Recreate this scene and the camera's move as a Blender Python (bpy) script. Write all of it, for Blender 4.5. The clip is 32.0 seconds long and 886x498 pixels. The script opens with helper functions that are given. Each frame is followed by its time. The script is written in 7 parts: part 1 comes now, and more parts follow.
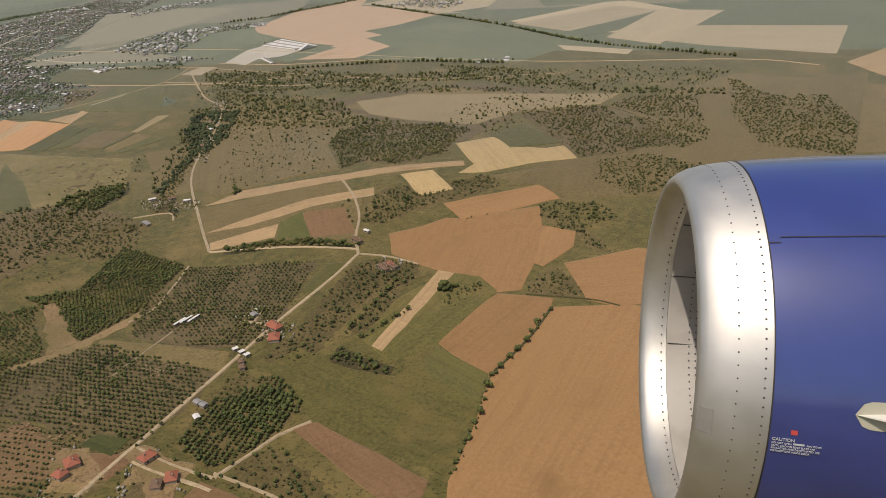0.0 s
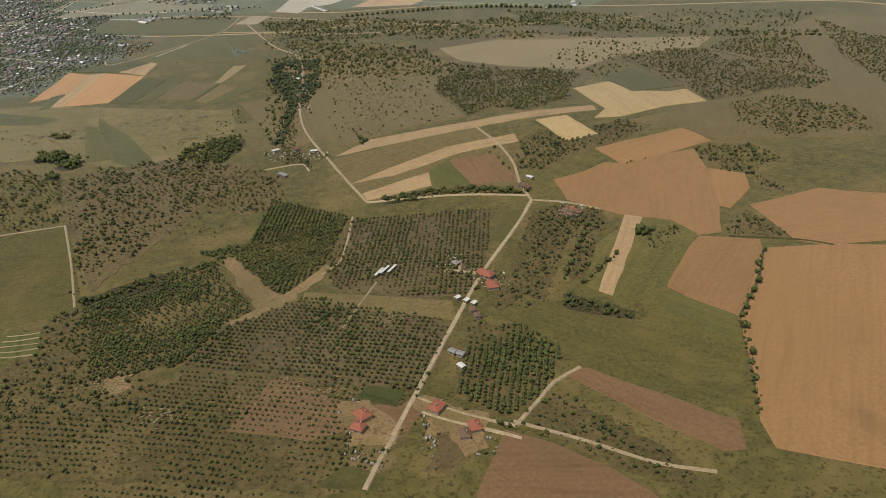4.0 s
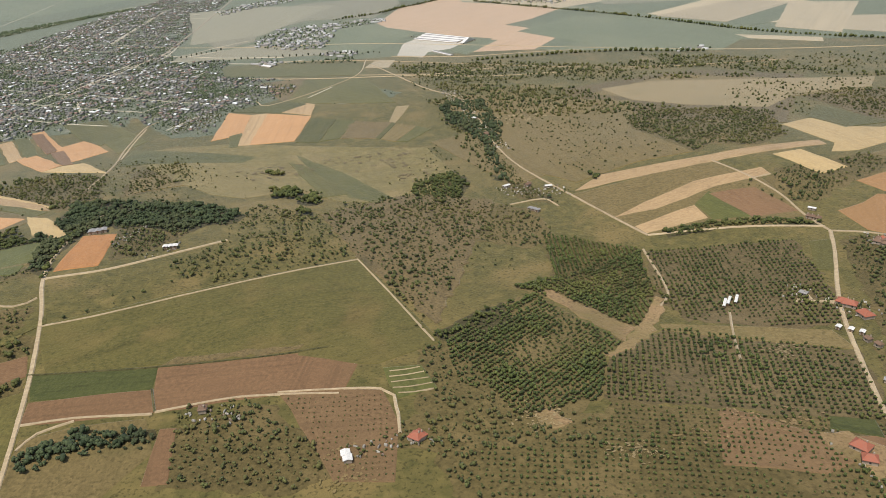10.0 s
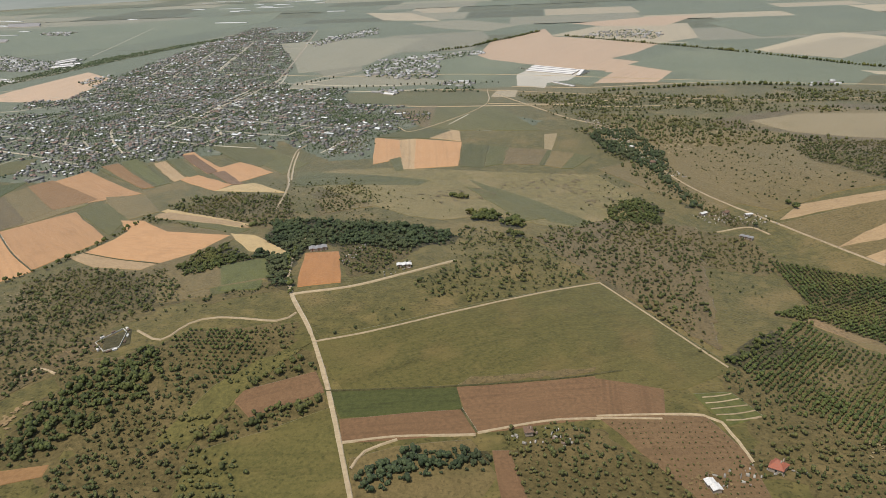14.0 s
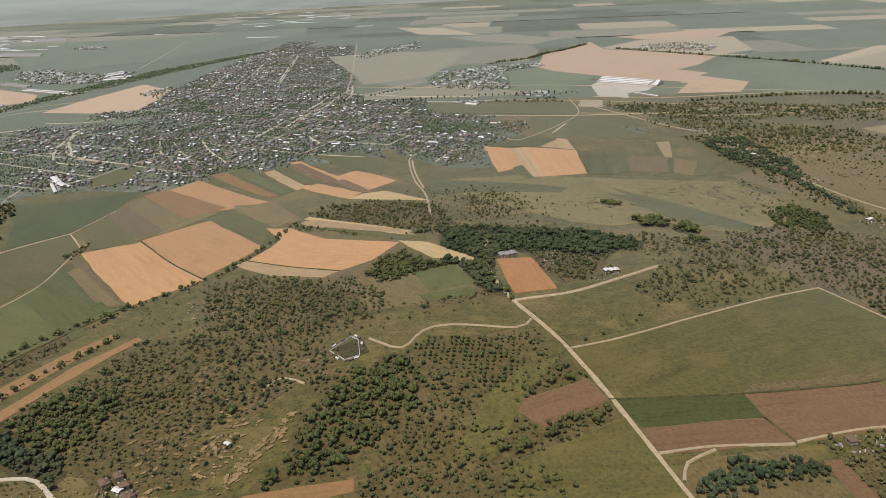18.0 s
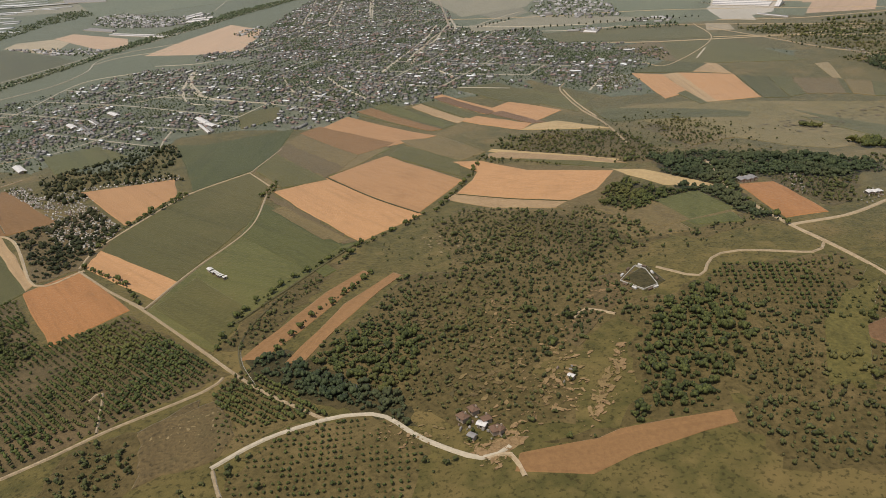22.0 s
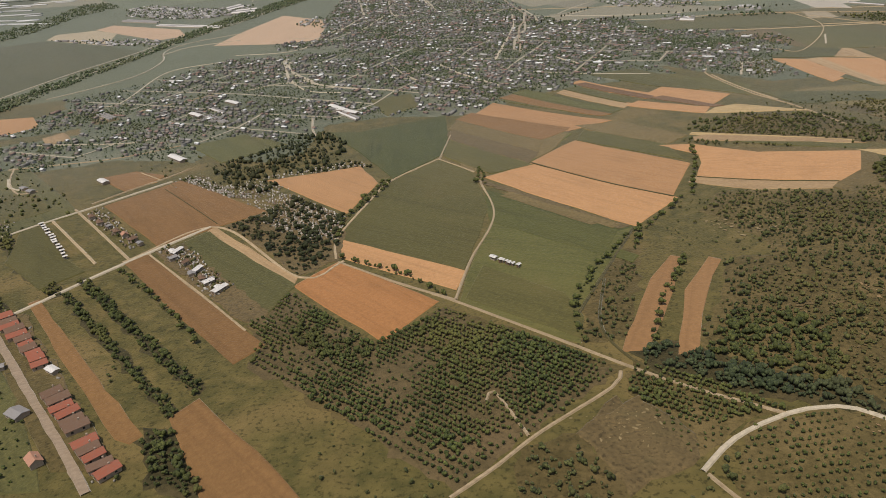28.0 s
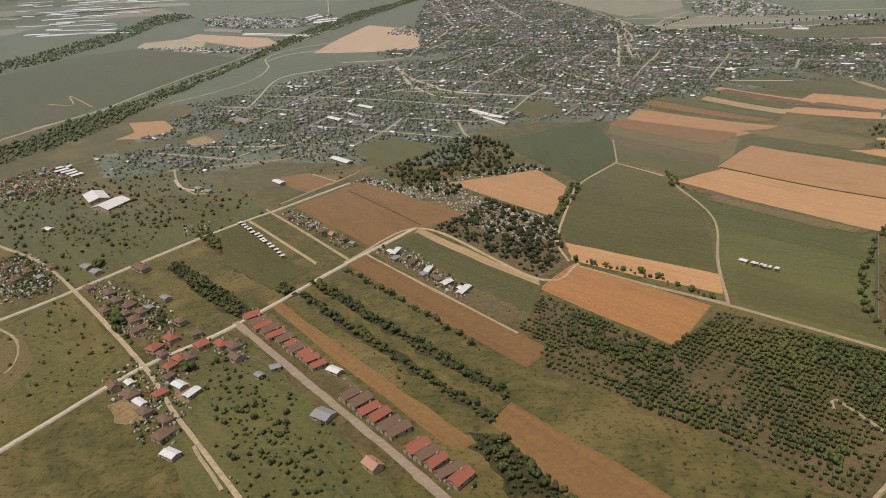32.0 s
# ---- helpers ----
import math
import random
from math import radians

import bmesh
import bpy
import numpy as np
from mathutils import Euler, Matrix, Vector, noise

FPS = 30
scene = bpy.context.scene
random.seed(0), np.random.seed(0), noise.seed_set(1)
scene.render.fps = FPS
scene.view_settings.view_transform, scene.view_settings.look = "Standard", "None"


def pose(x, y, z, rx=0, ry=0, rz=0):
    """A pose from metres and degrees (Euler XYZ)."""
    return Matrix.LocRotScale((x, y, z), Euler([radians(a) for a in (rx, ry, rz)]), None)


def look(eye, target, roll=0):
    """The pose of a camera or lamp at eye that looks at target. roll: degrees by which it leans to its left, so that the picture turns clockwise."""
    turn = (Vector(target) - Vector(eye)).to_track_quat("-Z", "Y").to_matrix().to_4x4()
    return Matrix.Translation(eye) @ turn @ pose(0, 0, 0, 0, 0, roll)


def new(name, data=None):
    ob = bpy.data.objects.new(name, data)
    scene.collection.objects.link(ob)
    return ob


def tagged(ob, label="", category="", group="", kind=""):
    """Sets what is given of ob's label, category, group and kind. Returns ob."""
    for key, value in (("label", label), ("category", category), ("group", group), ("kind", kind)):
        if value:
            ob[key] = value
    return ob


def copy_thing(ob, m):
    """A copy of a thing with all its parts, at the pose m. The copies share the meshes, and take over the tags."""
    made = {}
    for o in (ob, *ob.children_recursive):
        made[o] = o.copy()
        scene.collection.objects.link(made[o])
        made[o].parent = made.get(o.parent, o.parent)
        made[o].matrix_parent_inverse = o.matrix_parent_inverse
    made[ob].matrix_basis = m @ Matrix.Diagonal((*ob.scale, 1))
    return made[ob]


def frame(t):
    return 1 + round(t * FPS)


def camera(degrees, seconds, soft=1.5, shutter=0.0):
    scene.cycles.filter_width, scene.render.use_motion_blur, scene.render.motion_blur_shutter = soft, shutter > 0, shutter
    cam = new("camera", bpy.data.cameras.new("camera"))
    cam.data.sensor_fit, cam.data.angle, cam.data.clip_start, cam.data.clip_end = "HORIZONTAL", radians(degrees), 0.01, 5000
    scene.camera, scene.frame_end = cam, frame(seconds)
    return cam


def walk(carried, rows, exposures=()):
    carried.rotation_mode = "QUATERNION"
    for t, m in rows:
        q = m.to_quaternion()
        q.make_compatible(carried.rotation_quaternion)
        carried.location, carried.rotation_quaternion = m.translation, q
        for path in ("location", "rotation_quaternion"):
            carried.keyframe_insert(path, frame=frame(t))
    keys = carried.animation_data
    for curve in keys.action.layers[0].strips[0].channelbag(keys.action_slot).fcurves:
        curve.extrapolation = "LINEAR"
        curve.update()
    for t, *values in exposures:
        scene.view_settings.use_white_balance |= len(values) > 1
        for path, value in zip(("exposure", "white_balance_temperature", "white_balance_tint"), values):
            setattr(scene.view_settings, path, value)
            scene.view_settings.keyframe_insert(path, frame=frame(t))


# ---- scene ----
cam = camera(60.00, 32.0, soft=0.8)
PATH = [
    (0, (55.34, -11.17, 225.09), (68.03, 78.74, 183.19), -3.52),
    (0.5, (37.66, -7.30, 224.64), (49.73, 82.59, 182.53), -3.82),
    (1, (19.99, -3.41, 224.19), (33.81, 85.94, 181.47), -3.45),
    (1.5, (2.31, 0.55, 223.78), (13.75, 89.60, 179.74), -4.76),
    (2, (-15.37, 4.64, 223.41), (-3.23, 92.87, 177.94), -4.69),
    (2.5, (-33.05, 8.90, 223.09), (-20.09, 96.59, 176.82), -4.65),
    (3, (-50.76, 13.33, 222.85), (-37.63, 100.32, 175.29), -4.61),
    (3.5, (-68.50, 17.93, 222.66), (-54.33, 104.77, 175.15), -4.58),
    (5.5, (-140.15, 38.95, 222.87), (-119.61, 125.68, 177.53), -1.21),
    (6, (-157.60, 43.48, 222.36), (-136.19, 130.29, 177.58), -1.95),
    (6.5, (-175.00, 47.88, 221.73), (-154.07, 134.86, 177.04), -2.49),
    (7, (-192.31, 52.19, 220.95), (-173.03, 140.05, 177.25), -3.51),
    (7.5, (-209.56, 56.49, 220.04), (-190.49, 144.42, 176.39), -3.58),
    (8, (-226.78, 60.89, 219.06), (-208.47, 149.36, 176.19), -4.35),
    (8.5, (-243.99, 65.44, 218.07), (-224.91, 153.70, 175.10), -4.47),
    (9, (-261.20, 70.13, 217.12), (-242.89, 159.20, 175.53), -4.57),
    (9.5, (-278.40, 74.92, 216.22), (-260.64, 164.60, 175.68), -4.54),
    (10, (-295.62, 79.81, 215.36), (-276.66, 168.87, 174.02), -3.36),
    (10.5, (-312.87, 84.74, 214.55), (-294.70, 175.56, 176.87), -4.30),
    (11, (-330.12, 89.68, 213.76), (-312.91, 180.72, 176.14), -3.01),
    (11.5, (-347.37, 94.62, 212.94), (-330.06, 185.42, 174.79), -3.06),
    (12, (-364.59, 99.56, 212.06), (-347.45, 190.92, 175.21), -3.29),
    (12.5, (-381.77, 104.49, 211.10), (-366.47, 196.34, 174.63), -3.42),
    (13, (-398.88, 109.45, 210.07), (-381.73, 200.77, 173.09), -2.91),
    (13.5, (-415.93, 114.48, 209.01), (-398.69, 205.66, 171.74), -2.78),
    (14, (-432.89, 119.57, 207.94), (-416.37, 211.06, 171.09), -2.67),
    (14.5, (-449.76, 124.73, 206.87), (-433.39, 216.10, 169.68), -2.46),
    (16.5, (-516.05, 145.96, 202.42), (-499.38, 237.54, 165.88), -3.25),
    (17, (-532.70, 151.09, 201.61), (-516.41, 242.07, 163.45), -3.25),
    (17.5, (-549.38, 156.18, 200.84), (-534.93, 247.92, 163.74), -4.40),
    (18, (-566.08, 161.24, 200.10), (-548.17, 253.25, 165.27), -2.59),
    (18.5, (-582.79, 166.28, 199.39), (-568.25, 258.82, 164.39), -3.00),
    (19, (-599.45, 171.31, 198.68), (-580.64, 262.82, 163.03), -1.61),
    (19.5, (-616.01, 176.33, 197.97), (-598.85, 267.71, 161.17), -2.09),
    (20, (-632.44, 181.35, 197.24), (-616.06, 272.87, 160.42), -3.85),
    (20.5, (-648.70, 186.40, 196.48), (-631.76, 277.25, 158.26), -3.10),
    (21, (-664.76, 191.50, 195.67), (-650.37, 282.73, 157.32), -4.44),
    (21.5, (-680.59, 196.67, 194.84), (-664.86, 286.71, 154.26), -4.19),
    (22, (-696.15, 201.93, 194.01), (-682.78, 291.89, 152.43), -4.94),
    (22.5, (-711.53, 207.28, 193.20), (-697.91, 297.14, 151.49), -5.63),
    (23, (-726.84, 212.68, 192.42), (-712.14, 301.58, 149.06), -5.33),
    (23.5, (-742.15, 218.10, 191.68), (-727.25, 306.69, 147.75), -5.67),
    (24, (-757.47, 223.57, 190.97), (-743.27, 312.47, 147.45), -5.77),
    (24.5, (-772.83, 229.08, 190.27), (-757.99, 318.29, 147.59), -5.65),
    (25, (-788.18, 234.65, 189.57), (-772.40, 323.83, 147.17), -5.31),
    (25.5, (-803.52, 240.26, 188.85), (-786.16, 329.80, 147.85), -5.00),
    (27.5, (-864.11, 262.94, 186.11), (-845.92, 352.04, 144.52), -4.32),
    (28, (-878.86, 268.18, 185.41), (-860.64, 357.18, 143.61), -4.38),
    (28.5, (-893.57, 273.34, 184.72), (-874.92, 362.75, 143.99), -4.48),
    (29, (-908.26, 278.43, 184.02), (-889.55, 367.78, 143.21), -4.38),
    (29.5, (-922.94, 283.43, 183.32), (-904.65, 373.40, 143.68), -4.29),
    (30, (-937.59, 288.36, 182.59), (-917.34, 378.34, 143.95), -3.90),
    (30.5, (-952.21, 293.24, 181.84), (-931.94, 383.02, 142.74), -4.10),
    (31, (-966.76, 298.08, 181.06), (-949.22, 390.20, 146.33), -4.57),
    (31.5, (-981.27, 302.90, 180.26), (-964.64, 394.08, 142.72), -4.49),
    (32, (-995.76, 307.73, 179.47), (-979.52, 398.03, 139.68), -4.27),
]
walk(cam, [(t, look(eye, target, roll)) for t, eye, target, roll in PATH],
     [(0, 0.26, 6600, 12), (3, 0.15, 6450, 6), (6, 0.16, 6450, 6), (8, 0.37, 6250, 7), (9, 0.58, 6150, 8), (11, 0.66, 6130, 8), (12, 0.52, 6110, 8), (13, 0.5, 6100, 8), (18, 0.36, 6130, 9), (20, 0.28, 6300, 10), (25, 0.15, 6550, 12), (29, 0.17, 6500, 12), (32, 0.2, 6450, 12)])

# ---- daylight: hazy summer sun, clear sky ----
SUN_ELEVATION, SUN_TURN = 66.0, 225.0   # degrees up; degrees of the sun's bearing, from +y to the right
sky_world = bpy.data.worlds.new("summer_sky")
scene.world = sky_world
sky_world.use_nodes = True
wn = sky_world.node_tree.nodes
sky = wn.new("ShaderNodeTexSky")
sky.sky_type, sky.sun_disc = "NISHITA", False
sky.sun_elevation, sky.sun_rotation = radians(SUN_ELEVATION), radians(SUN_TURN)
sky.dust_density, sky.air_density = 3.0, 1.2
wn["Background"].inputs["Strength"].default_value = 0.08
sky_world.node_tree.links.new(sky.outputs["Color"], wn["Background"].inputs["Color"])
sun_way = Vector((math.sin(radians(SUN_TURN)) * math.cos(radians(SUN_ELEVATION)),
                  math.cos(radians(SUN_TURN)) * math.cos(radians(SUN_ELEVATION)), math.sin(radians(SUN_ELEVATION))))
sun_lamp = bpy.data.lights.new("sun", "SUN")
sun_lamp.energy, sun_lamp.angle, sun_lamp.color = 2.76, radians(0.6), (1.0, 0.95, 0.87)
sun = new("sun", sun_lamp)
sun.matrix_world = look(sun_way * 50, (0, 0, 0))


# ---- materials ----
def blend(nt, a, b, fac, kind="MIX"):
    m = nt.nodes.new("ShaderNodeMix")
    m.data_type, m.blend_type = "RGBA", kind
    for sock, v in ((m.inputs[0], fac), (m.inputs[6], a), (m.inputs[7], b)):
        if isinstance(v, bpy.types.NodeSocket):
            nt.links.new(v, sock)
        elif isinstance(v, (int, float)):
            sock.default_value = v
        else:
            sock.default_value = (*v[:3], 1)
    return m.outputs[2]


def ramp(nt, value, lo, hi):
    r = nt.nodes.new("ShaderNodeMapRange")
    r.inputs[1].default_value, r.inputs[2].default_value = lo, hi
    nt.links.new(value, r.inputs[0])
    return r.outputs[0]


def noisy(nt, where, scale, detail=3.0, stretch=None):
    if stretch:
        mp = nt.nodes.new("ShaderNodeMapping")
        mp.inputs["Scale"].default_value = stretch
        nt.links.new(where, mp.inputs["Vector"])
        where = mp.outputs[0]
    n = nt.nodes.new("ShaderNodeTexNoise")
    n.inputs["Scale"].default_value, n.inputs["Detail"].default_value = scale, detail
    nt.links.new(where, n.inputs["Vector"])
    return n.outputs[0]


def plain(name, rough=0.8, metal=0.0):
    m = bpy.data.materials.new(name)
    m.use_nodes = True
    b = m.node_tree.nodes["Principled BSDF"]
    b.inputs["Roughness"].default_value, b.inputs["Metallic"].default_value = rough, metal
    return m, m.node_tree, b


def land(name, dark, light, patch=None, rows=0.0, row_gap=3.0, patch_share=0.6, grain=0.5, tufts=0.0):
    """Ground cover: broad patches, fine grain and, where it is farmed, passes along the object's x axis."""
    m, nt, b = plain(name, 0.95)
    b.inputs["Specular IOR Level"].default_value = 0.15
    b.inputs["Sheen Weight"].default_value, b.inputs["Sheen Roughness"].default_value = 0.62, 0.3   # sheen pales land seen at grazing angles, in place of distance haze
    b.inputs["Sheen Tint"].default_value = (1.0, 0.96, 0.86, 1)
    dark, light, patch = [[c[0] * 0.94, c[1] * 0.86, c[2] * 0.70] if c else c for c in (dark, light, patch)]
    where = nt.nodes.new("ShaderNodeTexCoord").outputs["Object"]
    col = blend(nt, dark, light, ramp(nt, noisy(nt, where, grain, 5.0), 0.32, 0.68))
    if patch:
        col = blend(nt, col, patch, ramp(nt, noisy(nt, where, 0.022, 5.0), patch_share, patch_share + 0.14))
        broad = blend(nt, (0, 0, 0), (0.6,) * 3, ramp(nt, noisy(nt, where, 0.0055, 4.0), 0.50, 0.64))
        col = blend(nt, col, [0.5 * (a + b) for a, b in zip(light, patch)], broad)
    if rows:
        lines = noisy(nt, where, 1.0, 2.0, (0.006, 1.0 / row_gap, 1))
        col = blend(nt, col, [c * 0.5 for c in dark], blend(nt, (0, 0, 0), (rows,) * 3, ramp(nt, lines, 0.45, 0.75)))
        wide = noisy(nt, where, 1.0, 1.0, (0.004, 0.045, 1))
        col = blend(nt, col, light, blend(nt, (0, 0, 0), (rows,) * 3, ramp(nt, wide, 0.4, 0.7)))
    if tufts:
        spots = ramp(nt, noisy(nt, where, 0.55, 6.0), 0.53, 0.66)
        col = blend(nt, col, [c * 0.42 for c in dark], blend(nt, (0, 0, 0), (tufts,) * 3, spots))
        worn = ramp(nt, noisy(nt, where, 0.09, 6.0), 0.56, 0.70)
        col = blend(nt, col, [c * 1.25 for c in (patch or light)], blend(nt, (0, 0, 0), (tufts * 0.6,) * 3, worn))
    tone = nt.nodes.new("ShaderNodeObjectInfo").outputs["Random"]
    hsv = nt.nodes.new("ShaderNodeHueSaturation")
    nt.links.new(col, hsv.inputs["Color"])
    mid = nt.nodes.new("ShaderNodeMapRange")
    mid.inputs[3].default_value, mid.inputs[4].default_value = 0.88, 1.12
    nt.links.new(tone, mid.inputs[0])
    nt.links.new(mid.outputs[0], hsv.inputs["Value"])
    nt.links.new(hsv.outputs[0], b.inputs["Base Color"])
    bump = nt.nodes.new("ShaderNodeBump")
    bump.inputs["Strength"].default_value, bump.inputs["Distance"].default_value = 0.6, 0.5
    nt.links.new(noisy(nt, where, 0.9, 4.0), bump.inputs["Height"])
    nt.links.new(bump.outputs[0], b.inputs["Normal"])
    return m


LAND = {
    "drygrass": land("dry_grass", (0.125, 0.10, 0.045), (0.20, 0.155, 0.075), (0.10, 0.09, 0.04), 0.3, 4, tufts=0.5),
    "stubble": land("stubble", (0.310, 0.219, 0.132), (0.420, 0.306, 0.187), (0.250, 0.184, 0.110), 0.4, 3),
    "straw": land("straw", (0.340, 0.255, 0.140), (0.450, 0.342, 0.189), (0.290, 0.224, 0.130), 0.35, 3),
    "wheat": land("ripe_wheat", (0.382, 0.219, 0.113), (0.468, 0.280, 0.148), (0.335, 0.194, 0.098), 0.3, 3),
    "dry_wheat": land("dull_ripe_grain", (0.189, 0.110, 0.050), (0.244, 0.145, 0.066), (0.161, 0.099, 0.046), 0.3, 3),
    "ploughed": land("ploughed_soil", (0.246, 0.146, 0.074), (0.299, 0.179, 0.090), (0.210, 0.128, 0.063), 0.25, 2.5, tufts=0.12),
    "ploughed_dark": land("dark_ploughed_soil", (0.150, 0.092, 0.054), (0.200, 0.124, 0.073), (0.125, 0.084, 0.047), 0.35, 2.5, tufts=0.2),
    "pale_dry": land("pale_dry_pasture", (0.215, 0.175, 0.105), (0.285, 0.23, 0.14), (0.16, 0.135, 0.07), 0.2, 5, tufts=0.35),
    # next four: paler, greyer crops and fallow, with distance haze painted into the colours
    "hazed_stubble": land("haze_toned_stubble", (0.340, 0.288, 0.212), (0.412, 0.350, 0.262), (0.300, 0.258, 0.190), 0.3, 6),
    "hazed_wheat": land("haze_toned_wheat", (0.437, 0.308, 0.220), (0.510, 0.370, 0.271), (0.385, 0.280, 0.202), 0.3, 6),
    "hazed_grey": land("haze_toned_fallow", (0.205, 0.192, 0.143), (0.262, 0.243, 0.185), (0.180, 0.178, 0.130), 0.3, 6),
    "hazed_green": land("haze_toned_crop", (0.108, 0.123, 0.078), (0.148, 0.163, 0.105), (0.170, 0.170, 0.115), 0.35, 6),
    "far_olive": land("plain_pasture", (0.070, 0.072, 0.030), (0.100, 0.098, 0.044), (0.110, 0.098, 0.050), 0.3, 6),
    "olive_hill": land("olive_hill_grass", (0.140, 0.120, 0.050), (0.205, 0.172, 0.074), (0.215, 0.172, 0.085), 0, 3, 0.52, 0.2, 0.6),
    "orchard_soil": land("orchard_soil", (0.098, 0.080, 0.042), (0.150, 0.118, 0.063), (0.172, 0.130, 0.074), 0.3, 3.7, 0.55, 0.3, 0.5),
    # garden ground lightened in its colour for the haze over the town
    "gardens": land("hazed_garden_ground", (0.086, 0.103, 0.070), (0.138, 0.153, 0.112), (0.186, 0.188, 0.150), 0, 3, 0.56, 0.25, 0.5),
    # leafy floor, its colour deepened further to stand in for dimness of near ground
    "dimmed_floor": land("dimmed_woodland_floor", (0.046, 0.043, 0.021), (0.080, 0.070, 0.034), (0.10, 0.08, 0.04), 0, 3, 0.55, 0.4, 0.6),
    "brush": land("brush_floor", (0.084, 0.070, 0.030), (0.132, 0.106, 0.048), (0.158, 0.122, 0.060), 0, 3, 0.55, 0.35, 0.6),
    "orange_soil": land("bare_orange_soil", (0.294, 0.147, 0.063), (0.380, 0.193, 0.084), (0.257, 0.134, 0.059), 0.35, 2.5),
    "bare": land("bare_earth", (0.21, 0.145, 0.082), (0.30, 0.215, 0.127), (0.16, 0.13, 0.06), 0, 3, 0.5, 0.8, tufts=0.6),
    "plantation_soil": land("plantation_soil", (0.135, 0.088, 0.05), (0.19, 0.127, 0.074), (0.11, 0.08, 0.042), 0.3, 4, tufts=0.3),
    "green_field": land("pasture_green", (0.086, 0.093, 0.033), (0.132, 0.134, 0.048), (0.152, 0.128, 0.053), 0.45, 4, tufts=0.25),
    "crop": land("young_crop", (0.075, 0.085, 0.03), (0.12, 0.125, 0.042), (0.13, 0.12, 0.045), 0.4, 3),
    "crop_green": land("maize", (0.054, 0.065, 0.024), (0.086, 0.096, 0.034), (0.098, 0.096, 0.038), 0.45, 3),
    "crop_dark": land("dark_crop", (0.078, 0.077, 0.030), (0.120, 0.113, 0.042), (0.136, 0.115, 0.047), 0.4, 3),
    "meadow": land("meadow", (0.080, 0.078, 0.028), (0.138, 0.123, 0.044), (0.155, 0.122, 0.05), 0.35, 5, 0.55, tufts=0.4),
    "meadow_dark": land("dark_meadow", (0.073, 0.078, 0.032), (0.122, 0.118, 0.047), (0.14, 0.122, 0.053), 0.45, 3, tufts=0.3),
    "heath": land("heath", (0.105, 0.083, 0.045), (0.17, 0.13, 0.067), (0.09, 0.08, 0.042), 0.3, 4, tufts=0.6),
    "concrete": land("pale_yard", (0.374, 0.352, 0.338), (0.499, 0.473, 0.450), (0.260, 0.242, 0.200)),
}
GROUND = land("open_country", (0.074, 0.071, 0.026), (0.132, 0.113, 0.043), (0.165, 0.128, 0.056), 0, 3, 0.52, 0.16, 0.7)
ROAD = {
    "dirt": land("dirt_track", (0.309, 0.246, 0.172), (0.433, 0.358, 0.265), (0.227, 0.187, 0.127), 0.3, 1.2),
    "road": land("pale_road", (0.374, 0.341, 0.288), (0.478, 0.440, 0.384), (0.333, 0.297, 0.240), 0.25, 1.4),
    "ditch": land("overgrown_ditch", (0.05, 0.05, 0.025), (0.09, 0.085, 0.04), (0.12, 0.10, 0.05), 0, 3, 0.6, 0.8, 0.7),
    "asphalt": land("worn_asphalt", (0.27, 0.22, 0.18), (0.34, 0.28, 0.23), (0.22, 0.18, 0.15), 0.25, 1.6),
}


def foliage(name, dark, light):
    m, nt, b = plain(name, 0.75)
    b.inputs["Specular IOR Level"].default_value = 0.2
    b.inputs["Sheen Weight"].default_value, b.inputs["Sheen Roughness"].default_value = 0.06, 0.3
    island = nt.nodes.new("ShaderNodeNewGeometry").outputs["Random Per Island"]
    where = nt.nodes.new("ShaderNodeTexCoord").outputs["Object"]
    dark, light = [(c[0] * 1.04, c[1] * 0.97, c[2] * 0.72) for c in (dark, light)]
    col = blend(nt, dark, light, island)
    col = blend(nt, col, [c * 0.55 for c in dark], ramp(nt, noisy(nt, where, 2.2, 3.0), 0.45, 0.75))
    olive = blend(nt, (0, 0, 0), (0.55,) * 3, ramp(nt, noisy(nt, where, 0.018, 4.0), 0.48, 0.66))
    col = blend(nt, col, (light[0] * 1.15, light[1] * 0.92, light[2] * 0.95), olive)
    col = blend(nt, col, [c * 0.7 for c in dark], blend(nt, (0, 0, 0), (0.5,) * 3, ramp(nt, noisy(nt, where, 0.035, 4.0), 0.54, 0.66)))
    nt.links.new(col, b.inputs["Base Color"])
    return m


LEAF = {
    "wood": foliage("woodland_leaf", (0.033, 0.044, 0.016), (0.100, 0.114, 0.039)),
    "river": foliage("streamside_leaf", (0.026, 0.039, 0.021), (0.074, 0.095, 0.05)),
    # leaf for town and far belts, paler and bluer to paint haze in
    "town": foliage("hazed_garden_leaf", (0.060, 0.082, 0.052), (0.124, 0.156, 0.100)),
    "orchard": foliage("orchard_leaf", (0.037, 0.052, 0.018), (0.108, 0.130, 0.044)),
    "scrub": foliage("scrub_leaf", (0.040, 0.050, 0.021), (0.116, 0.128, 0.052)),
    "park": foliage("conifer_leaf", (0.022, 0.030, 0.016), (0.055, 0.062, 0.028)),
}
BARK = land("bark", (0.08, 0.06, 0.04), (0.14, 0.10, 0.07))


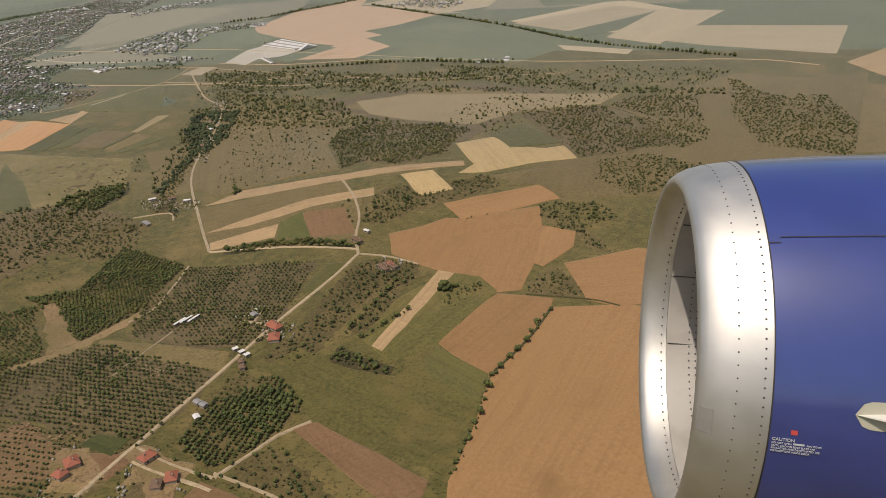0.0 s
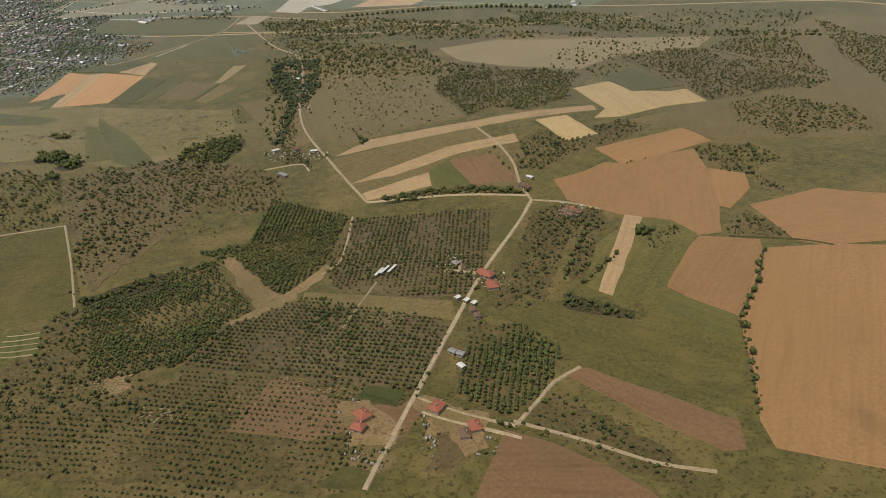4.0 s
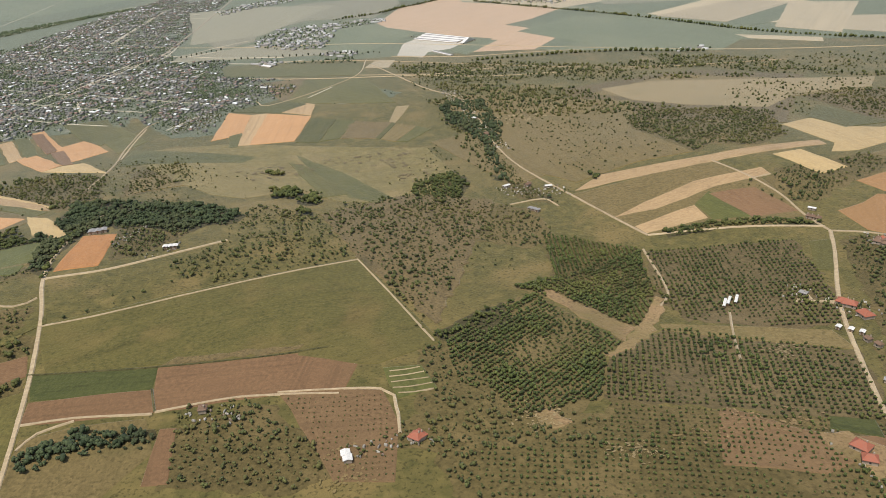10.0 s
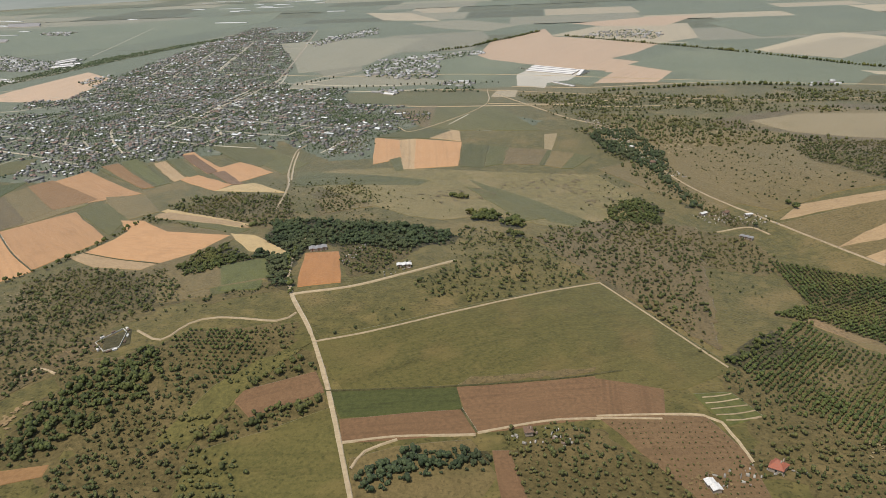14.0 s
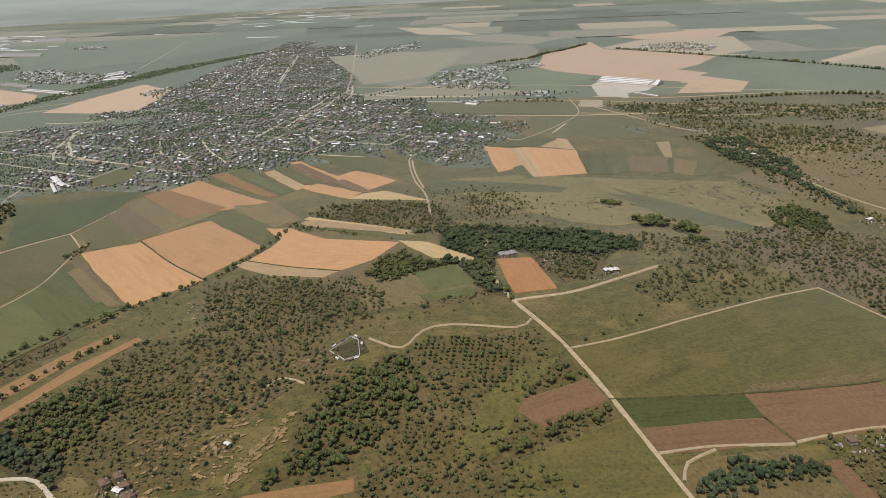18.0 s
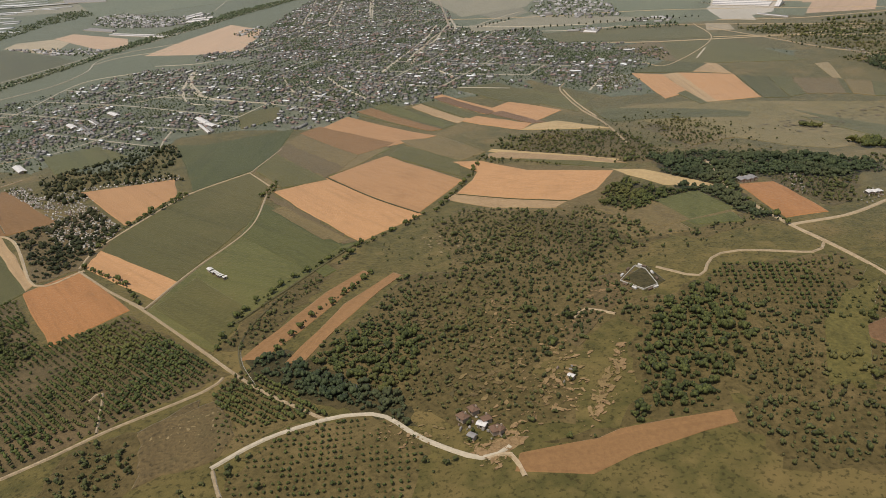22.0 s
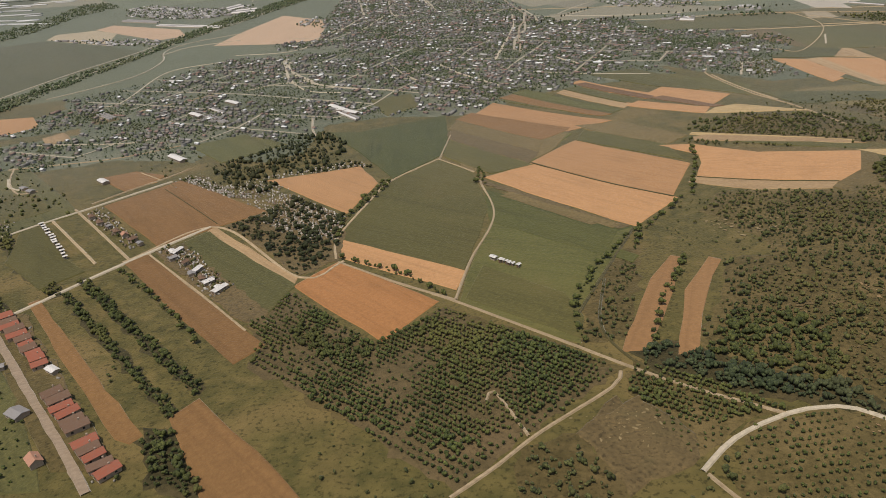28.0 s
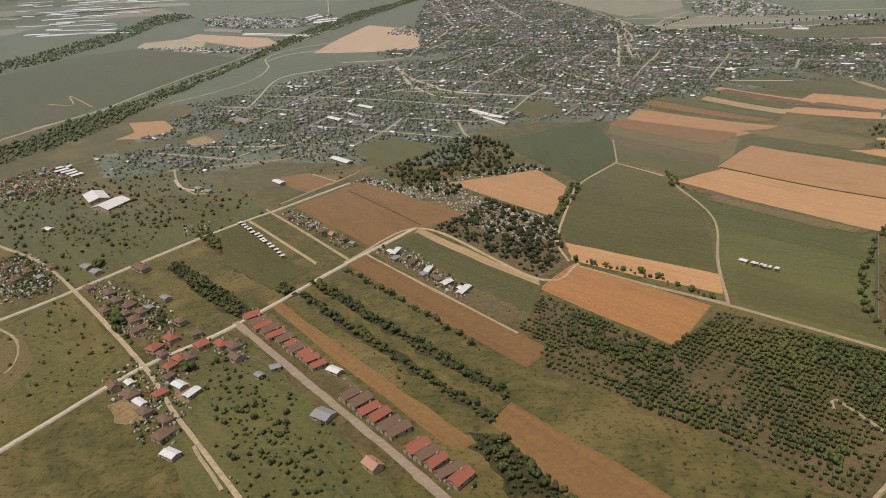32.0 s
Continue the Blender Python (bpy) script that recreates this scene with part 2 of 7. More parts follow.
def coat(name, colours, rough=0.8, grain=1.5, metal=0.0):
    """Paint, plaster or tile: one of several colours an island, with streaks and dirt."""
    m, nt, b = plain(name, rough, metal)
    island = nt.nodes.new("ShaderNodeNewGeometry").outputs["Random Per Island"]
    cr = nt.nodes.new("ShaderNodeValToRGB")
    cr.color_ramp.interpolation = "CONSTANT"
    while len(cr.color_ramp.elements) < len(colours):
        cr.color_ramp.elements.new(0.5)
    for i, c in enumerate(colours):
        cr.color_ramp.elements[i].position, cr.color_ramp.elements[i].color = i / len(colours), (*c, 1)
    nt.links.new(island, cr.inputs[0])
    where = nt.nodes.new("ShaderNodeTexCoord").outputs["Object"]
    col = blend(nt, cr.outputs[0], (0.16, 0.13, 0.10), blend(nt, (0, 0, 0), (0.45,) * 3, ramp(nt, noisy(nt, where, grain, 5.0), 0.45, 0.8)))
    nt.links.new(col, b.inputs["Base Color"])
    return m


WALL = coat("house_plaster", [(0.55, 0.48, 0.38), (0.42, 0.36, 0.28), (0.6, 0.55, 0.48), (0.36, 0.28, 0.2)])
ROOF = {
    "red": coat("red_roof_tile", [(0.28, 0.082, 0.040), (0.22, 0.070, 0.036), (0.33, 0.12, 0.060)]),
    "brown": coat("brown_roof_tile", [(0.145, 0.080, 0.044), (0.185, 0.098, 0.054), (0.120, 0.076, 0.046)]),
    "orange": coat("orange_roof_tile", [(0.40, 0.20, 0.12), (0.36, 0.17, 0.10)]),
    "grey": coat("grey_roof_sheet", [(0.24, 0.22, 0.20), (0.30, 0.28, 0.26)], 0.55),
    "white": coat("pale_roof_sheet", [(0.62, 0.58, 0.52), (0.56, 0.52, 0.46)], 0.5),
}
TOWN_ROOF = coat("town_roofs", [(0.149, 0.144, 0.121), (0.196, 0.129, 0.098), (0.218, 0.207, 0.178), (0.127, 0.121, 0.103), (0.667, 0.667, 0.628), (0.196, 0.161, 0.127), (0.161, 0.155, 0.132), (0.172, 0.138, 0.109), (0.279, 0.262, 0.238), (0.172, 0.161, 0.138), (0.230, 0.149, 0.109), (0.138, 0.132, 0.115), (0.184, 0.172, 0.149), (0.511, 0.488, 0.442)])
TOWN_WALL = coat("town_walls", [(0.247, 0.227, 0.195), (0.195, 0.182, 0.156), (0.416, 0.390, 0.351), (0.169, 0.156, 0.137), (0.221, 0.202, 0.176)])
TUNNEL = coat("tunnel_film", [(0.50, 0.49, 0.46), (0.42, 0.41, 0.38), (0.56, 0.55, 0.52)], 0.6)
HALL = coat("hall_roofs", [(0.36, 0.34, 0.32), (0.24, 0.225, 0.21), (0.30, 0.28, 0.25), (0.46, 0.44, 0.41), (0.20, 0.18, 0.16)])
STONE = coat("pale_stone", [(0.42, 0.38, 0.31), (0.32, 0.28, 0.23), (0.52, 0.48, 0.41), (0.24, 0.21, 0.17), (0.20, 0.14, 0.10), (0.28, 0.25, 0.20)])
GLASS, _nt, _b = plain("window_glass", 0.08)
_b.inputs["Base Color"].default_value = (0.03, 0.035, 0.04, 1)
DOOR = coat("door_wood", [(0.16, 0.09, 0.05)])


# ---- building blocks ----
def big_mesh(name, verts, tris, material):
    """One mesh from arrays of corners and triangles."""
    me = bpy.data.meshes.new(name)
    me.vertices.add(len(verts))
    me.vertices.foreach_set("co", np.asarray(verts, np.float32).ravel())
    me.loops.add(3 * len(tris))
    me.loops.foreach_set("vertex_index", np.asarray(tris, np.int32).ravel())
    me.polygons.add(len(tris))
    me.polygons.foreach_set("loop_start", np.arange(0, 3 * len(tris), 3, dtype=np.int32))
    me.update(calc_edges=True)
    me.materials.append(material)
    return me


def part(name, bm, material, parent=None, label=""):
    me = bpy.data.meshes.new(name)
    bm.to_mesh(me)
    bm.free()
    me.materials.append(material)
    ob = new(name, me)
    ob.parent = parent
    if label:
        tagged(ob, label)
    return ob


rng = np.random.default_rng(7)


def inside(poly, x, y):
    hit = np.zeros(len(x), bool)
    for (x1, y1), (x2, y2) in zip(poly, poly[1:] + poly[:1]):
        if y1 != y2:
            hit ^= ((y1 > y) != (y2 > y)) & (x < (x2 - x1) * (y - y1) / (y2 - y1) + x1)
    return hit


def spread(poly, gap, jitter=0.5, angle=0.0, gap2=None):
    """Places inside an outline, on a turned grid, each moved at random by a share of the gap."""
    p = np.array(poly, float)
    c, s = math.cos(angle), math.sin(angle)
    q = p @ np.array([[c, -s], [s, c]])
    lo, hi = q.min(0), q.max(0)
    gx, gy = np.meshgrid(np.arange(lo[0], hi[0], gap), np.arange(lo[1], hi[1], gap2 or gap))
    g = np.stack([gx.ravel(), gy.ravel()], 1)
    g += (rng.random(g.shape) - 0.5) * 2 * jitter * gap
    g = g @ np.array([[c, s], [-s, c]])
    return g[inside(poly, g[:, 0], g[:, 1])]


def ragged(poly, step=14.0, off=0.7):
    """An outline with slightly uneven edges."""
    out = []
    for a, b in zip(poly, poly[1:] + poly[:1]):
        n = max(1, int(math.dist(a, b) / step))
        for i in range(n):
            k = i / n
            out.append((a[0] + (b[0] - a[0]) * k + (rng.random() - 0.5) * 2 * off,
                        a[1] + (b[1] - a[1]) * k + (rng.random() - 0.5) * 2 * off))
    return out


def slab(name, outline, z, material, angle=0.0, centre=(0, 0)):
    """A low slab of earth with the outline, its local x axis along the given angle."""
    c, s = math.cos(angle), math.sin(angle)
    local = [((x - centre[0]) * c + (y - centre[1]) * s, -(x - centre[0]) * s + (y - centre[1]) * c) for x, y in outline]
    n = len(local)
    if sum(a[0] * b[1] - b[0] * a[1] for a, b in zip(local, local[1:] + local[:1])) < 0:
        local.reverse()
    me = bpy.data.meshes.new(name)
    me.from_pydata([(x, y, z) for x, y in local] + [(x + 0.9 * x / (math.hypot(x, y) + 1e-6), y + 0.9 * y / (math.hypot(x, y) + 1e-6), 0.001) for x, y in local], [],
                   [tuple(range(n))] + [(i, i + n, (i + 1) % n + n, (i + 1) % n) for i in range(n)])
    me.materials.append(material)
    ob = new(name, me)
    ob.matrix_world = pose(centre[0], centre[1], 0, 0, 0, math.degrees(angle))
    return ob


# open ground: cells of farmed fields and roads, where no tree stands
CELL, WEST, SOUTH = 1.5, -1800.0, 100.0
open_cells = np.zeros((2100, 2200), bool)


def clear(poly):
    p = np.array(poly, float)
    lo, hi = p.min(0), p.max(0)
    i0, i1 = (np.clip([(lo[0] - WEST) / CELL, (hi[0] - WEST) / CELL + 1], 0, 2099)).astype(int)
    j0, j1 = (np.clip([(lo[1] - SOUTH) / CELL, (hi[1] - SOUTH) / CELL + 1], 0, 2199)).astype(int)
    gi, gj = np.meshgrid(np.arange(i0, i1 + 1), np.arange(j0, j1 + 1), indexing="ij")
    hit = inside(list(poly), (gi.ravel() + 0.5) * CELL + WEST, (gj.ravel() + 0.5) * CELL + SOUTH)
    open_cells[gi.ravel()[hit], gj.ravel()[hit]] = True


def off_fields(g):
    if not len(g):
        return g
    i = np.clip((g[:, 0] - WEST) / CELL, 0, 2099).astype(int)
    j = np.clip((g[:, 1] - SOUTH) / CELL, 0, 2199).astype(int)
    return g[~open_cells[i, j]]


# ground that already carries trees, so that neighbouring woods do not stand in one another
tree_cells = np.zeros((2100, 2200), bool)


def unplanted(g):
    """Leaves out places where an earlier wood stands."""
    if not len(g):
        return g
    i = np.clip((g[:, 0] - WEST) / CELL, 0, 2099).astype(int)
    j = np.clip((g[:, 1] - SOUTH) / CELL, 0, 2199).astype(int)
    return g[~tree_cells[i, j]]


def taken(g, reach=1):
    """Marks the ground round these trees as taken."""
    if not len(g):
        return
    i = np.clip((g[:, 0] - WEST) / CELL, 0, 2099).astype(int)
    j = np.clip((g[:, 1] - SOUTH) / CELL, 0, 2199).astype(int)
    for a in range(-reach, reach + 1):
        for b in range(-reach, reach + 1):
            tree_cells[np.clip(i + a, 0, 2099), np.clip(j + b, 0, 2199)] = True


LAND_WORDS = {
    "olive_hill": "dry olive-coloured hill pasture", "orchard_soil": "brown orchard soil with thin grass",
    "far_olive": "wide olive-green pasture on the plain",
    "drygrass": "dry olive-brown grass field with worn patches", "stubble": "pale tan stubble field with harvest lines",
    "straw": "yellow straw-coloured field of cut grain", "wheat": "ripe orange-gold wheat field with tractor lines",
    "dry_wheat": "dull brown field of ripe grain", "ploughed": "ploughed reddish-brown field with fine furrows", "orange_soil": "bare orange-brown field with sparse marks",
    "bare": "bare trodden earth strip between orchards", "plantation_soil": "brown soil under rows of young trees",
    "green_field": "green pasture field with faint mowing lines", "crop": "bright green field of young crop",
    "crop_green": "dense dark green maize field", "crop_dark": "dull dark green crop field", "meadow": "yellow-green meadow with scattered bushes",
    "meadow_dark": "dark green meadow strip with mowing lines", "heath": "brownish heath grass with worn patches",
    "ploughed_dark": "dark reddish-brown ploughed field", "pale_dry": "pale dried-out pasture with sparse bushes", "hazed_stubble": "stubble field on the distant plain, haze in its colour",
    "hazed_wheat": "orange grain field on the distant plain, haze in its colour", "hazed_grey": "fallow field on the distant plain, greyed by painted haze", "hazed_green": "green crop field on the distant plain, greyed by painted haze",
    "gardens": "gardens and yards between town houses, haze in the colour", "dimmed_floor": "dark leafy floor among trees, partly dimness in its colour", "brush": "brownish grass and brush between trees", "concrete": "pale concrete yard round warehouses",
}
field_count = [0]


def field(kind, corners, low=None):
    """One field; its passes run along its longest edge."""
    a, b = max(zip(corners, corners[1:] + corners[:1]), key=lambda e: math.dist(*e))
    centre = [sum(c[i] for c in corners) / len(corners) for i in (0, 1)]
    if kind not in ("drygrass", "heath", "meadow", "plantation_soil", "meadow_dark", "pale_dry", "olive_hill"):
        clear(corners)
    z = 0.14 + 0.0012 * field_count[0] if low is None else low
    field_count[0] += low is None
    ob = slab("field", ragged(corners, 5.0, 1.8) if kind in ("bare", "heath") else ragged(corners), z, LAND[kind], math.atan2(b[1] - a[1], b[0] - a[0]), centre)
    return tagged(ob, LAND_WORDS[kind], "field", kind="structure")


floor_count = [0]


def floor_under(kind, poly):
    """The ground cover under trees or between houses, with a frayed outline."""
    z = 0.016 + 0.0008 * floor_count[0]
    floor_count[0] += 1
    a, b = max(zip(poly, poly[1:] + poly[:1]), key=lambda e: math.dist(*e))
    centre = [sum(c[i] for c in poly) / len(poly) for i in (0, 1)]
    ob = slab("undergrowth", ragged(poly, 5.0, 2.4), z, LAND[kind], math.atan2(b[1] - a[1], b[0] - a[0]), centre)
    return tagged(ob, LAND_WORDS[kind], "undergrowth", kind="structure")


def patches(kind, points, wide, count, size):
    """Irregular worn spots strewn along a line, as one piece of ground."""
    line = glide(points, 3.0)
    vs, fs = [], []
    for i in range(4 * count):
        p = line[rng.integers(len(line))]
        x, y, r = p.x + rng.normal() * wide, p.y + rng.normal() * wide, size * (0.12 + 0.75 * rng.random() ** 3)
        n, k, turn = 11, len(vs), rng.random() * 3.1
        for a in range(n):
            q = r * (0.6 + 0.8 * rng.random())
            u, v = q * 1.6 * math.cos(a * 6.283 / n), q * 0.8 * math.sin(a * 6.283 / n)
            vs.append((x + u * math.cos(turn) - v * math.sin(turn), y + u * math.sin(turn) + v * math.cos(turn), 0.50 + 0.0015 * (i % 60)))
        fs.append(tuple(range(k, k + n)))
        if kind != "brush":
            clear([(v[0], v[1]) for v in vs[k:]])
    me = bpy.data.meshes.new("bare_ground")
    me.from_pydata(vs, [], fs)
    me.materials.append(LAND[kind])
    return tagged(new("bare_ground", me), LAND_WORDS[kind], "bare ground", kind="stuff")


track_count = [0]


def glide(points, step=6.0):
    """A smooth line through the points, with its ways."""
    p = [Vector((*q, 0)) for q in points]
    p = [p[0] * 2 - p[1]] + p + [p[-1] * 2 - p[-2]]
    out = []
    for a, b, c, d in zip(p, p[1:], p[2:], p[3:]):
        n = max(2, int((c - b).length / step))
        for i in range(n):
            t = i / n
            out.append(0.5 * (2 * b + (c - a) * t + (2 * a - 5 * b + 4 * c - d) * t * t + (3 * b - a - 3 * c + d) * t ** 3))
    return out + [p[-2]]


def track(kind, width, points):
    """A road or track as a low ribbon with uneven edges."""
    line = glide(points)
    z = 0.46 + 0.002 * track_count[0]
    track_count[0] += 1
    bm = bmesh.new()
    rows = []
    for i, p in enumerate(line):
        way = (line[min(i + 1, len(line) - 1)] - line[max(i - 1, 0)]).normalized()
        side = Vector((-way.y, way.x, 0))
        w = 0.42 * width
        reach = w + 1.0
        clear([(p.x - reach, p.y - reach), (p.x + reach, p.y - reach), (p.x + reach, p.y + reach), (p.x - reach, p.y + reach)])
        l, r = p + side * w * (0.85 + 0.3 * rng.random()), p - side * w * (0.85 + 0.3 * rng.random())
        rows.append([bm.verts.new((q.x, q.y, h)) for q, h in ((l + side * 0.4, 0), (l, z), (p, z + 0.03), (r, z), (r - side * 0.4, 0))])
    for a, b in zip(rows, rows[1:]):
        for i in range(4):
            bm.faces.new((a[i], a[i + 1], b[i + 1], b[i]))
    bmesh.ops.recalc_face_normals(bm, faces=bm.faces)
    name = {"dirt": "dirt_track", "ditch": "ditch"}.get(kind, "road")
    words = {"dirt": "pale sandy dirt track with worn edges", "road": "pale dusty village road", "asphalt": "wide worn greyish street between houses", "ditch": "narrow dark overgrown field ditch"}[kind]
    return tagged(part(name, bm, ROAD[kind]), words, "ditch" if kind == "ditch" else "road", kind="structure")


# ---- trees ----
def lump(radius, at, rough=0.28, level=1):
    """A clump of leaves: an uneven small ball."""
    bm = bmesh.new()
    bmesh.ops.create_icosphere(bm, subdivisions=level, radius=1)
    v = np.array([x.co[:] for x in bm.verts])
    f = np.array([[x.index for x in y.verts] for y in bm.faces])
    bm.free()
    v *= 1 + (rng.random((len(v), 1)) - 0.5) * 2 * rough
    return v * radius + np.array(at), f


def crown(clumps, spread_out, tall, size, level=1):
    vs, fs, n = [], [], 0
    for i in range(clumps):
        a = 2.4 * i + rng.random() * 1.2
        r = spread_out * math.sqrt((i + 0.3) / clumps)
        v, f = lump(size * (0.75 + 0.5 * rng.random()), (r * math.cos(a), r * math.sin(a), tall * (0.55 + 0.45 * rng.random() * (1 - 0.5 * i / clumps))), 0.42, level)
        v[:, 2] = np.maximum(v[:, 2], 0.12)
        vs.append(v), fs.append(f + n)
        n += len(v)
    return np.concatenate(vs), np.concatenate(fs)


KINDS = {
    "broad": [crown(5, 0.95, 1.5, 0.60) for _ in range(10)],
    "small": [crown(3, 0.6, 1.1, 0.56) for _ in range(8)],
    "far": [crown(1, 0.3, 1.0, 0.95) for _ in range(6)],
    "tall": [crown(4, 0.35, 3.2, 0.65) for _ in range(4)],
}


def planted(name, places, sizes, kind, material, label, category="trees", lift=0.25):
    """Many trees as one object."""
    vs, ts, n = [], [], 0
    which = rng.integers(0, len(KINDS[kind]), len(places))
    for k, (v, f) in enumerate(KINDS[kind]):
        p, s = places[which == k], sizes[which == k]
        if not len(p):
            continue
        a = rng.random(len(p)) * 6.283
        c, si = np.cos(a), np.sin(a)
        tall = s * (0.8 + 0.5 * rng.random(len(p)))
        x = (v[None, :, 0] * c[:, None] - v[None, :, 1] * si[:, None]) * s[:, None] + p[:, :1]
        y = (v[None, :, 0] * si[:, None] + v[None, :, 1] * c[:, None]) * s[:, None] + p[:, 1:2]
        z = v[None, :, 2] * tall[:, None] + lift
        vs.append(np.stack([x, y, z], -1).reshape(-1, 3))
        ts.append((f[None] + (np.arange(len(p)) * len(v))[:, None, None] + n).reshape(-1, 3))
        n += len(p) * len(v)
    if not vs:
        return None
    return tagged(new(name, big_mesh(name, np.concatenate(vs), np.concatenate(ts), material)), label, category, kind="stuff")


def far_off(poly):
    return sum(y for _, y in poly) / len(poly) > 780


def edge_way(poly, g):
    """How far each place lies from the outline."""
    far = np.full(len(g), 1e9)
    for p, q in zip(poly, poly[1:] + poly[:1]):
        p, d = np.array(p, float), np.array(q, float) - np.array(p, float)
        k = np.clip(((g - p) @ d) / max(d @ d, 1e-6), 0, 1)
        far = np.minimum(far, np.hypot(*(g - p - k[:, None] * d).T))
    return far


WOODS = {  # gap, size, share kept, leaf, words
    "thicket": (2.75, 1.35, 0.70, "wood", "thick wood of separate dark crowns with small gaps"),
    "river": (2.3, 1.4, 0.95, "river", "dense dark blue-green trees along a stream"),
    "grove": (3.1, 1.2, 0.78, "scrub", "grove of small dark olive crowns"),
    "bush": (3.2, 1.3, 0.68, "scrub", "dark bushes spread over grass"),
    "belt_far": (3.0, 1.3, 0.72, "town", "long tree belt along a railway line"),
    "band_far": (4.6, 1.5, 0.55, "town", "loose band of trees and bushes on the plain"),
    "wood": (2.55, 1.27, 0.92, "wood", "dense dark green wood with uneven crowns"),
    "mixed": (2.75, 1.25, 0.76, "scrub", "open mixed wood with olive-green crowns and bare gaps"),
    "scrub": (2.9, 1.1, 0.78, "scrub", "olive-green scrub of bushes and small trees"),
    "scatter": (5.0, 1.0, 0.40, "scrub", "scattered bushes and small trees on grass"),
    "sparse": (8.0, 0.9, 0.40, "scrub", "a few scattered bushes on open grass"),
    "belt": (2.1, 1.05, 0.9, "wood", "narrow belt of dark green trees between fields"),
    "clump": (2.6, 1.9, 0.95, "wood", "dark clump of trees in a meadow"),
    "park": (3.1, 1.35, 0.68, "park", "dark tall trees over a cemetery"),
    "parkthin": (3.6, 1.3, 0.75, "park", "scattered dark trees between graves and houses"),
    "orchardlet": (4.0, 1.1, 0.7, "orchard", "loose garden of small fruit trees"),
}


def wood(kind, poly):
    gap, size, share, leaf, words = WOODS[kind]
    far = far_off(poly)
    if far:
        gap, size, share = gap * 1.12, size * 1.1, share * (0.46 if kind in ("mixed", "grove", "scrub") else 1)
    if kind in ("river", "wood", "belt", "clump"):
        floor_under("dimmed_floor", poly)
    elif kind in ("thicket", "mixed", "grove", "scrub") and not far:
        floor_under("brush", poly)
    g = off_fields(spread(poly, gap, 0.6))
    g = unplanted(g)
    thick = np.array([noise.noise((x * 0.02, y * 0.02, 3.0)) for x, y in g]) if len(g) else np.zeros(0)
    fine = np.array([noise.noise((x * 0.07, y * 0.07, 7.0)) for x, y in g]) if len(g) else np.zeros(0)
    if kind == "belt":
        thick, fine = thick * 0, fine * 0.5
    g = g[rng.random(len(g)) < share * np.clip(1.2 + 1.2 * thick + 1.0 * fine, 0.15, 1.15) * (1 if kind == "belt" else np.clip(edge_way(poly, g) / 4, 0.45, 1))]
    taken(g)
    s = size * (0.45 + 1.0 * rng.random(len(g)) ** 2)
    planted("trees", g, s, "far" if far else "small" if kind in ("scatter", "sparse", "orchardlet", "scrub", "mixed", "grove", "bush") else "broad", LEAF[leaf], words)


def orchard(kind, poly):
    a, b = max(zip(poly, poly[1:] + poly[:1]), key=lambda e: math.dist(*e))
    angle = math.atan2(b[1] - a[1], b[0] - a[0])
    gap, gap2, size, share = {"orchard": (2.3, 3.0, 1.25, 0.97), "orchard_sparse": (2.8, 3.6, 0.8, 0.85), "plantation": (2.8, 3.8, 0.45, 0.85), "garden_rows": (3.0, 3.6, 1.05, 0.8), "orchard_open": (3.0, 3.7, 1.08, 0.95)}[kind]
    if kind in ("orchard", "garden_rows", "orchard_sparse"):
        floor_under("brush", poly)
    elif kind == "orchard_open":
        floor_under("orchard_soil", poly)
    g = unplanted(off_fields(spread(poly, gap, 0.12, angle, gap2)))
    thick = np.array([noise.noise((x * 0.03, y * 0.03, 8.0)) for x, y in g])
    keep = rng.random(len(g)) < share * np.clip(1.15 + 1.2 * thick, 0.25, 1)
    g, thick = g[keep], thick[keep]
    taken(g)
    s = size * (0.75 + 0.5 * rng.random(len(g))) * np.clip(1 + 0.5 * thick, 0.7, 1.2)
    planted("fruit_trees", g, s, "small", LEAF["orchard"], "orchard of small green fruit trees in rows")


def tree_kinds():
    """Single trees: a tapered trunk with limbs and a crown of clumps."""
    made = []
    for v, f in KINDS["broad"][:4]:
        holder = new("tree")
        bm = bmesh.new()
        bmesh.ops.create_cone(bm, cap_ends=True, segments=7, radius1=0.16, radius2=0.07, depth=1.3, matrix=Matrix.Translation((0, 0, 0.65)))
        for i in range(4):
            m = Euler((radians(38), 0, i * 1.6)).to_matrix().to_4x4()
            m.translation = Vector((0, 0, 0.75)) + m.to_3x3() @ Vector((0, 0, 0.35))
            bmesh.ops.create_cone(bm, cap_ends=True, segments=5, radius1=0.06, radius2=0.025, depth=0.7, matrix=m)
        part("trunk", bm, BARK, holder, "brown bark trunk with limbs")
        top = new("crown", big_mesh("crown", v + np.array([0, 0, 0.25]), f, LEAF["wood"]))
        top.parent = holder
        made.append(tagged(holder, "green broadleaf tree at a field edge", "tree", "trees along field edges"))
    return made


TREES = tree_kinds()
tree_count = [0]


def one_tree(x, y, size):
    k = tree_count[0]
    m = pose(x, y, 0.0, 0, 0, rng.random() * 360)
    if k < len(TREES):
        ob = TREES[k]
        ob.matrix_basis = m
    else:
        ob = copy_thing(TREES[k % len(TREES)], m)
    ob.scale = (size, size, size * (0.85 + 0.4 * rng.random()))
    tree_count[0] += 1


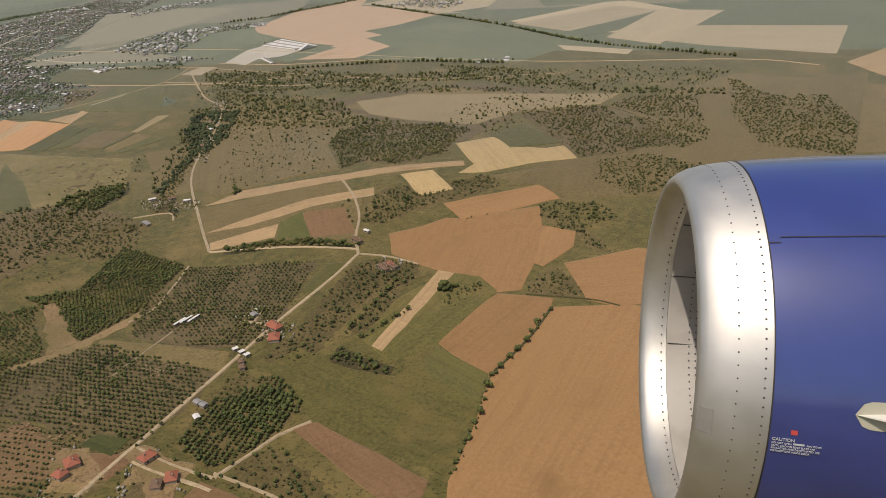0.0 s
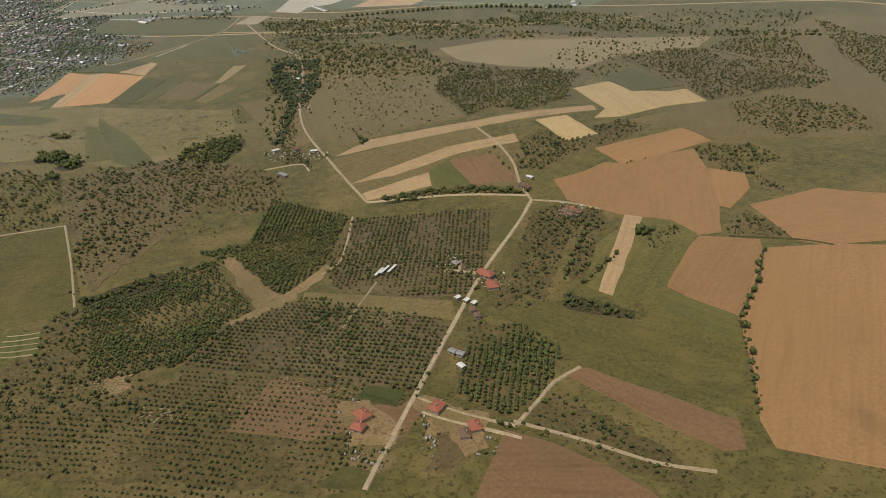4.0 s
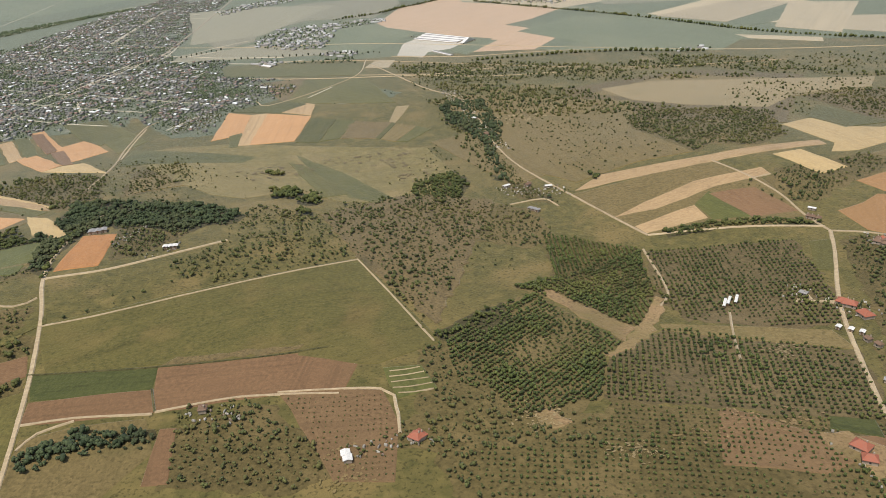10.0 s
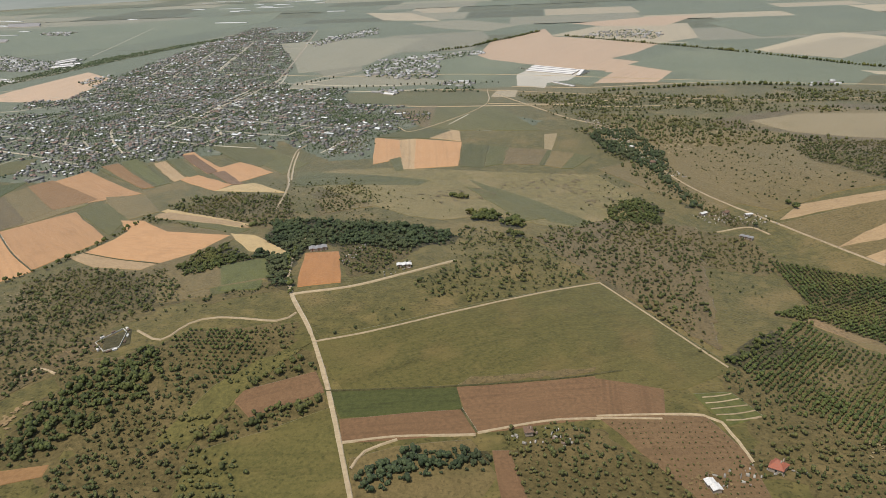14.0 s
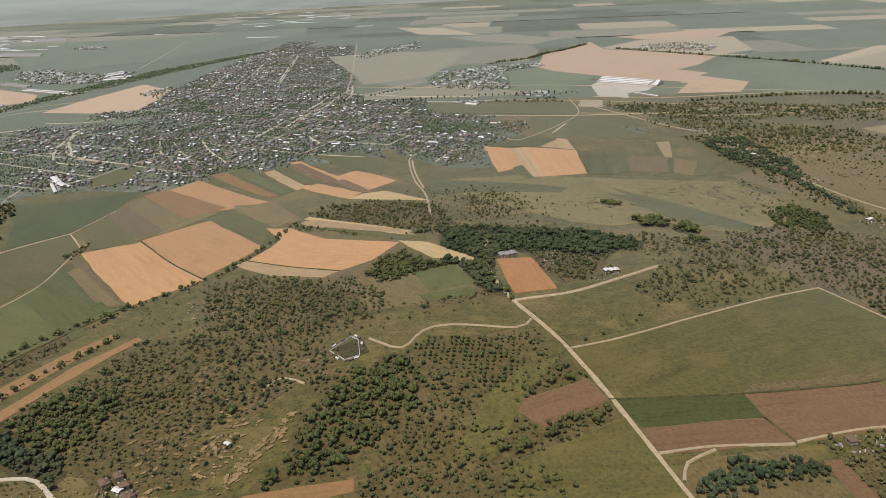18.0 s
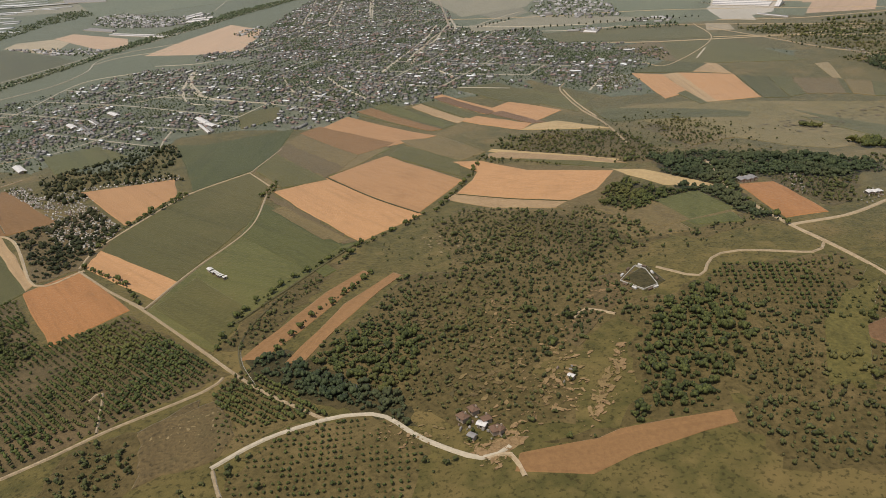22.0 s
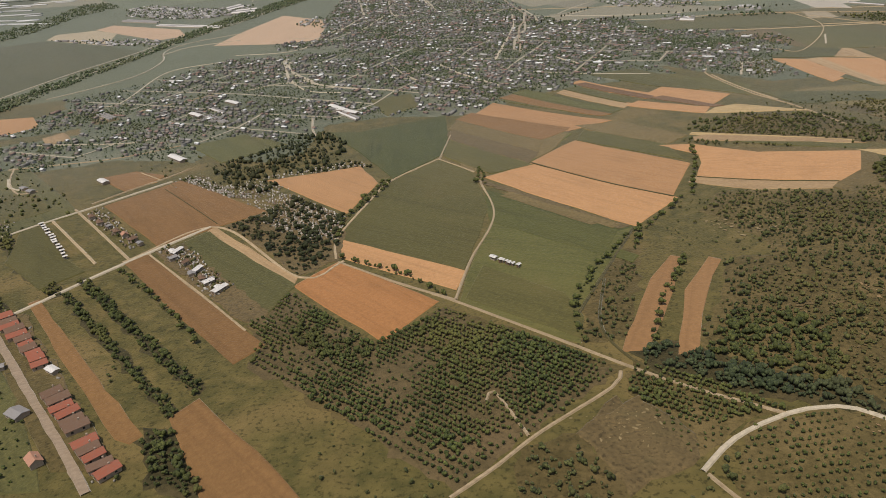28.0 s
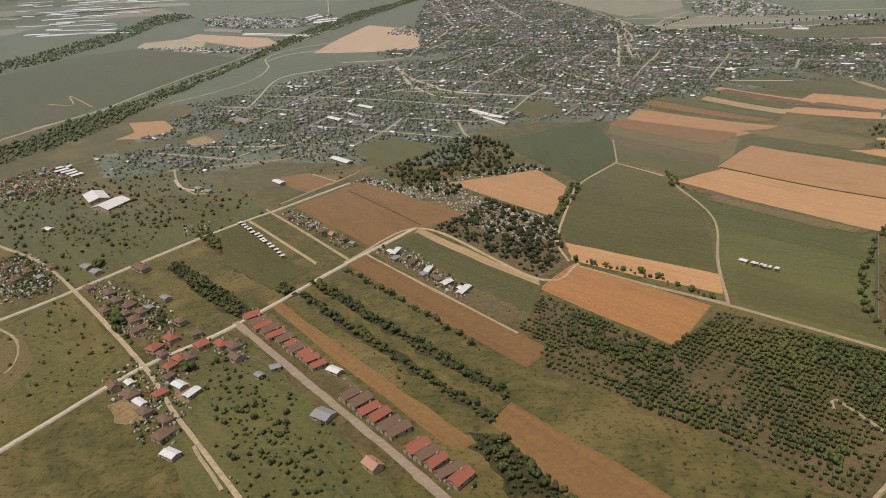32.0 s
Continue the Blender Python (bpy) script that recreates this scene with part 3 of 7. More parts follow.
def hedge(kind, points):
    """A line of trees and bushes."""
    line = glide(points, 3.2)
    if kind == "poplars":
        g = np.array([(p.x, p.y) for p in line[::3]])
        planted("poplars", g, 1.2 + 0.8 * rng.random(len(g)), "tall", LEAF["park"], "row of tall dark poplars along a road")
        return
    if kind == "farline":
        g = np.array([(p.x, p.y) for p in glide(points, 7.0)])
        planted("hedge", g, 1.6 + 1.6 * rng.random(len(g)), "far", LEAF["wood"], "dark tree line along a distant lane", "hedge")
        return
    low = []
    for i, p in enumerate(line):
        x, y = p.x + (rng.random() - 0.5) * 3, p.y + (rng.random() - 0.5) * 3
        if i % 3 == 0 and tree_count[0] < 240:
            one_tree(x, y, 1.0 + rng.random() * 0.9)
        elif rng.random() < 0.9:
            low.append((x, y))
    planted("hedge", np.array(low), 0.6 + 0.7 * rng.random(len(low)), "small", LEAF["wood"], "uneven green hedge along a field edge", "hedge")


# ---- the land: low knolls and hollows, straight between the corners of a net ----
KNOLLS = [(-450, 550, 11.3, 90), (-50, 550, -4.0, 200), (-650, 950, -8.0, 130), (100, 650, 9.4, 90), (-1050, 800, 7.0, 90), (-300, 450, 2.1, 90), (-450, 750, 6.5, 90), (-100, 800, -8.8, 130), (-100, 450, -8.8, 90), (200, 450, -5.8, 90), (50, 250, -7.9, 90), (-100, 250, 5.2, 90), (-900, 700, -3.1, 90), (-1000, 500, 3.9, 130), (-300, 600, 5.8, 90), (-550, 500, 4.9, 90), (-650, 700, -2.1, 90), (-100, 600, -5.8, 90)]   # x, y, height, reach
NET, NET_X, NET_Y, NET_WIDE, NET_DEEP = 35.0, -1450.0, 150.0, 60, 40
net = np.zeros((NET_WIDE + 1, NET_DEEP + 1))
net_x, net_y = NET_X + NET * np.arange(NET_WIDE + 1)[:, None], NET_Y + NET * np.arange(NET_DEEP + 1)[None, :]
for kx, ky, kh, kr in KNOLLS:
    net += kh * np.exp(-((net_x - kx) ** 2 + (net_y - ky) ** 2) / (2 * kr * kr))
net *= np.clip(np.minimum(np.minimum(net_x - NET_X, net_x[-1] - net_x), np.minimum(net_y - NET_Y, net_y[:, -1:] - net_y)) / 140, 0, 1)


def relief(x, y):
    """Height of the ground at many places."""
    u, v = (np.asarray(x, float) - NET_X) / NET, (np.asarray(y, float) - NET_Y) / NET
    i, j = np.floor(u).astype(int), np.floor(v).astype(int)
    within = (i >= 0) & (i < NET_WIDE) & (j >= 0) & (j < NET_DEEP)
    i, j = np.clip(i, 0, NET_WIDE - 1), np.clip(j, 0, NET_DEEP - 1)
    fx, fy = u - i, v - j
    a, b, c, d = net[i, j], net[i + 1, j], net[i + 1, j + 1], net[i, j + 1]
    return np.where(within, np.where(fx >= fy, a + (b - a) * fx + (c - b) * fy, a + (c - d) * fx + (d - a) * fy), 0.0)


def lay_flat(ob):
    """Bends a low piece of land, cut along the net, over the knolls and hollows."""
    m = ob.matrix_basis.copy()
    bm = bmesh.new()
    bm.from_mesh(ob.data)
    bm.transform(m)
    bmesh.ops.triangulate(bm, faces=bm.faces)
    x, y = [v.co.x for v in bm.verts], [v.co.y for v in bm.verts]
    cuts = []
    for i in range(NET_WIDE + 1):
        if min(x) < NET_X + NET * i < max(x):
            cuts.append(((NET_X + NET * i, 0, 0), (1, 0, 0)))
    for j in range(NET_DEEP + 1):
        if min(y) < NET_Y + NET * j < max(y):
            cuts.append(((0, NET_Y + NET * j, 0), (0, 1, 0)))
    slant = [(p - NET_X) - (q - NET_Y) for p, q in zip(x, y)]
    for k in range(-NET_DEEP, NET_WIDE + 1):
        if min(slant) < NET * k < max(slant):
            cuts.append(((NET_X + NET * k, NET_Y, 0), (0.70710678, -0.70710678, 0)))
    for at, way in cuts:
        bmesh.ops.bisect_plane(bm, geom=bm.verts[:] + bm.edges[:] + bm.faces[:], dist=1e-5, plane_co=at, plane_no=way)
    co = np.array([v.co[:] for v in bm.verts])
    for v, z in zip(bm.verts, relief(co[:, 0], co[:, 1])):
        v.co.z += z
    bm.transform(m.inverted())
    bm.to_mesh(ob.data)
    bm.free()


def lift_mesh(me):
    """Sets every tree or house of a large mesh on the relief."""
    co = np.empty(3 * len(me.vertices), np.float32)
    me.vertices.foreach_get("co", co)
    co = co.reshape(-1, 3)
    co[:, 2] += relief(co[:, 0], co[:, 1])
    me.vertices.foreach_set("co", co.ravel())
    me.update()


def settle():
    """Sets all the land's things on the relief."""
    for ob in [o for o in bpy.data.objects if o.parent is None and o.type in ("MESH", "EMPTY")]:
        name = ob.name.split(".")[0]
        if name in ("ground", "backdrop"):
            continue
        if name in ("field", "undergrowth", "road", "dirt_track", "ditch", "bare_ground"):
            lay_flat(ob)
        elif name == "walled_yard":
            for o in ob.children:
                lift_mesh(o.data)
        elif ob.type == "MESH":
            for o in [ob, *ob.children]:
                lift_mesh(o.data)
        else:
            ob.location.z += float(relief(ob.location.x, ob.location.y))


ways_x = [-15400.0, -5000.0] + list(net_x[:, 0]) + [4000.0, 14600.0]
ways_y = [-13500.0, -4000.0] + list(net_y[0]) + [6000.0, 16500.0]
deep = len(ways_y)
gx, gy = np.meshgrid(ways_x, ways_y, indexing="ij")
corners = np.stack([gx.ravel(), gy.ravel(), relief(gx.ravel(), gy.ravel())], -1)
low = np.array([i * deep + j for i in range(len(ways_x) - 1) for j in range(deep - 1)])
ground_mesh = big_mesh("ground", corners, np.concatenate([np.stack([low, low + deep, low + deep + 1], -1), np.stack([low, low + deep + 1, low + 1], -1)]), GROUND)
ground = tagged(new("ground", ground_mesh), "rolling olive-green grassland reaching the horizon", "ground", kind="structure")

# glowing backdrop that closes the horizon, distance haze put in its colour
bm = bmesh.new()
prev = None
for i in range(61):
    a = radians(20 + 140 * i / 60)
    x, y = -450 + 4450 * math.cos(a), 200 + 4450 * math.sin(a)
    tall = 300 + 40 * noise.noise((i * 0.17, 2.0, 0.0))
    row = [bm.verts.new((x, y, z)) for z in (-5, tall * 0.5, tall)]
    if prev:
        for k in (0, 1):
            bm.faces.new((prev[k], row[k], row[k + 1], prev[k + 1]))
    prev = row
HAZE_BACKDROP, _nt, _b = plain("haze_backdrop", 1.0)
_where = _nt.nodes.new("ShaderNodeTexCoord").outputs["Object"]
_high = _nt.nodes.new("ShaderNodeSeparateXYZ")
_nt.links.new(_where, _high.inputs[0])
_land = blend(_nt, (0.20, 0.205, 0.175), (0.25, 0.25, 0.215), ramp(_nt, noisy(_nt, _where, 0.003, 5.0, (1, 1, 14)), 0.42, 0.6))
# painted haze: the emitted colour turns paler with height
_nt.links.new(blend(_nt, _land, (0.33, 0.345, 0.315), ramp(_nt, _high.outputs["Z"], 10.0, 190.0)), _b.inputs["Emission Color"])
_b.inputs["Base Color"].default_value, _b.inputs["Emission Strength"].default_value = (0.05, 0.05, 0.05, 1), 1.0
tagged(part("backdrop", bm, HAZE_BACKDROP), "glowing grey-green backdrop with distance haze in its colour", "hills", kind="structure")


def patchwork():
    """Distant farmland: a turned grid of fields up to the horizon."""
    kinds = ["hazed_stubble", "hazed_green", "hazed_grey", "hazed_green", "far_olive", "hazed_grey", "hazed_stubble", "far_olive", "hazed_green"]
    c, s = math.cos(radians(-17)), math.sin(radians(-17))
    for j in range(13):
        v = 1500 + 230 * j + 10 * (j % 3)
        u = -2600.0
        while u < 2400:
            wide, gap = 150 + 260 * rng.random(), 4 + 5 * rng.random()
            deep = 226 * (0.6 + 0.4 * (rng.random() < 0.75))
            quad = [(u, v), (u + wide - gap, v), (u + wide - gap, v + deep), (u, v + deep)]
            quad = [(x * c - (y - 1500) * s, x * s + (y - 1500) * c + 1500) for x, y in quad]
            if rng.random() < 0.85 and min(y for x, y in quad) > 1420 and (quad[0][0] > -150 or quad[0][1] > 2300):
                field(kinds[rng.integers(len(kinds))] if quad[0][0] > -100 else ("hazed_green", "hazed_grey", "far_olive")[rng.integers(3)], quad, 0.012)
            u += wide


patchwork()
# sheet under the far fields, its green paled for haze
plain_land = slab("field", [(-4200, 1250), (-1500, 1180), (-400, 1330), (300, 1180), (900, 900), (2600, 500), (4200, 3000), (2500, 4300), (-3500, 4300)], 0.006, LAND["hazed_green"])
tagged(plain_land, "wide green plain behind the town, paled by painted haze", "field", kind="structure")
field("hazed_grey", [(-392, 1930), (-167, 2100), (48, 2078), (28, 1925), (-64, 1728), (-203, 1772), (-300, 1638), (-311, 1545), (-373, 1480), (-403, 1637)])
field("hazed_grey", [(-431, 1469), (-363, 1475), (-313, 1511), (-189, 1376), (-159, 1330), (-284, 1359), (-374, 1386), (-447, 1397)])
field("hazed_green", [(-207, 1735), (-73, 1621), (-18, 1479), (-92, 1383), (-142, 1321), (-189, 1376), (-176, 1538)])
field("hazed_wheat", [(-70, 1637), (9, 1840), (199, 2032), (162, 1862), (278, 1700), (308, 1622), (205, 1517), (145, 1479), (177, 1395), (217, 1347), (107, 1215), (13, 1246), (81, 1347), (41, 1392), (-16, 1485), (-61, 1570)])
field("hazed_green", [(143, 1472), (202, 1510), (305, 1614), (429, 1588), (261, 1178), (105, 1210), (215, 1342)])
field("hazed_stubble", [(163, 1887), (324, 2006), (542, 1950), (422, 1674), (312, 1630), (281, 1709)])
field("hazed_wheat", [(300, 2112), (561, 2160), (654, 2111), (472, 1928), (340, 2009)])
field("hazed_grey", [(-149, 2798), (12, 2850), (3, 2653), (-109, 2641)])
field("hazed_grey", [(-86, 2393), (68, 2415), (175, 2168), (60, 2068), (-34, 2208)])
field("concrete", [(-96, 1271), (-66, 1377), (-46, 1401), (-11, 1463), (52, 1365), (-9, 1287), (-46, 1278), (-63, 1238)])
field("hazed_green", [(-11, 1273), (53, 1346), (84, 1327), (2, 1224)])
field("hazed_stubble", [(-156, 1203), (-132, 1253), (-106, 1238), (-125, 1186)])
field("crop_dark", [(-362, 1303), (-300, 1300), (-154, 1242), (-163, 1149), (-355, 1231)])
field("hazed_wheat", [(-956, 1521), (-914, 1631), (-838, 1797), (-776, 1686), (-776, 1602), (-802, 1465), (-864, 1472)])
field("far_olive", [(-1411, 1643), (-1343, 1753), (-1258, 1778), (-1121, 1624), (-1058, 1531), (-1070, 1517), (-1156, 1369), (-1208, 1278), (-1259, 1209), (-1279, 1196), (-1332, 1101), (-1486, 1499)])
field("hazed_stubble", [(-1255, 1790), (-1251, 1854), (-1184, 1857), (-1136, 1787), (-1132, 1644)])
field("hazed_wheat", [(-1185, 1866), (-1159, 1913), (-1024, 1751), (-1008, 1664), (-1050, 1641), (-1136, 1787)])
field("hazed_grey", [(-1693, 3360), (-1608, 3893), (-1572, 3742), (-1617, 3272)])
field("hazed_grey", [(-1362, 2704), (-1276, 2775), (-1137, 2657), (-1257, 2610)])
field("hazed_grey", [(-1098, 2488), (-1083, 2935), (-901, 2952), (-893, 2346), (-980, 2283)])
field("hazed_green", [(-842, 2465), (-765, 2815), (-612, 2876), (-621, 2388), (-773, 2135), (-855, 2180)])
field("hazed_grey", [(-458, 2086), (-285, 2100), (-115, 2000), (-295, 1616), (-424, 1571), (-428, 1724)])
track("road", 3.4, [(-1334, 1094), (-1274, 1178), (-1248, 1211), (-1215, 1251), (-1183, 1321), (-1133, 1422), (-1071, 1529), (-1022, 1640), (-943, 1741), (-845, 1918)])
track("road", 4.0, [(-480, 1509), (-527, 1366), (-611, 1176)])
track("road", 4.0, [(-658, 2113), (-682, 1871), (-700, 1684)])
track("road", 4.0, [(-602, 2049), (-628, 1840), (-653, 1650), (-623, 1623)])
track("road", 3.4, [(-784, 1475), (-743, 1573), (-703, 1669)])
track("road", 3.4, [(-727, 1516), (-667, 1654)])
track("road", 1.9, [(-855, 1327), (-858, 1251), (-856, 1193), (-840, 1126), (-795, 1098)])
track("road", 3.0, [(-922, 1408), (-860, 1389), (-825, 1406), (-810, 1452)])
track("road", 1.9, [(-735, 1232), (-721, 1132), (-692, 1100), (-668, 1075)])
track("road", 4.2, [(-570, 1227), (-541, 1303), (-508, 1363), (-479, 1453), (-454, 1519)])
track("road", 4.0, [(-579, 1659), (-553, 1899), (-522, 2172)])
track("road", 3.6, [(-804, 1477), (-735, 1582), (-671, 1631), (-600, 1686)])
track("road", 1.9, [(-831, 1173), (-849, 1231), (-854, 1278), (-850, 1308)])
track("road", 1.9, [(-838, 1176), (-808, 1126), (-800, 1135)])
track("road", 3.0, [(-421, 1462), (-375, 1513), (-321, 1559)])
track("road", 3.4, [(-444, 1580), (-455, 1476), (-470, 1415)])
track("road", 3.0, [(-460, 1479), (-421, 1445), (-363, 1475)])
track("road", 3.6, [(-357, 1344), (-289, 1308), (-235, 1311)])
track("road", 3.0, [(-678, 1191), (-665, 1130), (-639, 1058)])
track("road", 1.9, [(-713, 1190), (-700, 1136), (-685, 1100)])
track("road", 3.0, [(-544, 1165), (-530, 1108)])
track("road", 1.9, [(-662, 1249), (-631, 1262)])
track("dirt", 2.4, [(-329, 1210), (-253, 1168), (-162, 1135), (-72, 1111), (10, 1112)])
track("dirt", 2.0, [(-105, 1271), (-8, 1215), (93, 1196), (176, 1177)])
track("road", 1.9, [(190, 1802), (271, 1683), (362, 1604)])
track("road", 2.0, [(-854, 2808), (-877, 2328), (-893, 2084)])
field("olive_hill", [(-416, 878), (-347, 874), (-281, 848), (-195, 821), (-152, 809), (-142, 717), (-182, 668), (-219, 659), (-251, 661), (-289, 698), (-328, 687), (-354, 703), (-388, 753), (-417, 809)])
field("drygrass", [(-64, 637), (58, 642), (74, 590), (65, 509), (-47, 545)])
field("stubble", [(-60, 643), (-27, 665), (59, 652), (171, 648), (170, 635), (58, 635), (-26, 643)])
field("stubble", [(-54, 581), (-22, 595), (28, 608), (86, 606), (85, 590), (37, 590), (-21, 578)])
field("stubble", [(-48, 560), (6, 570), (4, 545), (-45, 545)])
field("crop", [(7, 570), (28, 585), (32, 533), (5, 542)])
field("ploughed_dark", [(26, 582), (60, 575), (65, 527), (31, 532)])
field("ploughed", [(91, 517), (116, 523), (136, 533), (152, 526), (173, 533), (211, 537), (202, 494), (180, 444), (164, 413), (149, 413), (140, 429), (117, 453), (89, 485)])
field("ploughed", [(202, 440), (257, 446), (335, 388), (315, 355), (213, 374), (200, 387)])
field("ploughed", [(101, 366), (148, 411), (179, 394), (175, 384), (151, 350), (124, 324), (113, 340)])
field("ploughed", [(176, 384), (216, 373), (347, 316), (250, 187), (204, 145), (84, 229), (89, 247), (109, 290), (126, 324)])
field("ploughed", [(139, 558), (223, 578), (234, 548), (148, 527)])
field("drygrass", [(186, 605), (287, 626), (258, 532), (233, 542), (229, 572)])
field("straw", [(176, 705), (219, 719), (224, 681), (255, 669), (275, 671), (274, 633), (231, 631), (187, 616), (162, 618), (180, 638)])
field("meadow_dark", [(219, 724), (258, 762), (272, 696), (224, 677)])
field("heath", [(276, 811), (366, 791), (390, 683), (317, 633), (279, 645), (269, 697)])
field("straw", [(113, 628), (140, 630), (151, 585), (122, 578)])
field("meadow", [(5, 362), (23, 378), (45, 352), (75, 334), (97, 361), (122, 325), (110, 290), (90, 250), (32, 304)])
field("crop_dark", [(89, 338), (100, 359), (122, 325), (113, 301)])
field("meadow", [(59, 378), (85, 420), (122, 448), (143, 436), (149, 415), (101, 361), (74, 350)])
field("stubble", [(64, 368), (117, 453), (126, 446), (70, 362)])
field("ploughed_dark", [(19, 303), (32, 305), (79, 249), (72, 232), (63, 234)])
field("crop_dark", [(42, 485), (58, 482), (32, 445), (22, 449)])
field("ploughed_dark", [(-76, 300), (-50, 295), (-61, 278), (-81, 286)])
field("crop_dark", [(-89, 262), (-74, 253), (-79, 245), (-101, 252)])
field("ploughed_dark", [(-19, 269), (-3, 257), (15, 236), (24, 219), (31, 189), (-49, 209), (-40, 235)])
field("bare", [(-149, 484), (-142, 486), (-114, 427), (-125, 412)])
field("bare", [(-143, 401), (-129, 410), (-98, 439), (-85, 459), (-81, 454), (-95, 431), (-113, 411), (-126, 404), (-141, 397)])
field("drygrass", [(-97, 425), (-18, 385), (-19, 363), (-67, 394), (-99, 416)])
field("plantation_soil", [(-113, 335), (-97, 316), (-104, 294), (-133, 303), (-132, 311)])
# this darker band paints in a diffuse shade on the hill
field("meadow_dark", [(-280, 815), (-243, 750), (-206, 659), (-224, 654), (-245, 674), (-269, 756)])
field("meadow", [(-440, 493), (-253, 546), (-225, 433), (-262, 418), (-373, 443), (-423, 441)])
field("crop_green", [(-436, 449), (-372, 440), (-373, 422), (-429, 427)])
field("ploughed_dark", [(-429, 426), (-373, 421), (-370, 403), (-430, 409)])
field("ploughed_dark", [(-371, 440), (-301, 436), (-313, 403), (-341, 403), (-371, 403)])
field("ploughed_dark", [(-302, 435), (-273, 419), (-283, 397), (-313, 403)])
field("plantation_soil", [(-312, 403), (-264, 394), (-261, 365), (-269, 328), (-293, 335), (-303, 373)])
field("drygrass", [(-427, 398), (-407, 401), (-374, 399), (-370, 374), (-394, 341), (-429, 350)])
field("ploughed_dark", [(-366, 389), (-360, 388), (-361, 352), (-371, 354)])
field("orange_soil", [(-439, 627), (-416, 623), (-419, 565), (-445, 565)])
field("drygrass", [(-587, 784), (-484, 696), (-519, 647), (-540, 602)])
field("straw", [(-495, 701), (-476, 687), (-451, 635), (-455, 629), (-478, 651)])
field("crop_dark", [(-630, 853), (-598, 875), (-586, 780), (-622, 829)])
field("heath", [(-728, 881), (-685, 949), (-630, 878), (-654, 847), (-697, 832)])
field("crop_dark", [(-504, 995), (-474, 1014), (-429, 924), (-454, 885), (-475, 938)])
field("meadow_dark", [(-440, 889), (-392, 862), (-316, 817), (-331, 800), (-445, 828)])
field("drygrass", [(-536, 612), (-505, 618), (-499, 568), (-532, 574)])
field("crop_dark", [(-505, 618), (-472, 615), (-467, 575), (-497, 570)])
field("wheat", [(-893, 834), (-822, 843), (-816, 799), (-844, 748)])
field("wheat", [(-855, 705), (-846, 706), (-793, 633), (-804, 613), (-857, 679)])
field("orange_soil", [(-885, 648), (-858, 672), (-815, 604), (-848, 573)])
field("crop_dark", [(-857, 710), (-835, 752), (-804, 799), (-760, 839), (-744, 797), (-755, 719), (-793, 634)])
field("crop_green", [(-835, 953), (-809, 945), (-722, 974), (-746, 859), (-803, 805), (-817, 882)])
field("green_field", [(-783, 649), (-753, 707), (-684, 653), (-731, 598), (-757, 564), (-763, 541), (-805, 597)])
field("crop_green", [(-746, 756), (-683, 654), (-696, 651), (-753, 712)])
field("green_field", [(-725, 931), (-700, 956), (-638, 864), (-700, 798), (-752, 848)])
field("wheat", [(-1012, 885), (-976, 855), (-997, 841)])
field("dry_wheat", [(-1024, 672), (-1019, 675), (-950, 533), (-954, 529), (-960, 533)])
field("dry_wheat", [(-940, 540), (-929, 552), (-892, 479), (-888, 457), (-918, 466)])
field("meadow_dark", [(-1198, 825), (-1161, 767), (-1130, 725), (-1047, 781), (-1020, 800), (-1090, 949), (-1193, 950), (-1227, 922)])
field("meadow", [(-1158, 689), (-1129, 716), (-1084, 631), (-1117, 595), (-1127, 584)])
field("meadow_dark", [(-1077, 621), (-1043, 646), (-997, 554), (-982, 510), (-1049, 524)])
field("ploughed", [(-750, 529), (-706, 587), (-684, 608), (-680, 604), (-703, 571), (-738, 526)])
field("ploughed", [(-729, 519), (-697, 569), (-668, 598), (-664, 593), (-691, 561), (-720, 518)])
field("straw", [(-562, 803), (-557, 808), (-481, 720), (-490, 713)])
field("wheat", [(-1169, 1163), (-1133, 1156), (-1118, 1112), (-1151, 1096)])
field("hazed_green", [(139, 1391), (295, 1509), (449, 1309), (505, 1253), (366, 1102), (285, 1090), (188, 1246)])
field("hazed_stubble", [(416, 1451), (703, 1626), (745, 1415), (575, 1210), (473, 1311)])
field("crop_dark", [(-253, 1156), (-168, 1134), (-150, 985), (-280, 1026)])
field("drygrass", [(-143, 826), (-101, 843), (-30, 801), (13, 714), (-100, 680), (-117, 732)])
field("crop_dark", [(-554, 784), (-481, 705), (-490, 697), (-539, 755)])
field("hazed_stubble", [(-166, 2880), (-27, 2757), (8, 2416), (-144, 2556)])
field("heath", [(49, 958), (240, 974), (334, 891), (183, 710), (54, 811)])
field("hazed_green", [(172, 1396), (360, 1506), (483, 1200), (337, 1073), (118, 1201), (213, 1256)])
field("hazed_stubble", [(416, 1419), (660, 1538), (741, 1355), (614, 1284), (500, 1250)])
field("hazed_stubble", [(528, 1222), (621, 1278), (888, 1126), (743, 942), (622, 1073)])
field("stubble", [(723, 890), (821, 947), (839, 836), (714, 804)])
field("hazed_stubble", [(423, 1175), (513, 1089), (494, 1061), (424, 1134)])
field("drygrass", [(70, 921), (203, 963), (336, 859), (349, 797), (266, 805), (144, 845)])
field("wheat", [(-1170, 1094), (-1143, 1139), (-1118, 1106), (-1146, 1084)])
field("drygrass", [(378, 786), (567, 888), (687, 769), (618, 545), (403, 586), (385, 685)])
field("hazed_green", [(-1460, 3057), (-936, 3062), (-450, 3163), (-487, 2781), (-877, 2246), (-1158, 2145)])
field("hazed_green", [(584, 1945), (855, 1908), (951, 1737), (821, 1578), (534, 1615)])
field("hazed_stubble", [(708, 1439), (809, 1372), (565, 1111), (516, 1206)])
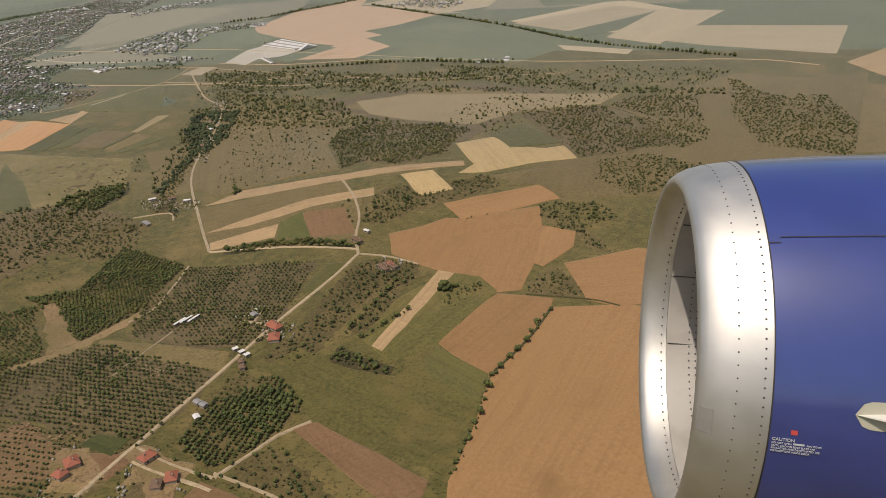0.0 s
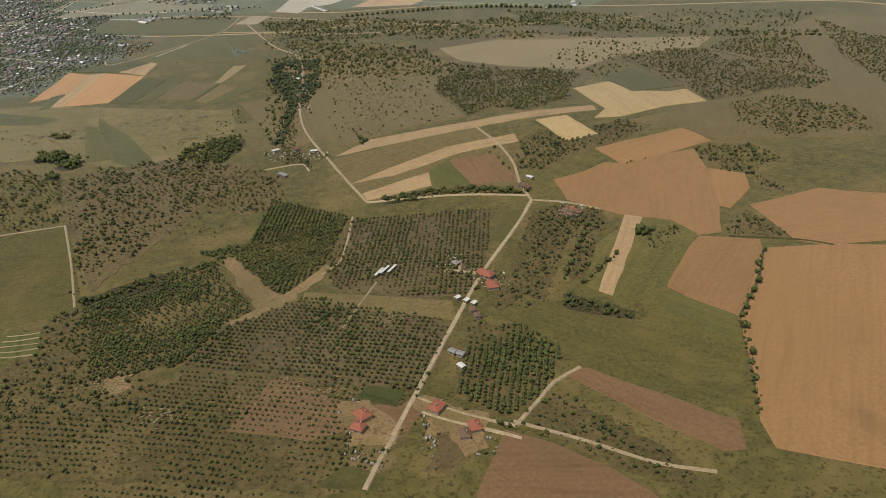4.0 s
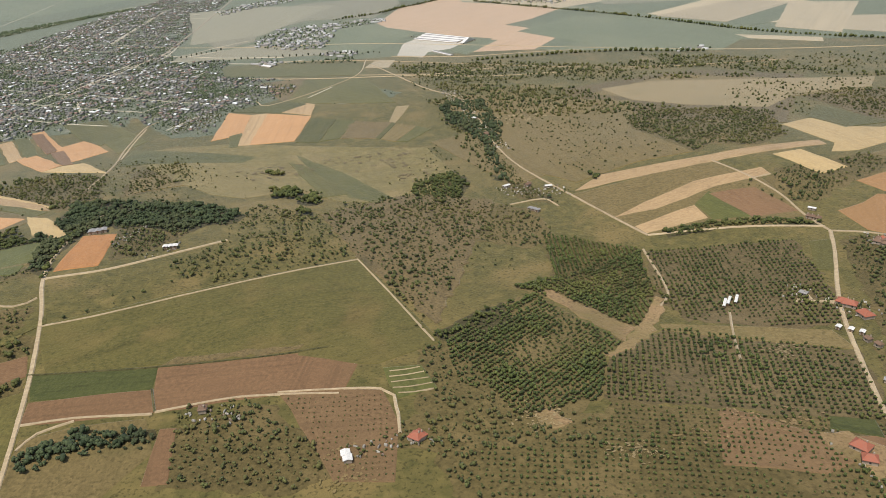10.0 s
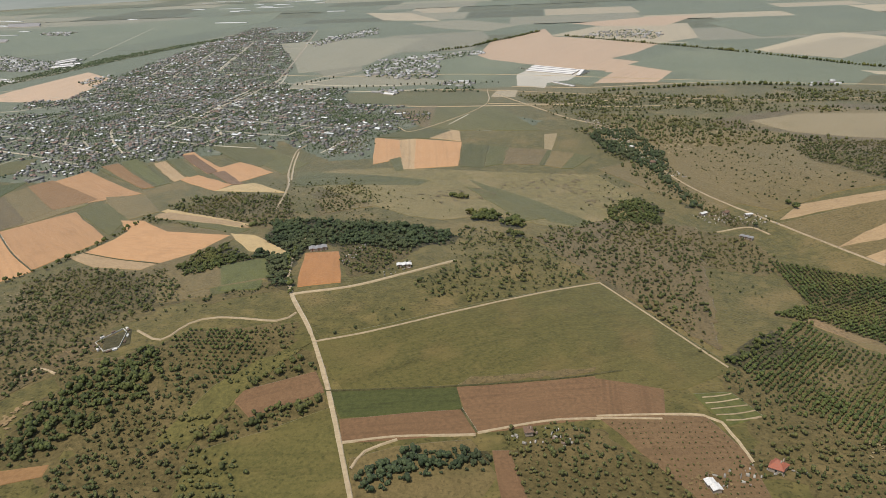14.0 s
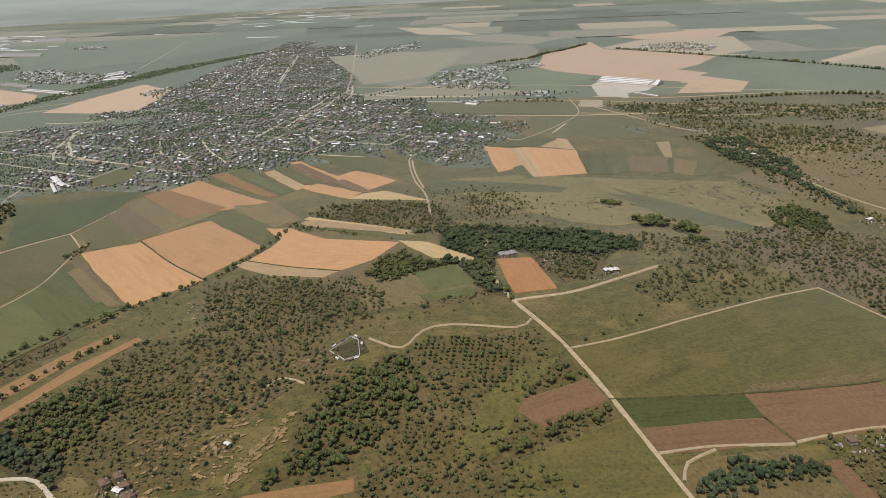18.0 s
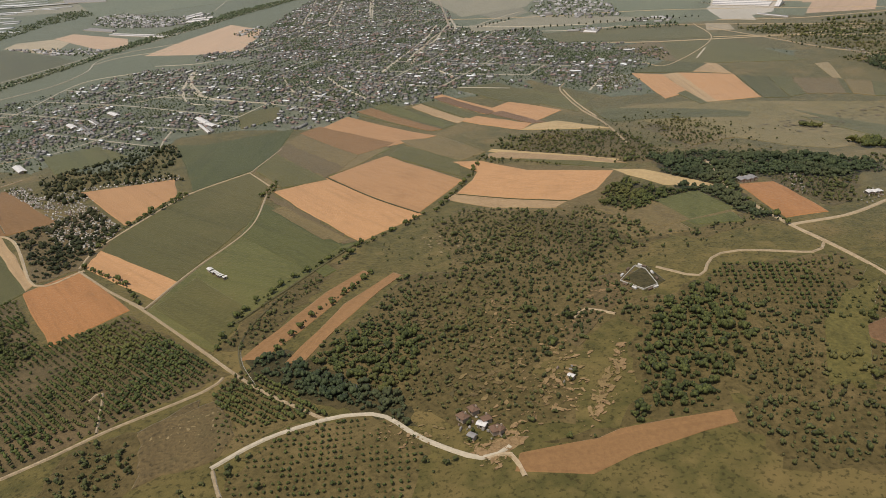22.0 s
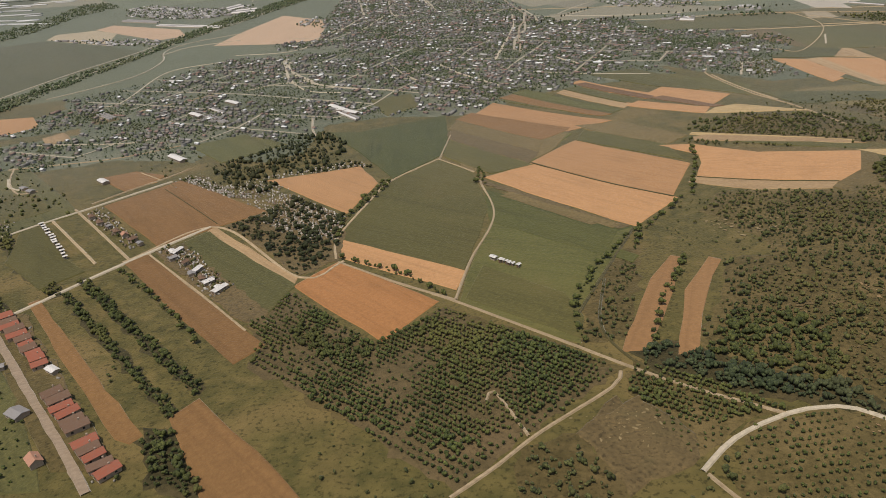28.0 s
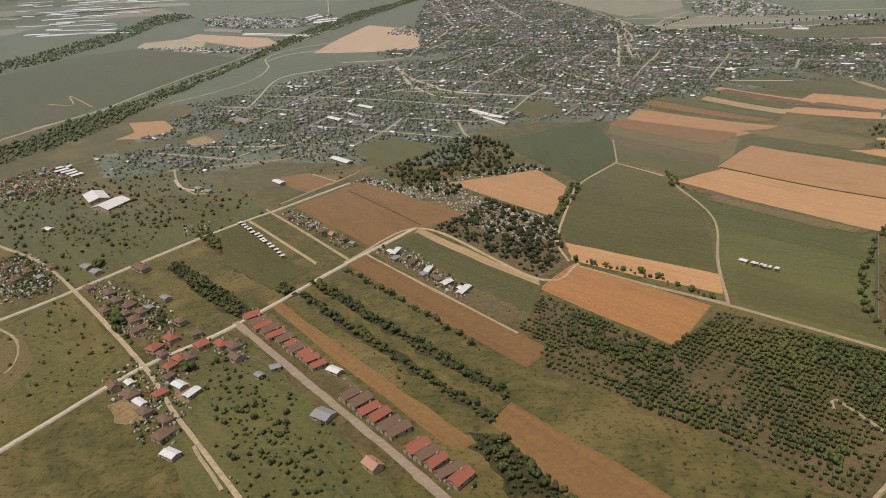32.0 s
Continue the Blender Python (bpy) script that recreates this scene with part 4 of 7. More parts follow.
field("hazed_green", [(458, 1275), (696, 1425), (558, 1257), (490, 1234)])
field("heath", [(-306, 1161), (-242, 1173), (-280, 1026)])
field("bare", [(-197, 356), (-190, 357), (-184, 346), (-191, 342), (-197, 345)])
field("ploughed", [(-618, 422), (-600, 427), (-556, 424), (-558, 417), (-592, 416)])
field("ploughed", [(-644, 417), (-640, 425), (-586, 423), (-556, 423), (-558, 417), (-601, 413), (-618, 407)])
field("bare", [(-653, 431), (-639, 436), (-637, 433), (-651, 425)])
field("heath", [(-789, 483), (-767, 499), (-755, 472), (-772, 464)])
field("drygrass", [(-700, 951), (-640, 866), (-675, 820), (-703, 802), (-740, 791), (-747, 811), (-735, 911)])
field("wheat", [(-739, 781), (-697, 799), (-637, 687), (-682, 655)])
field("wheat", [(-696, 802), (-644, 842), (-597, 743), (-639, 690)])
field("wheat", [(-595, 793), (-573, 781), (-548, 736), (-495, 697), (-519, 666), (-542, 657), (-607, 714), (-589, 738), (-581, 755)])
field("stubble", [(-617, 708), (-607, 714), (-544, 656), (-554, 649), (-589, 674)])
field("wheat", [(-693, 969), (-667, 999), (-593, 884), (-639, 872)])
field("wheat", [(-572, 1033), (-558, 1037), (-517, 941), (-534, 934)])
field("wheat", [(-528, 948), (-498, 967), (-466, 901), (-503, 873)])
field("wheat", [(-561, 924), (-547, 939), (-505, 870), (-520, 854)])
field("straw", [(-503, 864), (-483, 864), (-451, 805), (-519, 852)])
field("crop_dark", [(-540, 1053), (-489, 1052), (-462, 965), (-479, 932), (-501, 964)])
field("crop_dark", [(-657, 1004), (-612, 1021), (-601, 999), (-640, 978)])
field("meadow_dark", [(-641, 976), (-600, 998), (-568, 913), (-590, 903)])
field("stubble", [(-598, 1004), (-586, 1011), (-555, 927), (-565, 916)])
field("meadow_dark", [(-585, 1015), (-571, 1019), (-541, 932), (-552, 926)])
field("ploughed_dark", [(-529, 933), (-516, 935), (-493, 866), (-504, 869)])
field("crop_dark", [(-642, 841), (-625, 867), (-591, 783), (-595, 751)])
field("drygrass", [(-625, 886), (-587, 876), (-564, 804), (-588, 792), (-622, 867)])
field("stubble", [(-562, 796), (-553, 795), (-489, 727), (-480, 709), (-566, 786)])
field("stubble", [(-934, 745), (-929, 751), (-882, 660), (-885, 652)])
field("meadow_dark", [(-947, 731), (-933, 744), (-884, 650), (-899, 622), (-922, 670)])
field("dry_wheat", [(-1005, 810), (-964, 846), (-926, 753), (-963, 730)])
field("dry_wheat", [(-964, 848), (-957, 853), (-896, 769), (-925, 753)])
field("dry_wheat", [(-1020, 882), (-995, 891), (-969, 870), (-995, 838)])
field("dry_wheat", [(-980, 711), (-967, 719), (-902, 589), (-916, 576)])
field("heath", [(-964, 721), (-948, 730), (-899, 623), (-901, 595)])
field("ploughed_dark", [(-480, 455), (-439, 465), (-436, 448), (-471, 436)])
field("meadow", [(-502, 385), (-495, 417), (-466, 424), (-432, 435), (-429, 368)])
field("meadow", [(-505, 423), (-493, 458), (-464, 480), (-438, 504), (-436, 496), (-464, 473), (-482, 454), (-498, 420)])
field("wheat", [(-363, 892), (-347, 1011), (-321, 991), (-330, 913), (-345, 901)])
field("stubble", [(-321, 991), (-302, 990), (-324, 863), (-336, 864)])
field("wheat", [(-302, 990), (-254, 959), (-279, 865), (-324, 863)])
field("meadow_dark", [(-344, 906), (-330, 915), (-336, 859), (-344, 858)])
field("stubble", [(-288, 990), (-254, 1022), (-246, 1013), (-253, 964)])
field("meadow_dark", [(-254, 952), (-228, 937), (-254, 856), (-277, 861)])
field("meadow_dark", [(-227, 937), (-208, 925), (-232, 864), (-253, 857)])
field("heath", [(-209, 924), (-169, 906), (-194, 853), (-231, 864)])
field("meadow_dark", [(-169, 907), (-166, 901), (-191, 851), (-196, 853)])
field("drygrass", [(-165, 900), (-145, 887), (-178, 838), (-190, 851)])
field("meadow_dark", [(-145, 887), (-134, 870), (-166, 834), (-177, 837)])
field("pale_dry", [(-152, 968), (-138, 966), (-166, 903), (-172, 910)])
field("meadow_dark", [(-337, 1023), (-284, 1049), (-255, 1017), (-288, 987), (-343, 1013)])
field("crop", [(-259, 412), (-241, 412), (-237, 389), (-256, 386), (-259, 400)])
field("plantation_soil", [(-117, 333), (-84, 304), (-86, 285), (-102, 282), (-137, 297), (-129, 311)])
field("bare", [(-79, 288), (-63, 280), (-69, 270), (-86, 274)])
field("bare", [(-50, 287), (-42, 285), (-44, 273), (-53, 273)])
field("heath", [(-45, 275), (-35, 270), (-48, 247), (-57, 252)])
field("drygrass", [(-1155, 679), (-1145, 681), (-1131, 650), (-1135, 626), (-1140, 629)])
field("bare", [(-1088, 597), (-1080, 608), (-1071, 584), (-1081, 583)])
field("crop_dark", [(-1052, 776), (-1041, 786), (-1014, 725), (-1001, 705), (-1022, 688), (-1049, 733)])
field("green_field", [(-958, 956), (-911, 975), (-874, 929), (-928, 891)])
field("heath", [(-1071, 1129), (-1051, 1140), (-1037, 1096), (-1057, 1086)])
field("crop_dark", [(-782, 1057), (-737, 1068), (-740, 1016), (-776, 992)])
field("meadow", [(-1171, 1061), (-1150, 1077), (-1135, 1044), (-1155, 1026)])
field("stubble", [(-1101, 1053), (-1085, 1067), (-1073, 1039), (-1090, 1022)])
field("heath", [(-1079, 646), (-1070, 653), (-1058, 643), (-1055, 624), (-1059, 612), (-1068, 615)])
field("heath", [(-1105, 702), (-1098, 706), (-1082, 683), (-1080, 651), (-1088, 655)])
field("heath", [(-1029, 662), (-1022, 662), (-991, 590), (-985, 578), (-968, 540), (-956, 511), (-960, 508), (-977, 539), (-997, 582), (-1031, 651)])
field("bare", [(-1065, 608), (-1060, 610), (-1053, 596), (-1055, 589), (-1061, 595)])
field("drygrass", [(-1067, 714), (-1062, 719), (-1055, 706), (-1061, 700)])
field("drygrass", [(-1193, 950), (-1158, 952), (-1112, 878), (-1137, 845)])
field("meadow", [(-1108, 876), (-1062, 859), (-1040, 813), (-1074, 792)])
field("heath", [(-745, 771), (-739, 774), (-684, 654), (-692, 654)])
field("drygrass", [(-740, 739), (-734, 739), (-700, 668), (-705, 668)])
field("crop", [(-759, 695), (-750, 742), (-740, 737), (-706, 667), (-694, 653), (-717, 624)])
field("crop_dark", [(-782, 636), (-753, 588), (-753, 564), (-762, 545), (-801, 601)])
field("heath", [(-374, 441), (-368, 440), (-299, 439), (-297, 443), (-362, 446)])
field("bare", [(-88, 301), (-75, 305), (-65, 283), (-77, 277)])
field("bare", [(-59, 297), (-48, 301), (-32, 283), (-28, 259), (-39, 257), (-46, 278)])
field("heath", [(-923, 750), (-898, 768), (-875, 793), (-846, 741), (-852, 694), (-859, 675), (-881, 661), (-899, 707)])
field("pale_dry", [(93, 936), (162, 942), (396, 844), (360, 807), (269, 813), (207, 774), (142, 824), (103, 871)])
field("drygrass", [(364, 800), (710, 832), (453, 498), (350, 510), (258, 544), (291, 624), (343, 641), (413, 646)])
field("drygrass", [(226, 604), (293, 629), (258, 544), (235, 546), (241, 576)])
field("drygrass", [(-99, 965), (-62, 988), (103, 871), (50, 769), (59, 666), (12, 674), (-52, 661), (-75, 703)])
field("crop_dark", [(217, 721), (252, 758), (275, 681), (229, 679)])
field("crop_dark", [(-288, 789), (-275, 777), (-246, 683), (-266, 676)])
field("heath", [(-271, 633), (-194, 676), (-130, 650), (-222, 452), (-255, 547)])
field("crop", [(-502, 612), (-466, 619), (-469, 567), (-494, 576)])
field("drygrass", [(-426, 769), (-397, 779), (-379, 737), (-418, 727)])
field("drygrass", [(-535, 633), (-497, 624), (-467, 623), (-466, 583), (-514, 583)])
field("crop", [(-497, 624), (-466, 629), (-462, 587), (-494, 585)])
field("meadow", [(-466, 483), (-445, 488), (-474, 456), (-495, 425), (-513, 426), (-489, 464)])
field("heath", [(-788, 484), (-759, 498), (-748, 469), (-759, 455), (-784, 449)])
field("heath", [(-568, 539), (-549, 538), (-554, 521), (-571, 509), (-597, 483), (-601, 494), (-583, 514)])
field("brush", [(-1039, 655), (-1023, 656), (-995, 595), (-971, 549), (-957, 513), (-981, 521), (-1005, 572)])
field("meadow_dark", [(-1052, 608), (-1029, 620), (-1005, 575), (-1010, 546), (-1050, 559)])
field("dimmed_floor", [(-554, 533), (-540, 540), (-538, 522), (-551, 516)])
field("dry_wheat", [(-656, 1014), (-639, 1022), (-583, 904), (-594, 903)])
field("green_field", [(-638, 1026), (-621, 1033), (-576, 926), (-579, 908)])
field("ploughed_dark", [(-570, 1026), (-557, 1026), (-523, 939), (-532, 930)])
field("drygrass", [(-737, 742), (-731, 743), (-689, 660), (-695, 657)])
field("crop", [(-748, 690), (-742, 698), (-699, 616), (-707, 609)])
field("drygrass", [(194, 581), (243, 629), (304, 634), (261, 541), (235, 547), (224, 580)])
field("crop_green", [(-79, 307), (-73, 315), (-57, 308), (-63, 295)])
field("bare", [(-89, 291), (-86, 305), (-75, 303), (-65, 284), (-71, 278), (-85, 282)])
field("bare", [(-42, 280), (-36, 289), (-23, 281), (-32, 262), (-40, 266)])
field("ploughed", [(206, 503), (225, 486), (216, 465), (188, 441), (183, 448)])
field("crop_dark", [(-754, 842), (-739, 891), (-697, 796), (-732, 787)])
field("heath", [(-740, 893), (-729, 922), (-681, 826), (-697, 799)])
field("drygrass", [(-730, 924), (-716, 953), (-667, 853), (-681, 828)])
field("dry_wheat", [(-716, 955), (-696, 973), (-632, 882), (-636, 876), (-667, 857)])
track("dirt", 2.2, [(-67, 276),(-29, 347),(6, 408),(46, 464),(65, 493)])
track("dirt", 1.8, [(65, 493),(65, 520),(70, 554),(69, 590),(61, 638)])
track("dirt", 1.4, [(65, 493),(87, 481),(105, 465)])
track("dirt", 1.8, [(-46, 542),(-14, 533),(23, 520),(66, 500)])
track("dirt", 1.8, [(-46, 542),(-63, 620),(-82, 721),(-83, 806),(-75, 892),(-76, 981),(-105, 1047),(-145, 1223)])
track("dirt", 1.4, [(69, 590),(85, 591)])
track("dirt", 1.8, [(-52, 289),(-41, 280),(-25, 270),(-14, 262)])
track("dirt", 1.8, [(-14, 271),(1, 286),(13, 298),(29, 306)])
track("dirt", 1.4, [(-52, 300),(-34, 284),(-14, 271)])
track("dirt", 1.4, [(-14, 421),(-1, 414),(6, 408)])
track("dirt", 1.1, [(-59, 523),(-68, 481),(-75, 458),(-87, 446)])
track("dirt", 1.1, [(-255, 545),(-241, 491),(-228, 434)])
track("dirt", 2.2, [(-429, 361),(-431, 401),(-434, 454),(-440, 506),(-449, 554),(-450, 601),(-443, 642),(-429, 686)])
track("dirt", 2.2, [(-449, 554),(-413, 557),(-380, 570),(-339, 590)])
track("dirt", 1.1, [(-439, 493),(-404, 499),(-355, 514),(-297, 532),(-255, 544)])
track("dirt", 1.1, [(-430, 409),(-406, 408),(-371, 402)])
track("dirt", 1.1, [(-428, 391),(-421, 401),(-406, 406)])
track("dirt", 1.1, [(-313, 404),(-264, 395),(-259, 379),(-261, 358)])
track("dirt", 1.1, [(-370, 403),(-338, 405),(-312, 402),(-284, 396)])
track("dirt", 1.1, [(-447, 528),(-458, 521),(-491, 535),(-507, 533),(-521, 519),(-536, 536)])
track("dirt", 1.4, [(-460, 751),(-450, 831),(-449, 894),(-440, 981),(-427, 1007)])
track("dirt", 1.4, [(-447, 854),(-443, 925),(-437, 980)])
track("dirt", 1.3, [(-816, 612),(-810, 605),(-776, 554),(-742, 503),(-712, 469)])
track("road", 1.8, [(-757, 451),(-737, 463),(-712, 469),(-698, 468),(-687, 463),(-674, 444),(-655, 427),(-643, 430)])
track("dirt", 1.4, [(-653, 426),(-644, 426),(-642, 413)])
track("dirt", 1.4, [(-981, 711),(-927, 750),(-881, 659),(-855, 672)])
track("dirt", 1.3, [(-858, 672),(-832, 634),(-806, 601)])
track("dirt", 1.4, [(-859, 676),(-854, 709),(-823, 770),(-804, 801),(-759, 840)])
track("dirt", 1.1, [(-759, 840),(-734, 905)])
track("dirt", 1.1, [(-760, 839),(-742, 796)])
track("dirt", 1.1, [(-806, 602),(-786, 646),(-754, 707),(-744, 776)])
track("dirt", 1.1, [(-757, 515),(-765, 506),(-802, 488),(-823, 475),(-843, 464)])
track("dirt", 0.7, [(-816, 513),(-811, 518),(-807, 487)])
track("road", 2.3, [(-1175, 693),(-1129, 723),(-1045, 785),(-1014, 808),(-964, 852)])
track("road", 2.3, [(-1215, 490), (-1160, 545), (-1115, 591), (-1081, 625), (-1038, 654), (-977, 712), (-932, 752)])
track("dirt", 1.8, [(-1197, 820), (-1160, 775), (-1129, 723), (-1080, 630), (-1061, 585), (-1049, 559), (-1037, 533), (-1013, 481)])
track("asphalt", 4.0, [(-1039, 656),(-1004, 584),(-978, 531),(-965, 503)])
track("dirt", 1.4, [(-1024, 808),(-977, 713)])
track("dirt", 1.4, [(-1035, 790),(-996, 713)])
track("dirt", 1.4, [(-1101, 954),(-1092, 906),(-1075, 866),(-1062, 867)])
track("dirt", 1.4, [(-1105, 951),(-1022, 942),(-963, 962)])
track("asphalt", 3.0, [(-467, 1457),(-422, 1798),(-355, 2364)])
track("asphalt", 3.0, [(-570, 1199),(-510, 1382),(-467, 1457)])
track("road", 2.8, [(-829, 1154),(-852, 1244),(-858, 1324)])
track("road", 2.8, [(-421, 1446),(-364, 1400),(-266, 1352)])
track("road", 2.3, [(-687, 1737),(-620, 2237)])
track("road", 2.3, [(-635, 1666),(-594, 2151)])
track("road", 2.3, [(-581, 1597),(-518, 2178)])
track("road", 2.3, [(-1105, 1031),(-1014, 993),(-986, 1009)])
track("road", 1.8, [(-1087, 1183),(-1047, 1174),(-1009, 1333),(-938, 1368)])
track("road", 1.8, [(-854, 1334),(-857, 1274),(-840, 1193)])
track("road", 2.3, [(-1029, 1479),(-992, 1530),(-916, 1547)])
track("road", 2.3, [(-1096, 918),(-1087, 889),(-1069, 871)])
track("dirt", 1.4, [(-557, 1623),(-332, 1489),(-103, 1396),(324, 1089),(608, 966),(684, 890)])
track("dirt", 1.1, [(-275, 1315),(-143, 1252),(153, 1039),(373, 976)])
track("dirt", 1.1, [(-314, 1057),(-293, 1031),(-182, 1143),(-146, 1262)])
track("dirt", 1.4, [(-1290, 1323),(-1258, 1305),(-1274, 1366),(-1228, 1274)])
track("ditch", 0.9, [(-742, 503),(-750, 529),(-748, 556),(-728, 596)])
track("ditch", 0.4, [(-967, 834),(-928, 756)])
track("ditch", 1.4, [(-684, 653),(-720, 609),(-755, 566)])
track("ditch", 0.9, [(-435, 448),(-372, 440),(-315, 437),(-285, 439)])
track("ditch", 0.9, [(-373, 422),(-370, 403)])
track("ditch", 1.4, [(176, 384),(153, 353),(125, 324)])
track("ditch", 0.9, [(165, 405),(200, 387),(215, 373)])
track("dirt", 0.4, [(-257, 409),(-249, 409),(-241, 410)])
track("dirt", 0.4, [(-258, 404),(-249, 404),(-240, 405)])
track("dirt", 0.4, [(-258, 399),(-249, 399),(-239, 399)])
track("dirt", 0.4, [(-258, 394),(-249, 393),(-238, 394)])
track("dirt", 0.4, [(-256, 389),(-248, 388),(-238, 389)])
track("ditch", 1.2, [(-696, 800),(-667, 739),(-638, 689)])
track("ditch", 0.9, [(-607, 714),(-577, 685),(-543, 656)])
track("dirt", 0.7, [(-990, 885),(-973, 859)])
track("dirt", 1.1, [(-967, 719),(-936, 660),(-910, 605)])
track("dirt", 1.1, [(-1015, 816),(-995, 837),(-968, 864),(-953, 882)])
track("dirt", 1.1, [(-1166, 698),(-1154, 686),(-1146, 675),(-1141, 661),(-1140, 648),(-1142, 642)])
track("dirt", 1.1, [(-1051, 559),(-1048, 551),(-1043, 540),(-1039, 530)])
track("dirt", 2.2, [(-83, 246),(-74, 263),(-66, 276)])
track("road", 1.8, [(-852, 1306), (-854, 1255), (-837, 1169), (-797, 1122), (-743, 1084)])
track("road", 1.8, [(-909, 1162), (-872, 1180), (-837, 1169)])
track("road", 2.4, [(-1275, 1186), (-1219, 1239), (-1154, 1305), (-1054, 1518), (-899, 1800), (-669, 2248), (-491, 2523)])
track("road", 1.8, [(-909, 1622), (-993, 1575), (-1027, 1511), (-1024, 1425), (-1045, 1341), (-1090, 1285), (-1139, 1245)])
track("dirt", 1.4, [(-1023, 1121), (-975, 1146), (-937, 1165)])
track("road", 1.6, [(-859, 1318), (-859, 1208), (-848, 1143)])
track("road", 1.6, [(-846, 1009), (-849, 970), (-848, 945)])
track("dirt", 1.0, [(-572, 502), (-583, 512), (-591, 506)])
track("dirt", 0.8, [(-54, 425), (-69, 397), (-80, 374)])
track("dirt", 1.0, [(-120, 636), (-90, 638), (-84, 619)])
track("dirt", 1.0, [(-173, 1154), (-102, 1120), (-11, 1066), (93, 1042)])
track("dirt", 1.0, [(-756, 449), (-754, 440), (-752, 433)])
track("dirt", 1.3, [(-14, 274), (12, 254), (34, 234), (54, 223)])
track("dirt", 1.2, [(-12, 422), (-2, 415), (8, 410)])
track("dirt", 1.2, [(-5, 418), (-1, 430)])
patches("bare", [(-579, 479), (-585, 467), (-593, 458), (-600, 446), (-606, 436)], 1.6, 34, 1.9)
patches("bare", [(-618, 467), (-620, 455), (-627, 446), (-636, 441)], 4, 26, 1.0)
patches("bare", [(-601, 499), (-582, 520), (-566, 526)], 3, 18, 1.2)
patches("pale_dry", [(-779, 481), (-765, 484), (-768, 470)], 5, 18, 0.9)
patches("bare", [(-687, 453), (-682, 446), (-669, 449)], 4, 16, 1.0)
patches("bare", [(-654, 430), (-647, 431), (-650, 422)], 2.5, 24, 1.3)
patches("bare", [(-287, 355), (-283, 335), (-295, 332)], 4, 40, 1.0)
patches("pale_dry", [(-202, 360), (-195, 348), (-189, 351)], 5, 60, 0.9)
patches("pale_dry", [(-172, 320), (-164, 315)], 4, 40, 0.9)
patches("bare", [(-111, 325), (-89, 316), (-138, 323)], 6, 60, 1.3)
patches("pale_dry", [(-58, 377), (-48, 371)], 5, 40, 0.9)
patches("bare", [(-1093, 680), (-1072, 655), (-1052, 628), (-1059, 611), (-1073, 598)], 5, 50, 1.0)
patches("heath", [(-328, 753), (-269, 773), (-194, 789), (-183, 699)], 12, 70, 2.4)
patches("heath", [(-661, 542), (-641, 510), (-641, 473), (-686, 508)], 9, 60, 1.8)
patches("meadow", [(-640, 559), (-618, 533), (-675, 504)], 9, 50, 1.8)
patches("bare", [(-619, 547), (-624, 502), (-635, 470)], 5, 40, 1.0)
patches("pale_dry", [(-47, 867), (-3, 877), (50, 901)], 12, 60, 2.2)
patches("bare", [(-641, 459), (-622, 469), (-608, 478), (-611, 445), (-596, 465)], 9, 60, 1.6)
patches("bare", [(-656, 432), (-648, 433), (-638, 437)], 2.5, 24, 1.4)
patches("pale_dry", [(-643, 635), (-626, 619), (-611, 621)], 7, 26, 1.3)
wood("thicket", [(-496, 426), (-483, 436), (-457, 442), (-437, 445), (-436, 434), (-457, 430), (-487, 421)])
wood("thicket", [(-481, 455), (-470, 466), (-450, 480), (-439, 483), (-439, 467), (-459, 463), (-478, 451)])
wood("grove", [(75, 583), (98, 599), (136, 598), (189, 608), (192, 581), (145, 561), (114, 551), (88, 533), (70, 543)])
wood("thicket", [(76, 574), (98, 590), (119, 569), (99, 542), (71, 542)])
wood("belt", [(-35, 543), (-11, 541), (27, 532), (54, 516), (64, 504), (52, 506), (21, 523), (-12, 528), (-33, 533)])
wood("scrub", [(151, 530), (177, 532), (160, 478), (151, 495)])
wood("scrub", [(110, 412), (143, 438), (147, 428), (112, 389)])
wood("grove", [(83, 448), (95, 460), (103, 452), (62, 384), (52, 384)])
wood("bush", [(215, 542), (256, 534), (268, 501), (225, 486), (208, 502)])
wood("wood", [(-700, 536), (-682, 544), (-658, 521), (-669, 488), (-684, 478), (-701, 498), (-719, 514)])
wood("river", [(-105, 954), (-79, 971), (-48, 949), (-59, 853), (-73, 809), (-85, 786), (-104, 686), (-113, 698), (-97, 792), (-99, 836), (-111, 889)])
wood("belt", [(-1008, 676), (-1005, 680), (-937, 543), (-940, 540)])
wood("belt", [(-1002, 690), (-998, 695), (-927, 558), (-931, 554)])
wood("clump", [(-1081, 679), (-1077, 682), (-1073, 664), (-1077, 664)])
wood("clump", [(-1127, 760), (-1121, 763), (-1116, 751), (-1122, 747)])
wood("clump", [(114, 435), (126, 427), (122, 418), (111, 424)])
wood("belt", [(-891, 597), (-885, 605), (-866, 580), (-857, 568), (-853, 572), (-856, 557), (-877, 565)])
wood("belt", [(-1096, 697), (-1095, 701), (-1072, 664), (-1074, 661)])
wood("clump", [(-1100, 683), (-1096, 687), (-1093, 672), (-1097, 670)])
wood("clump", [(-1059, 618), (-1054, 619), (-1053, 610), (-1057, 610)])
orchard("orchard_open", [(-59, 518), (34, 491), (22, 449), (-1, 389), (-35, 395), (-80, 424), (-84, 453)])
orchard("orchard_open", [(-141, 397), (-98, 420), (-20, 362), (-49, 306), (-163, 359)])
orchard("orchard", [(-218, 423), (-152, 473), (-128, 411), (-143, 399), (-163, 359), (-207, 356)])
orchard("orchard_open", [(-58, 358), (-32, 350), (-51, 304), (-92, 315), (-111, 355), (-75, 384)])
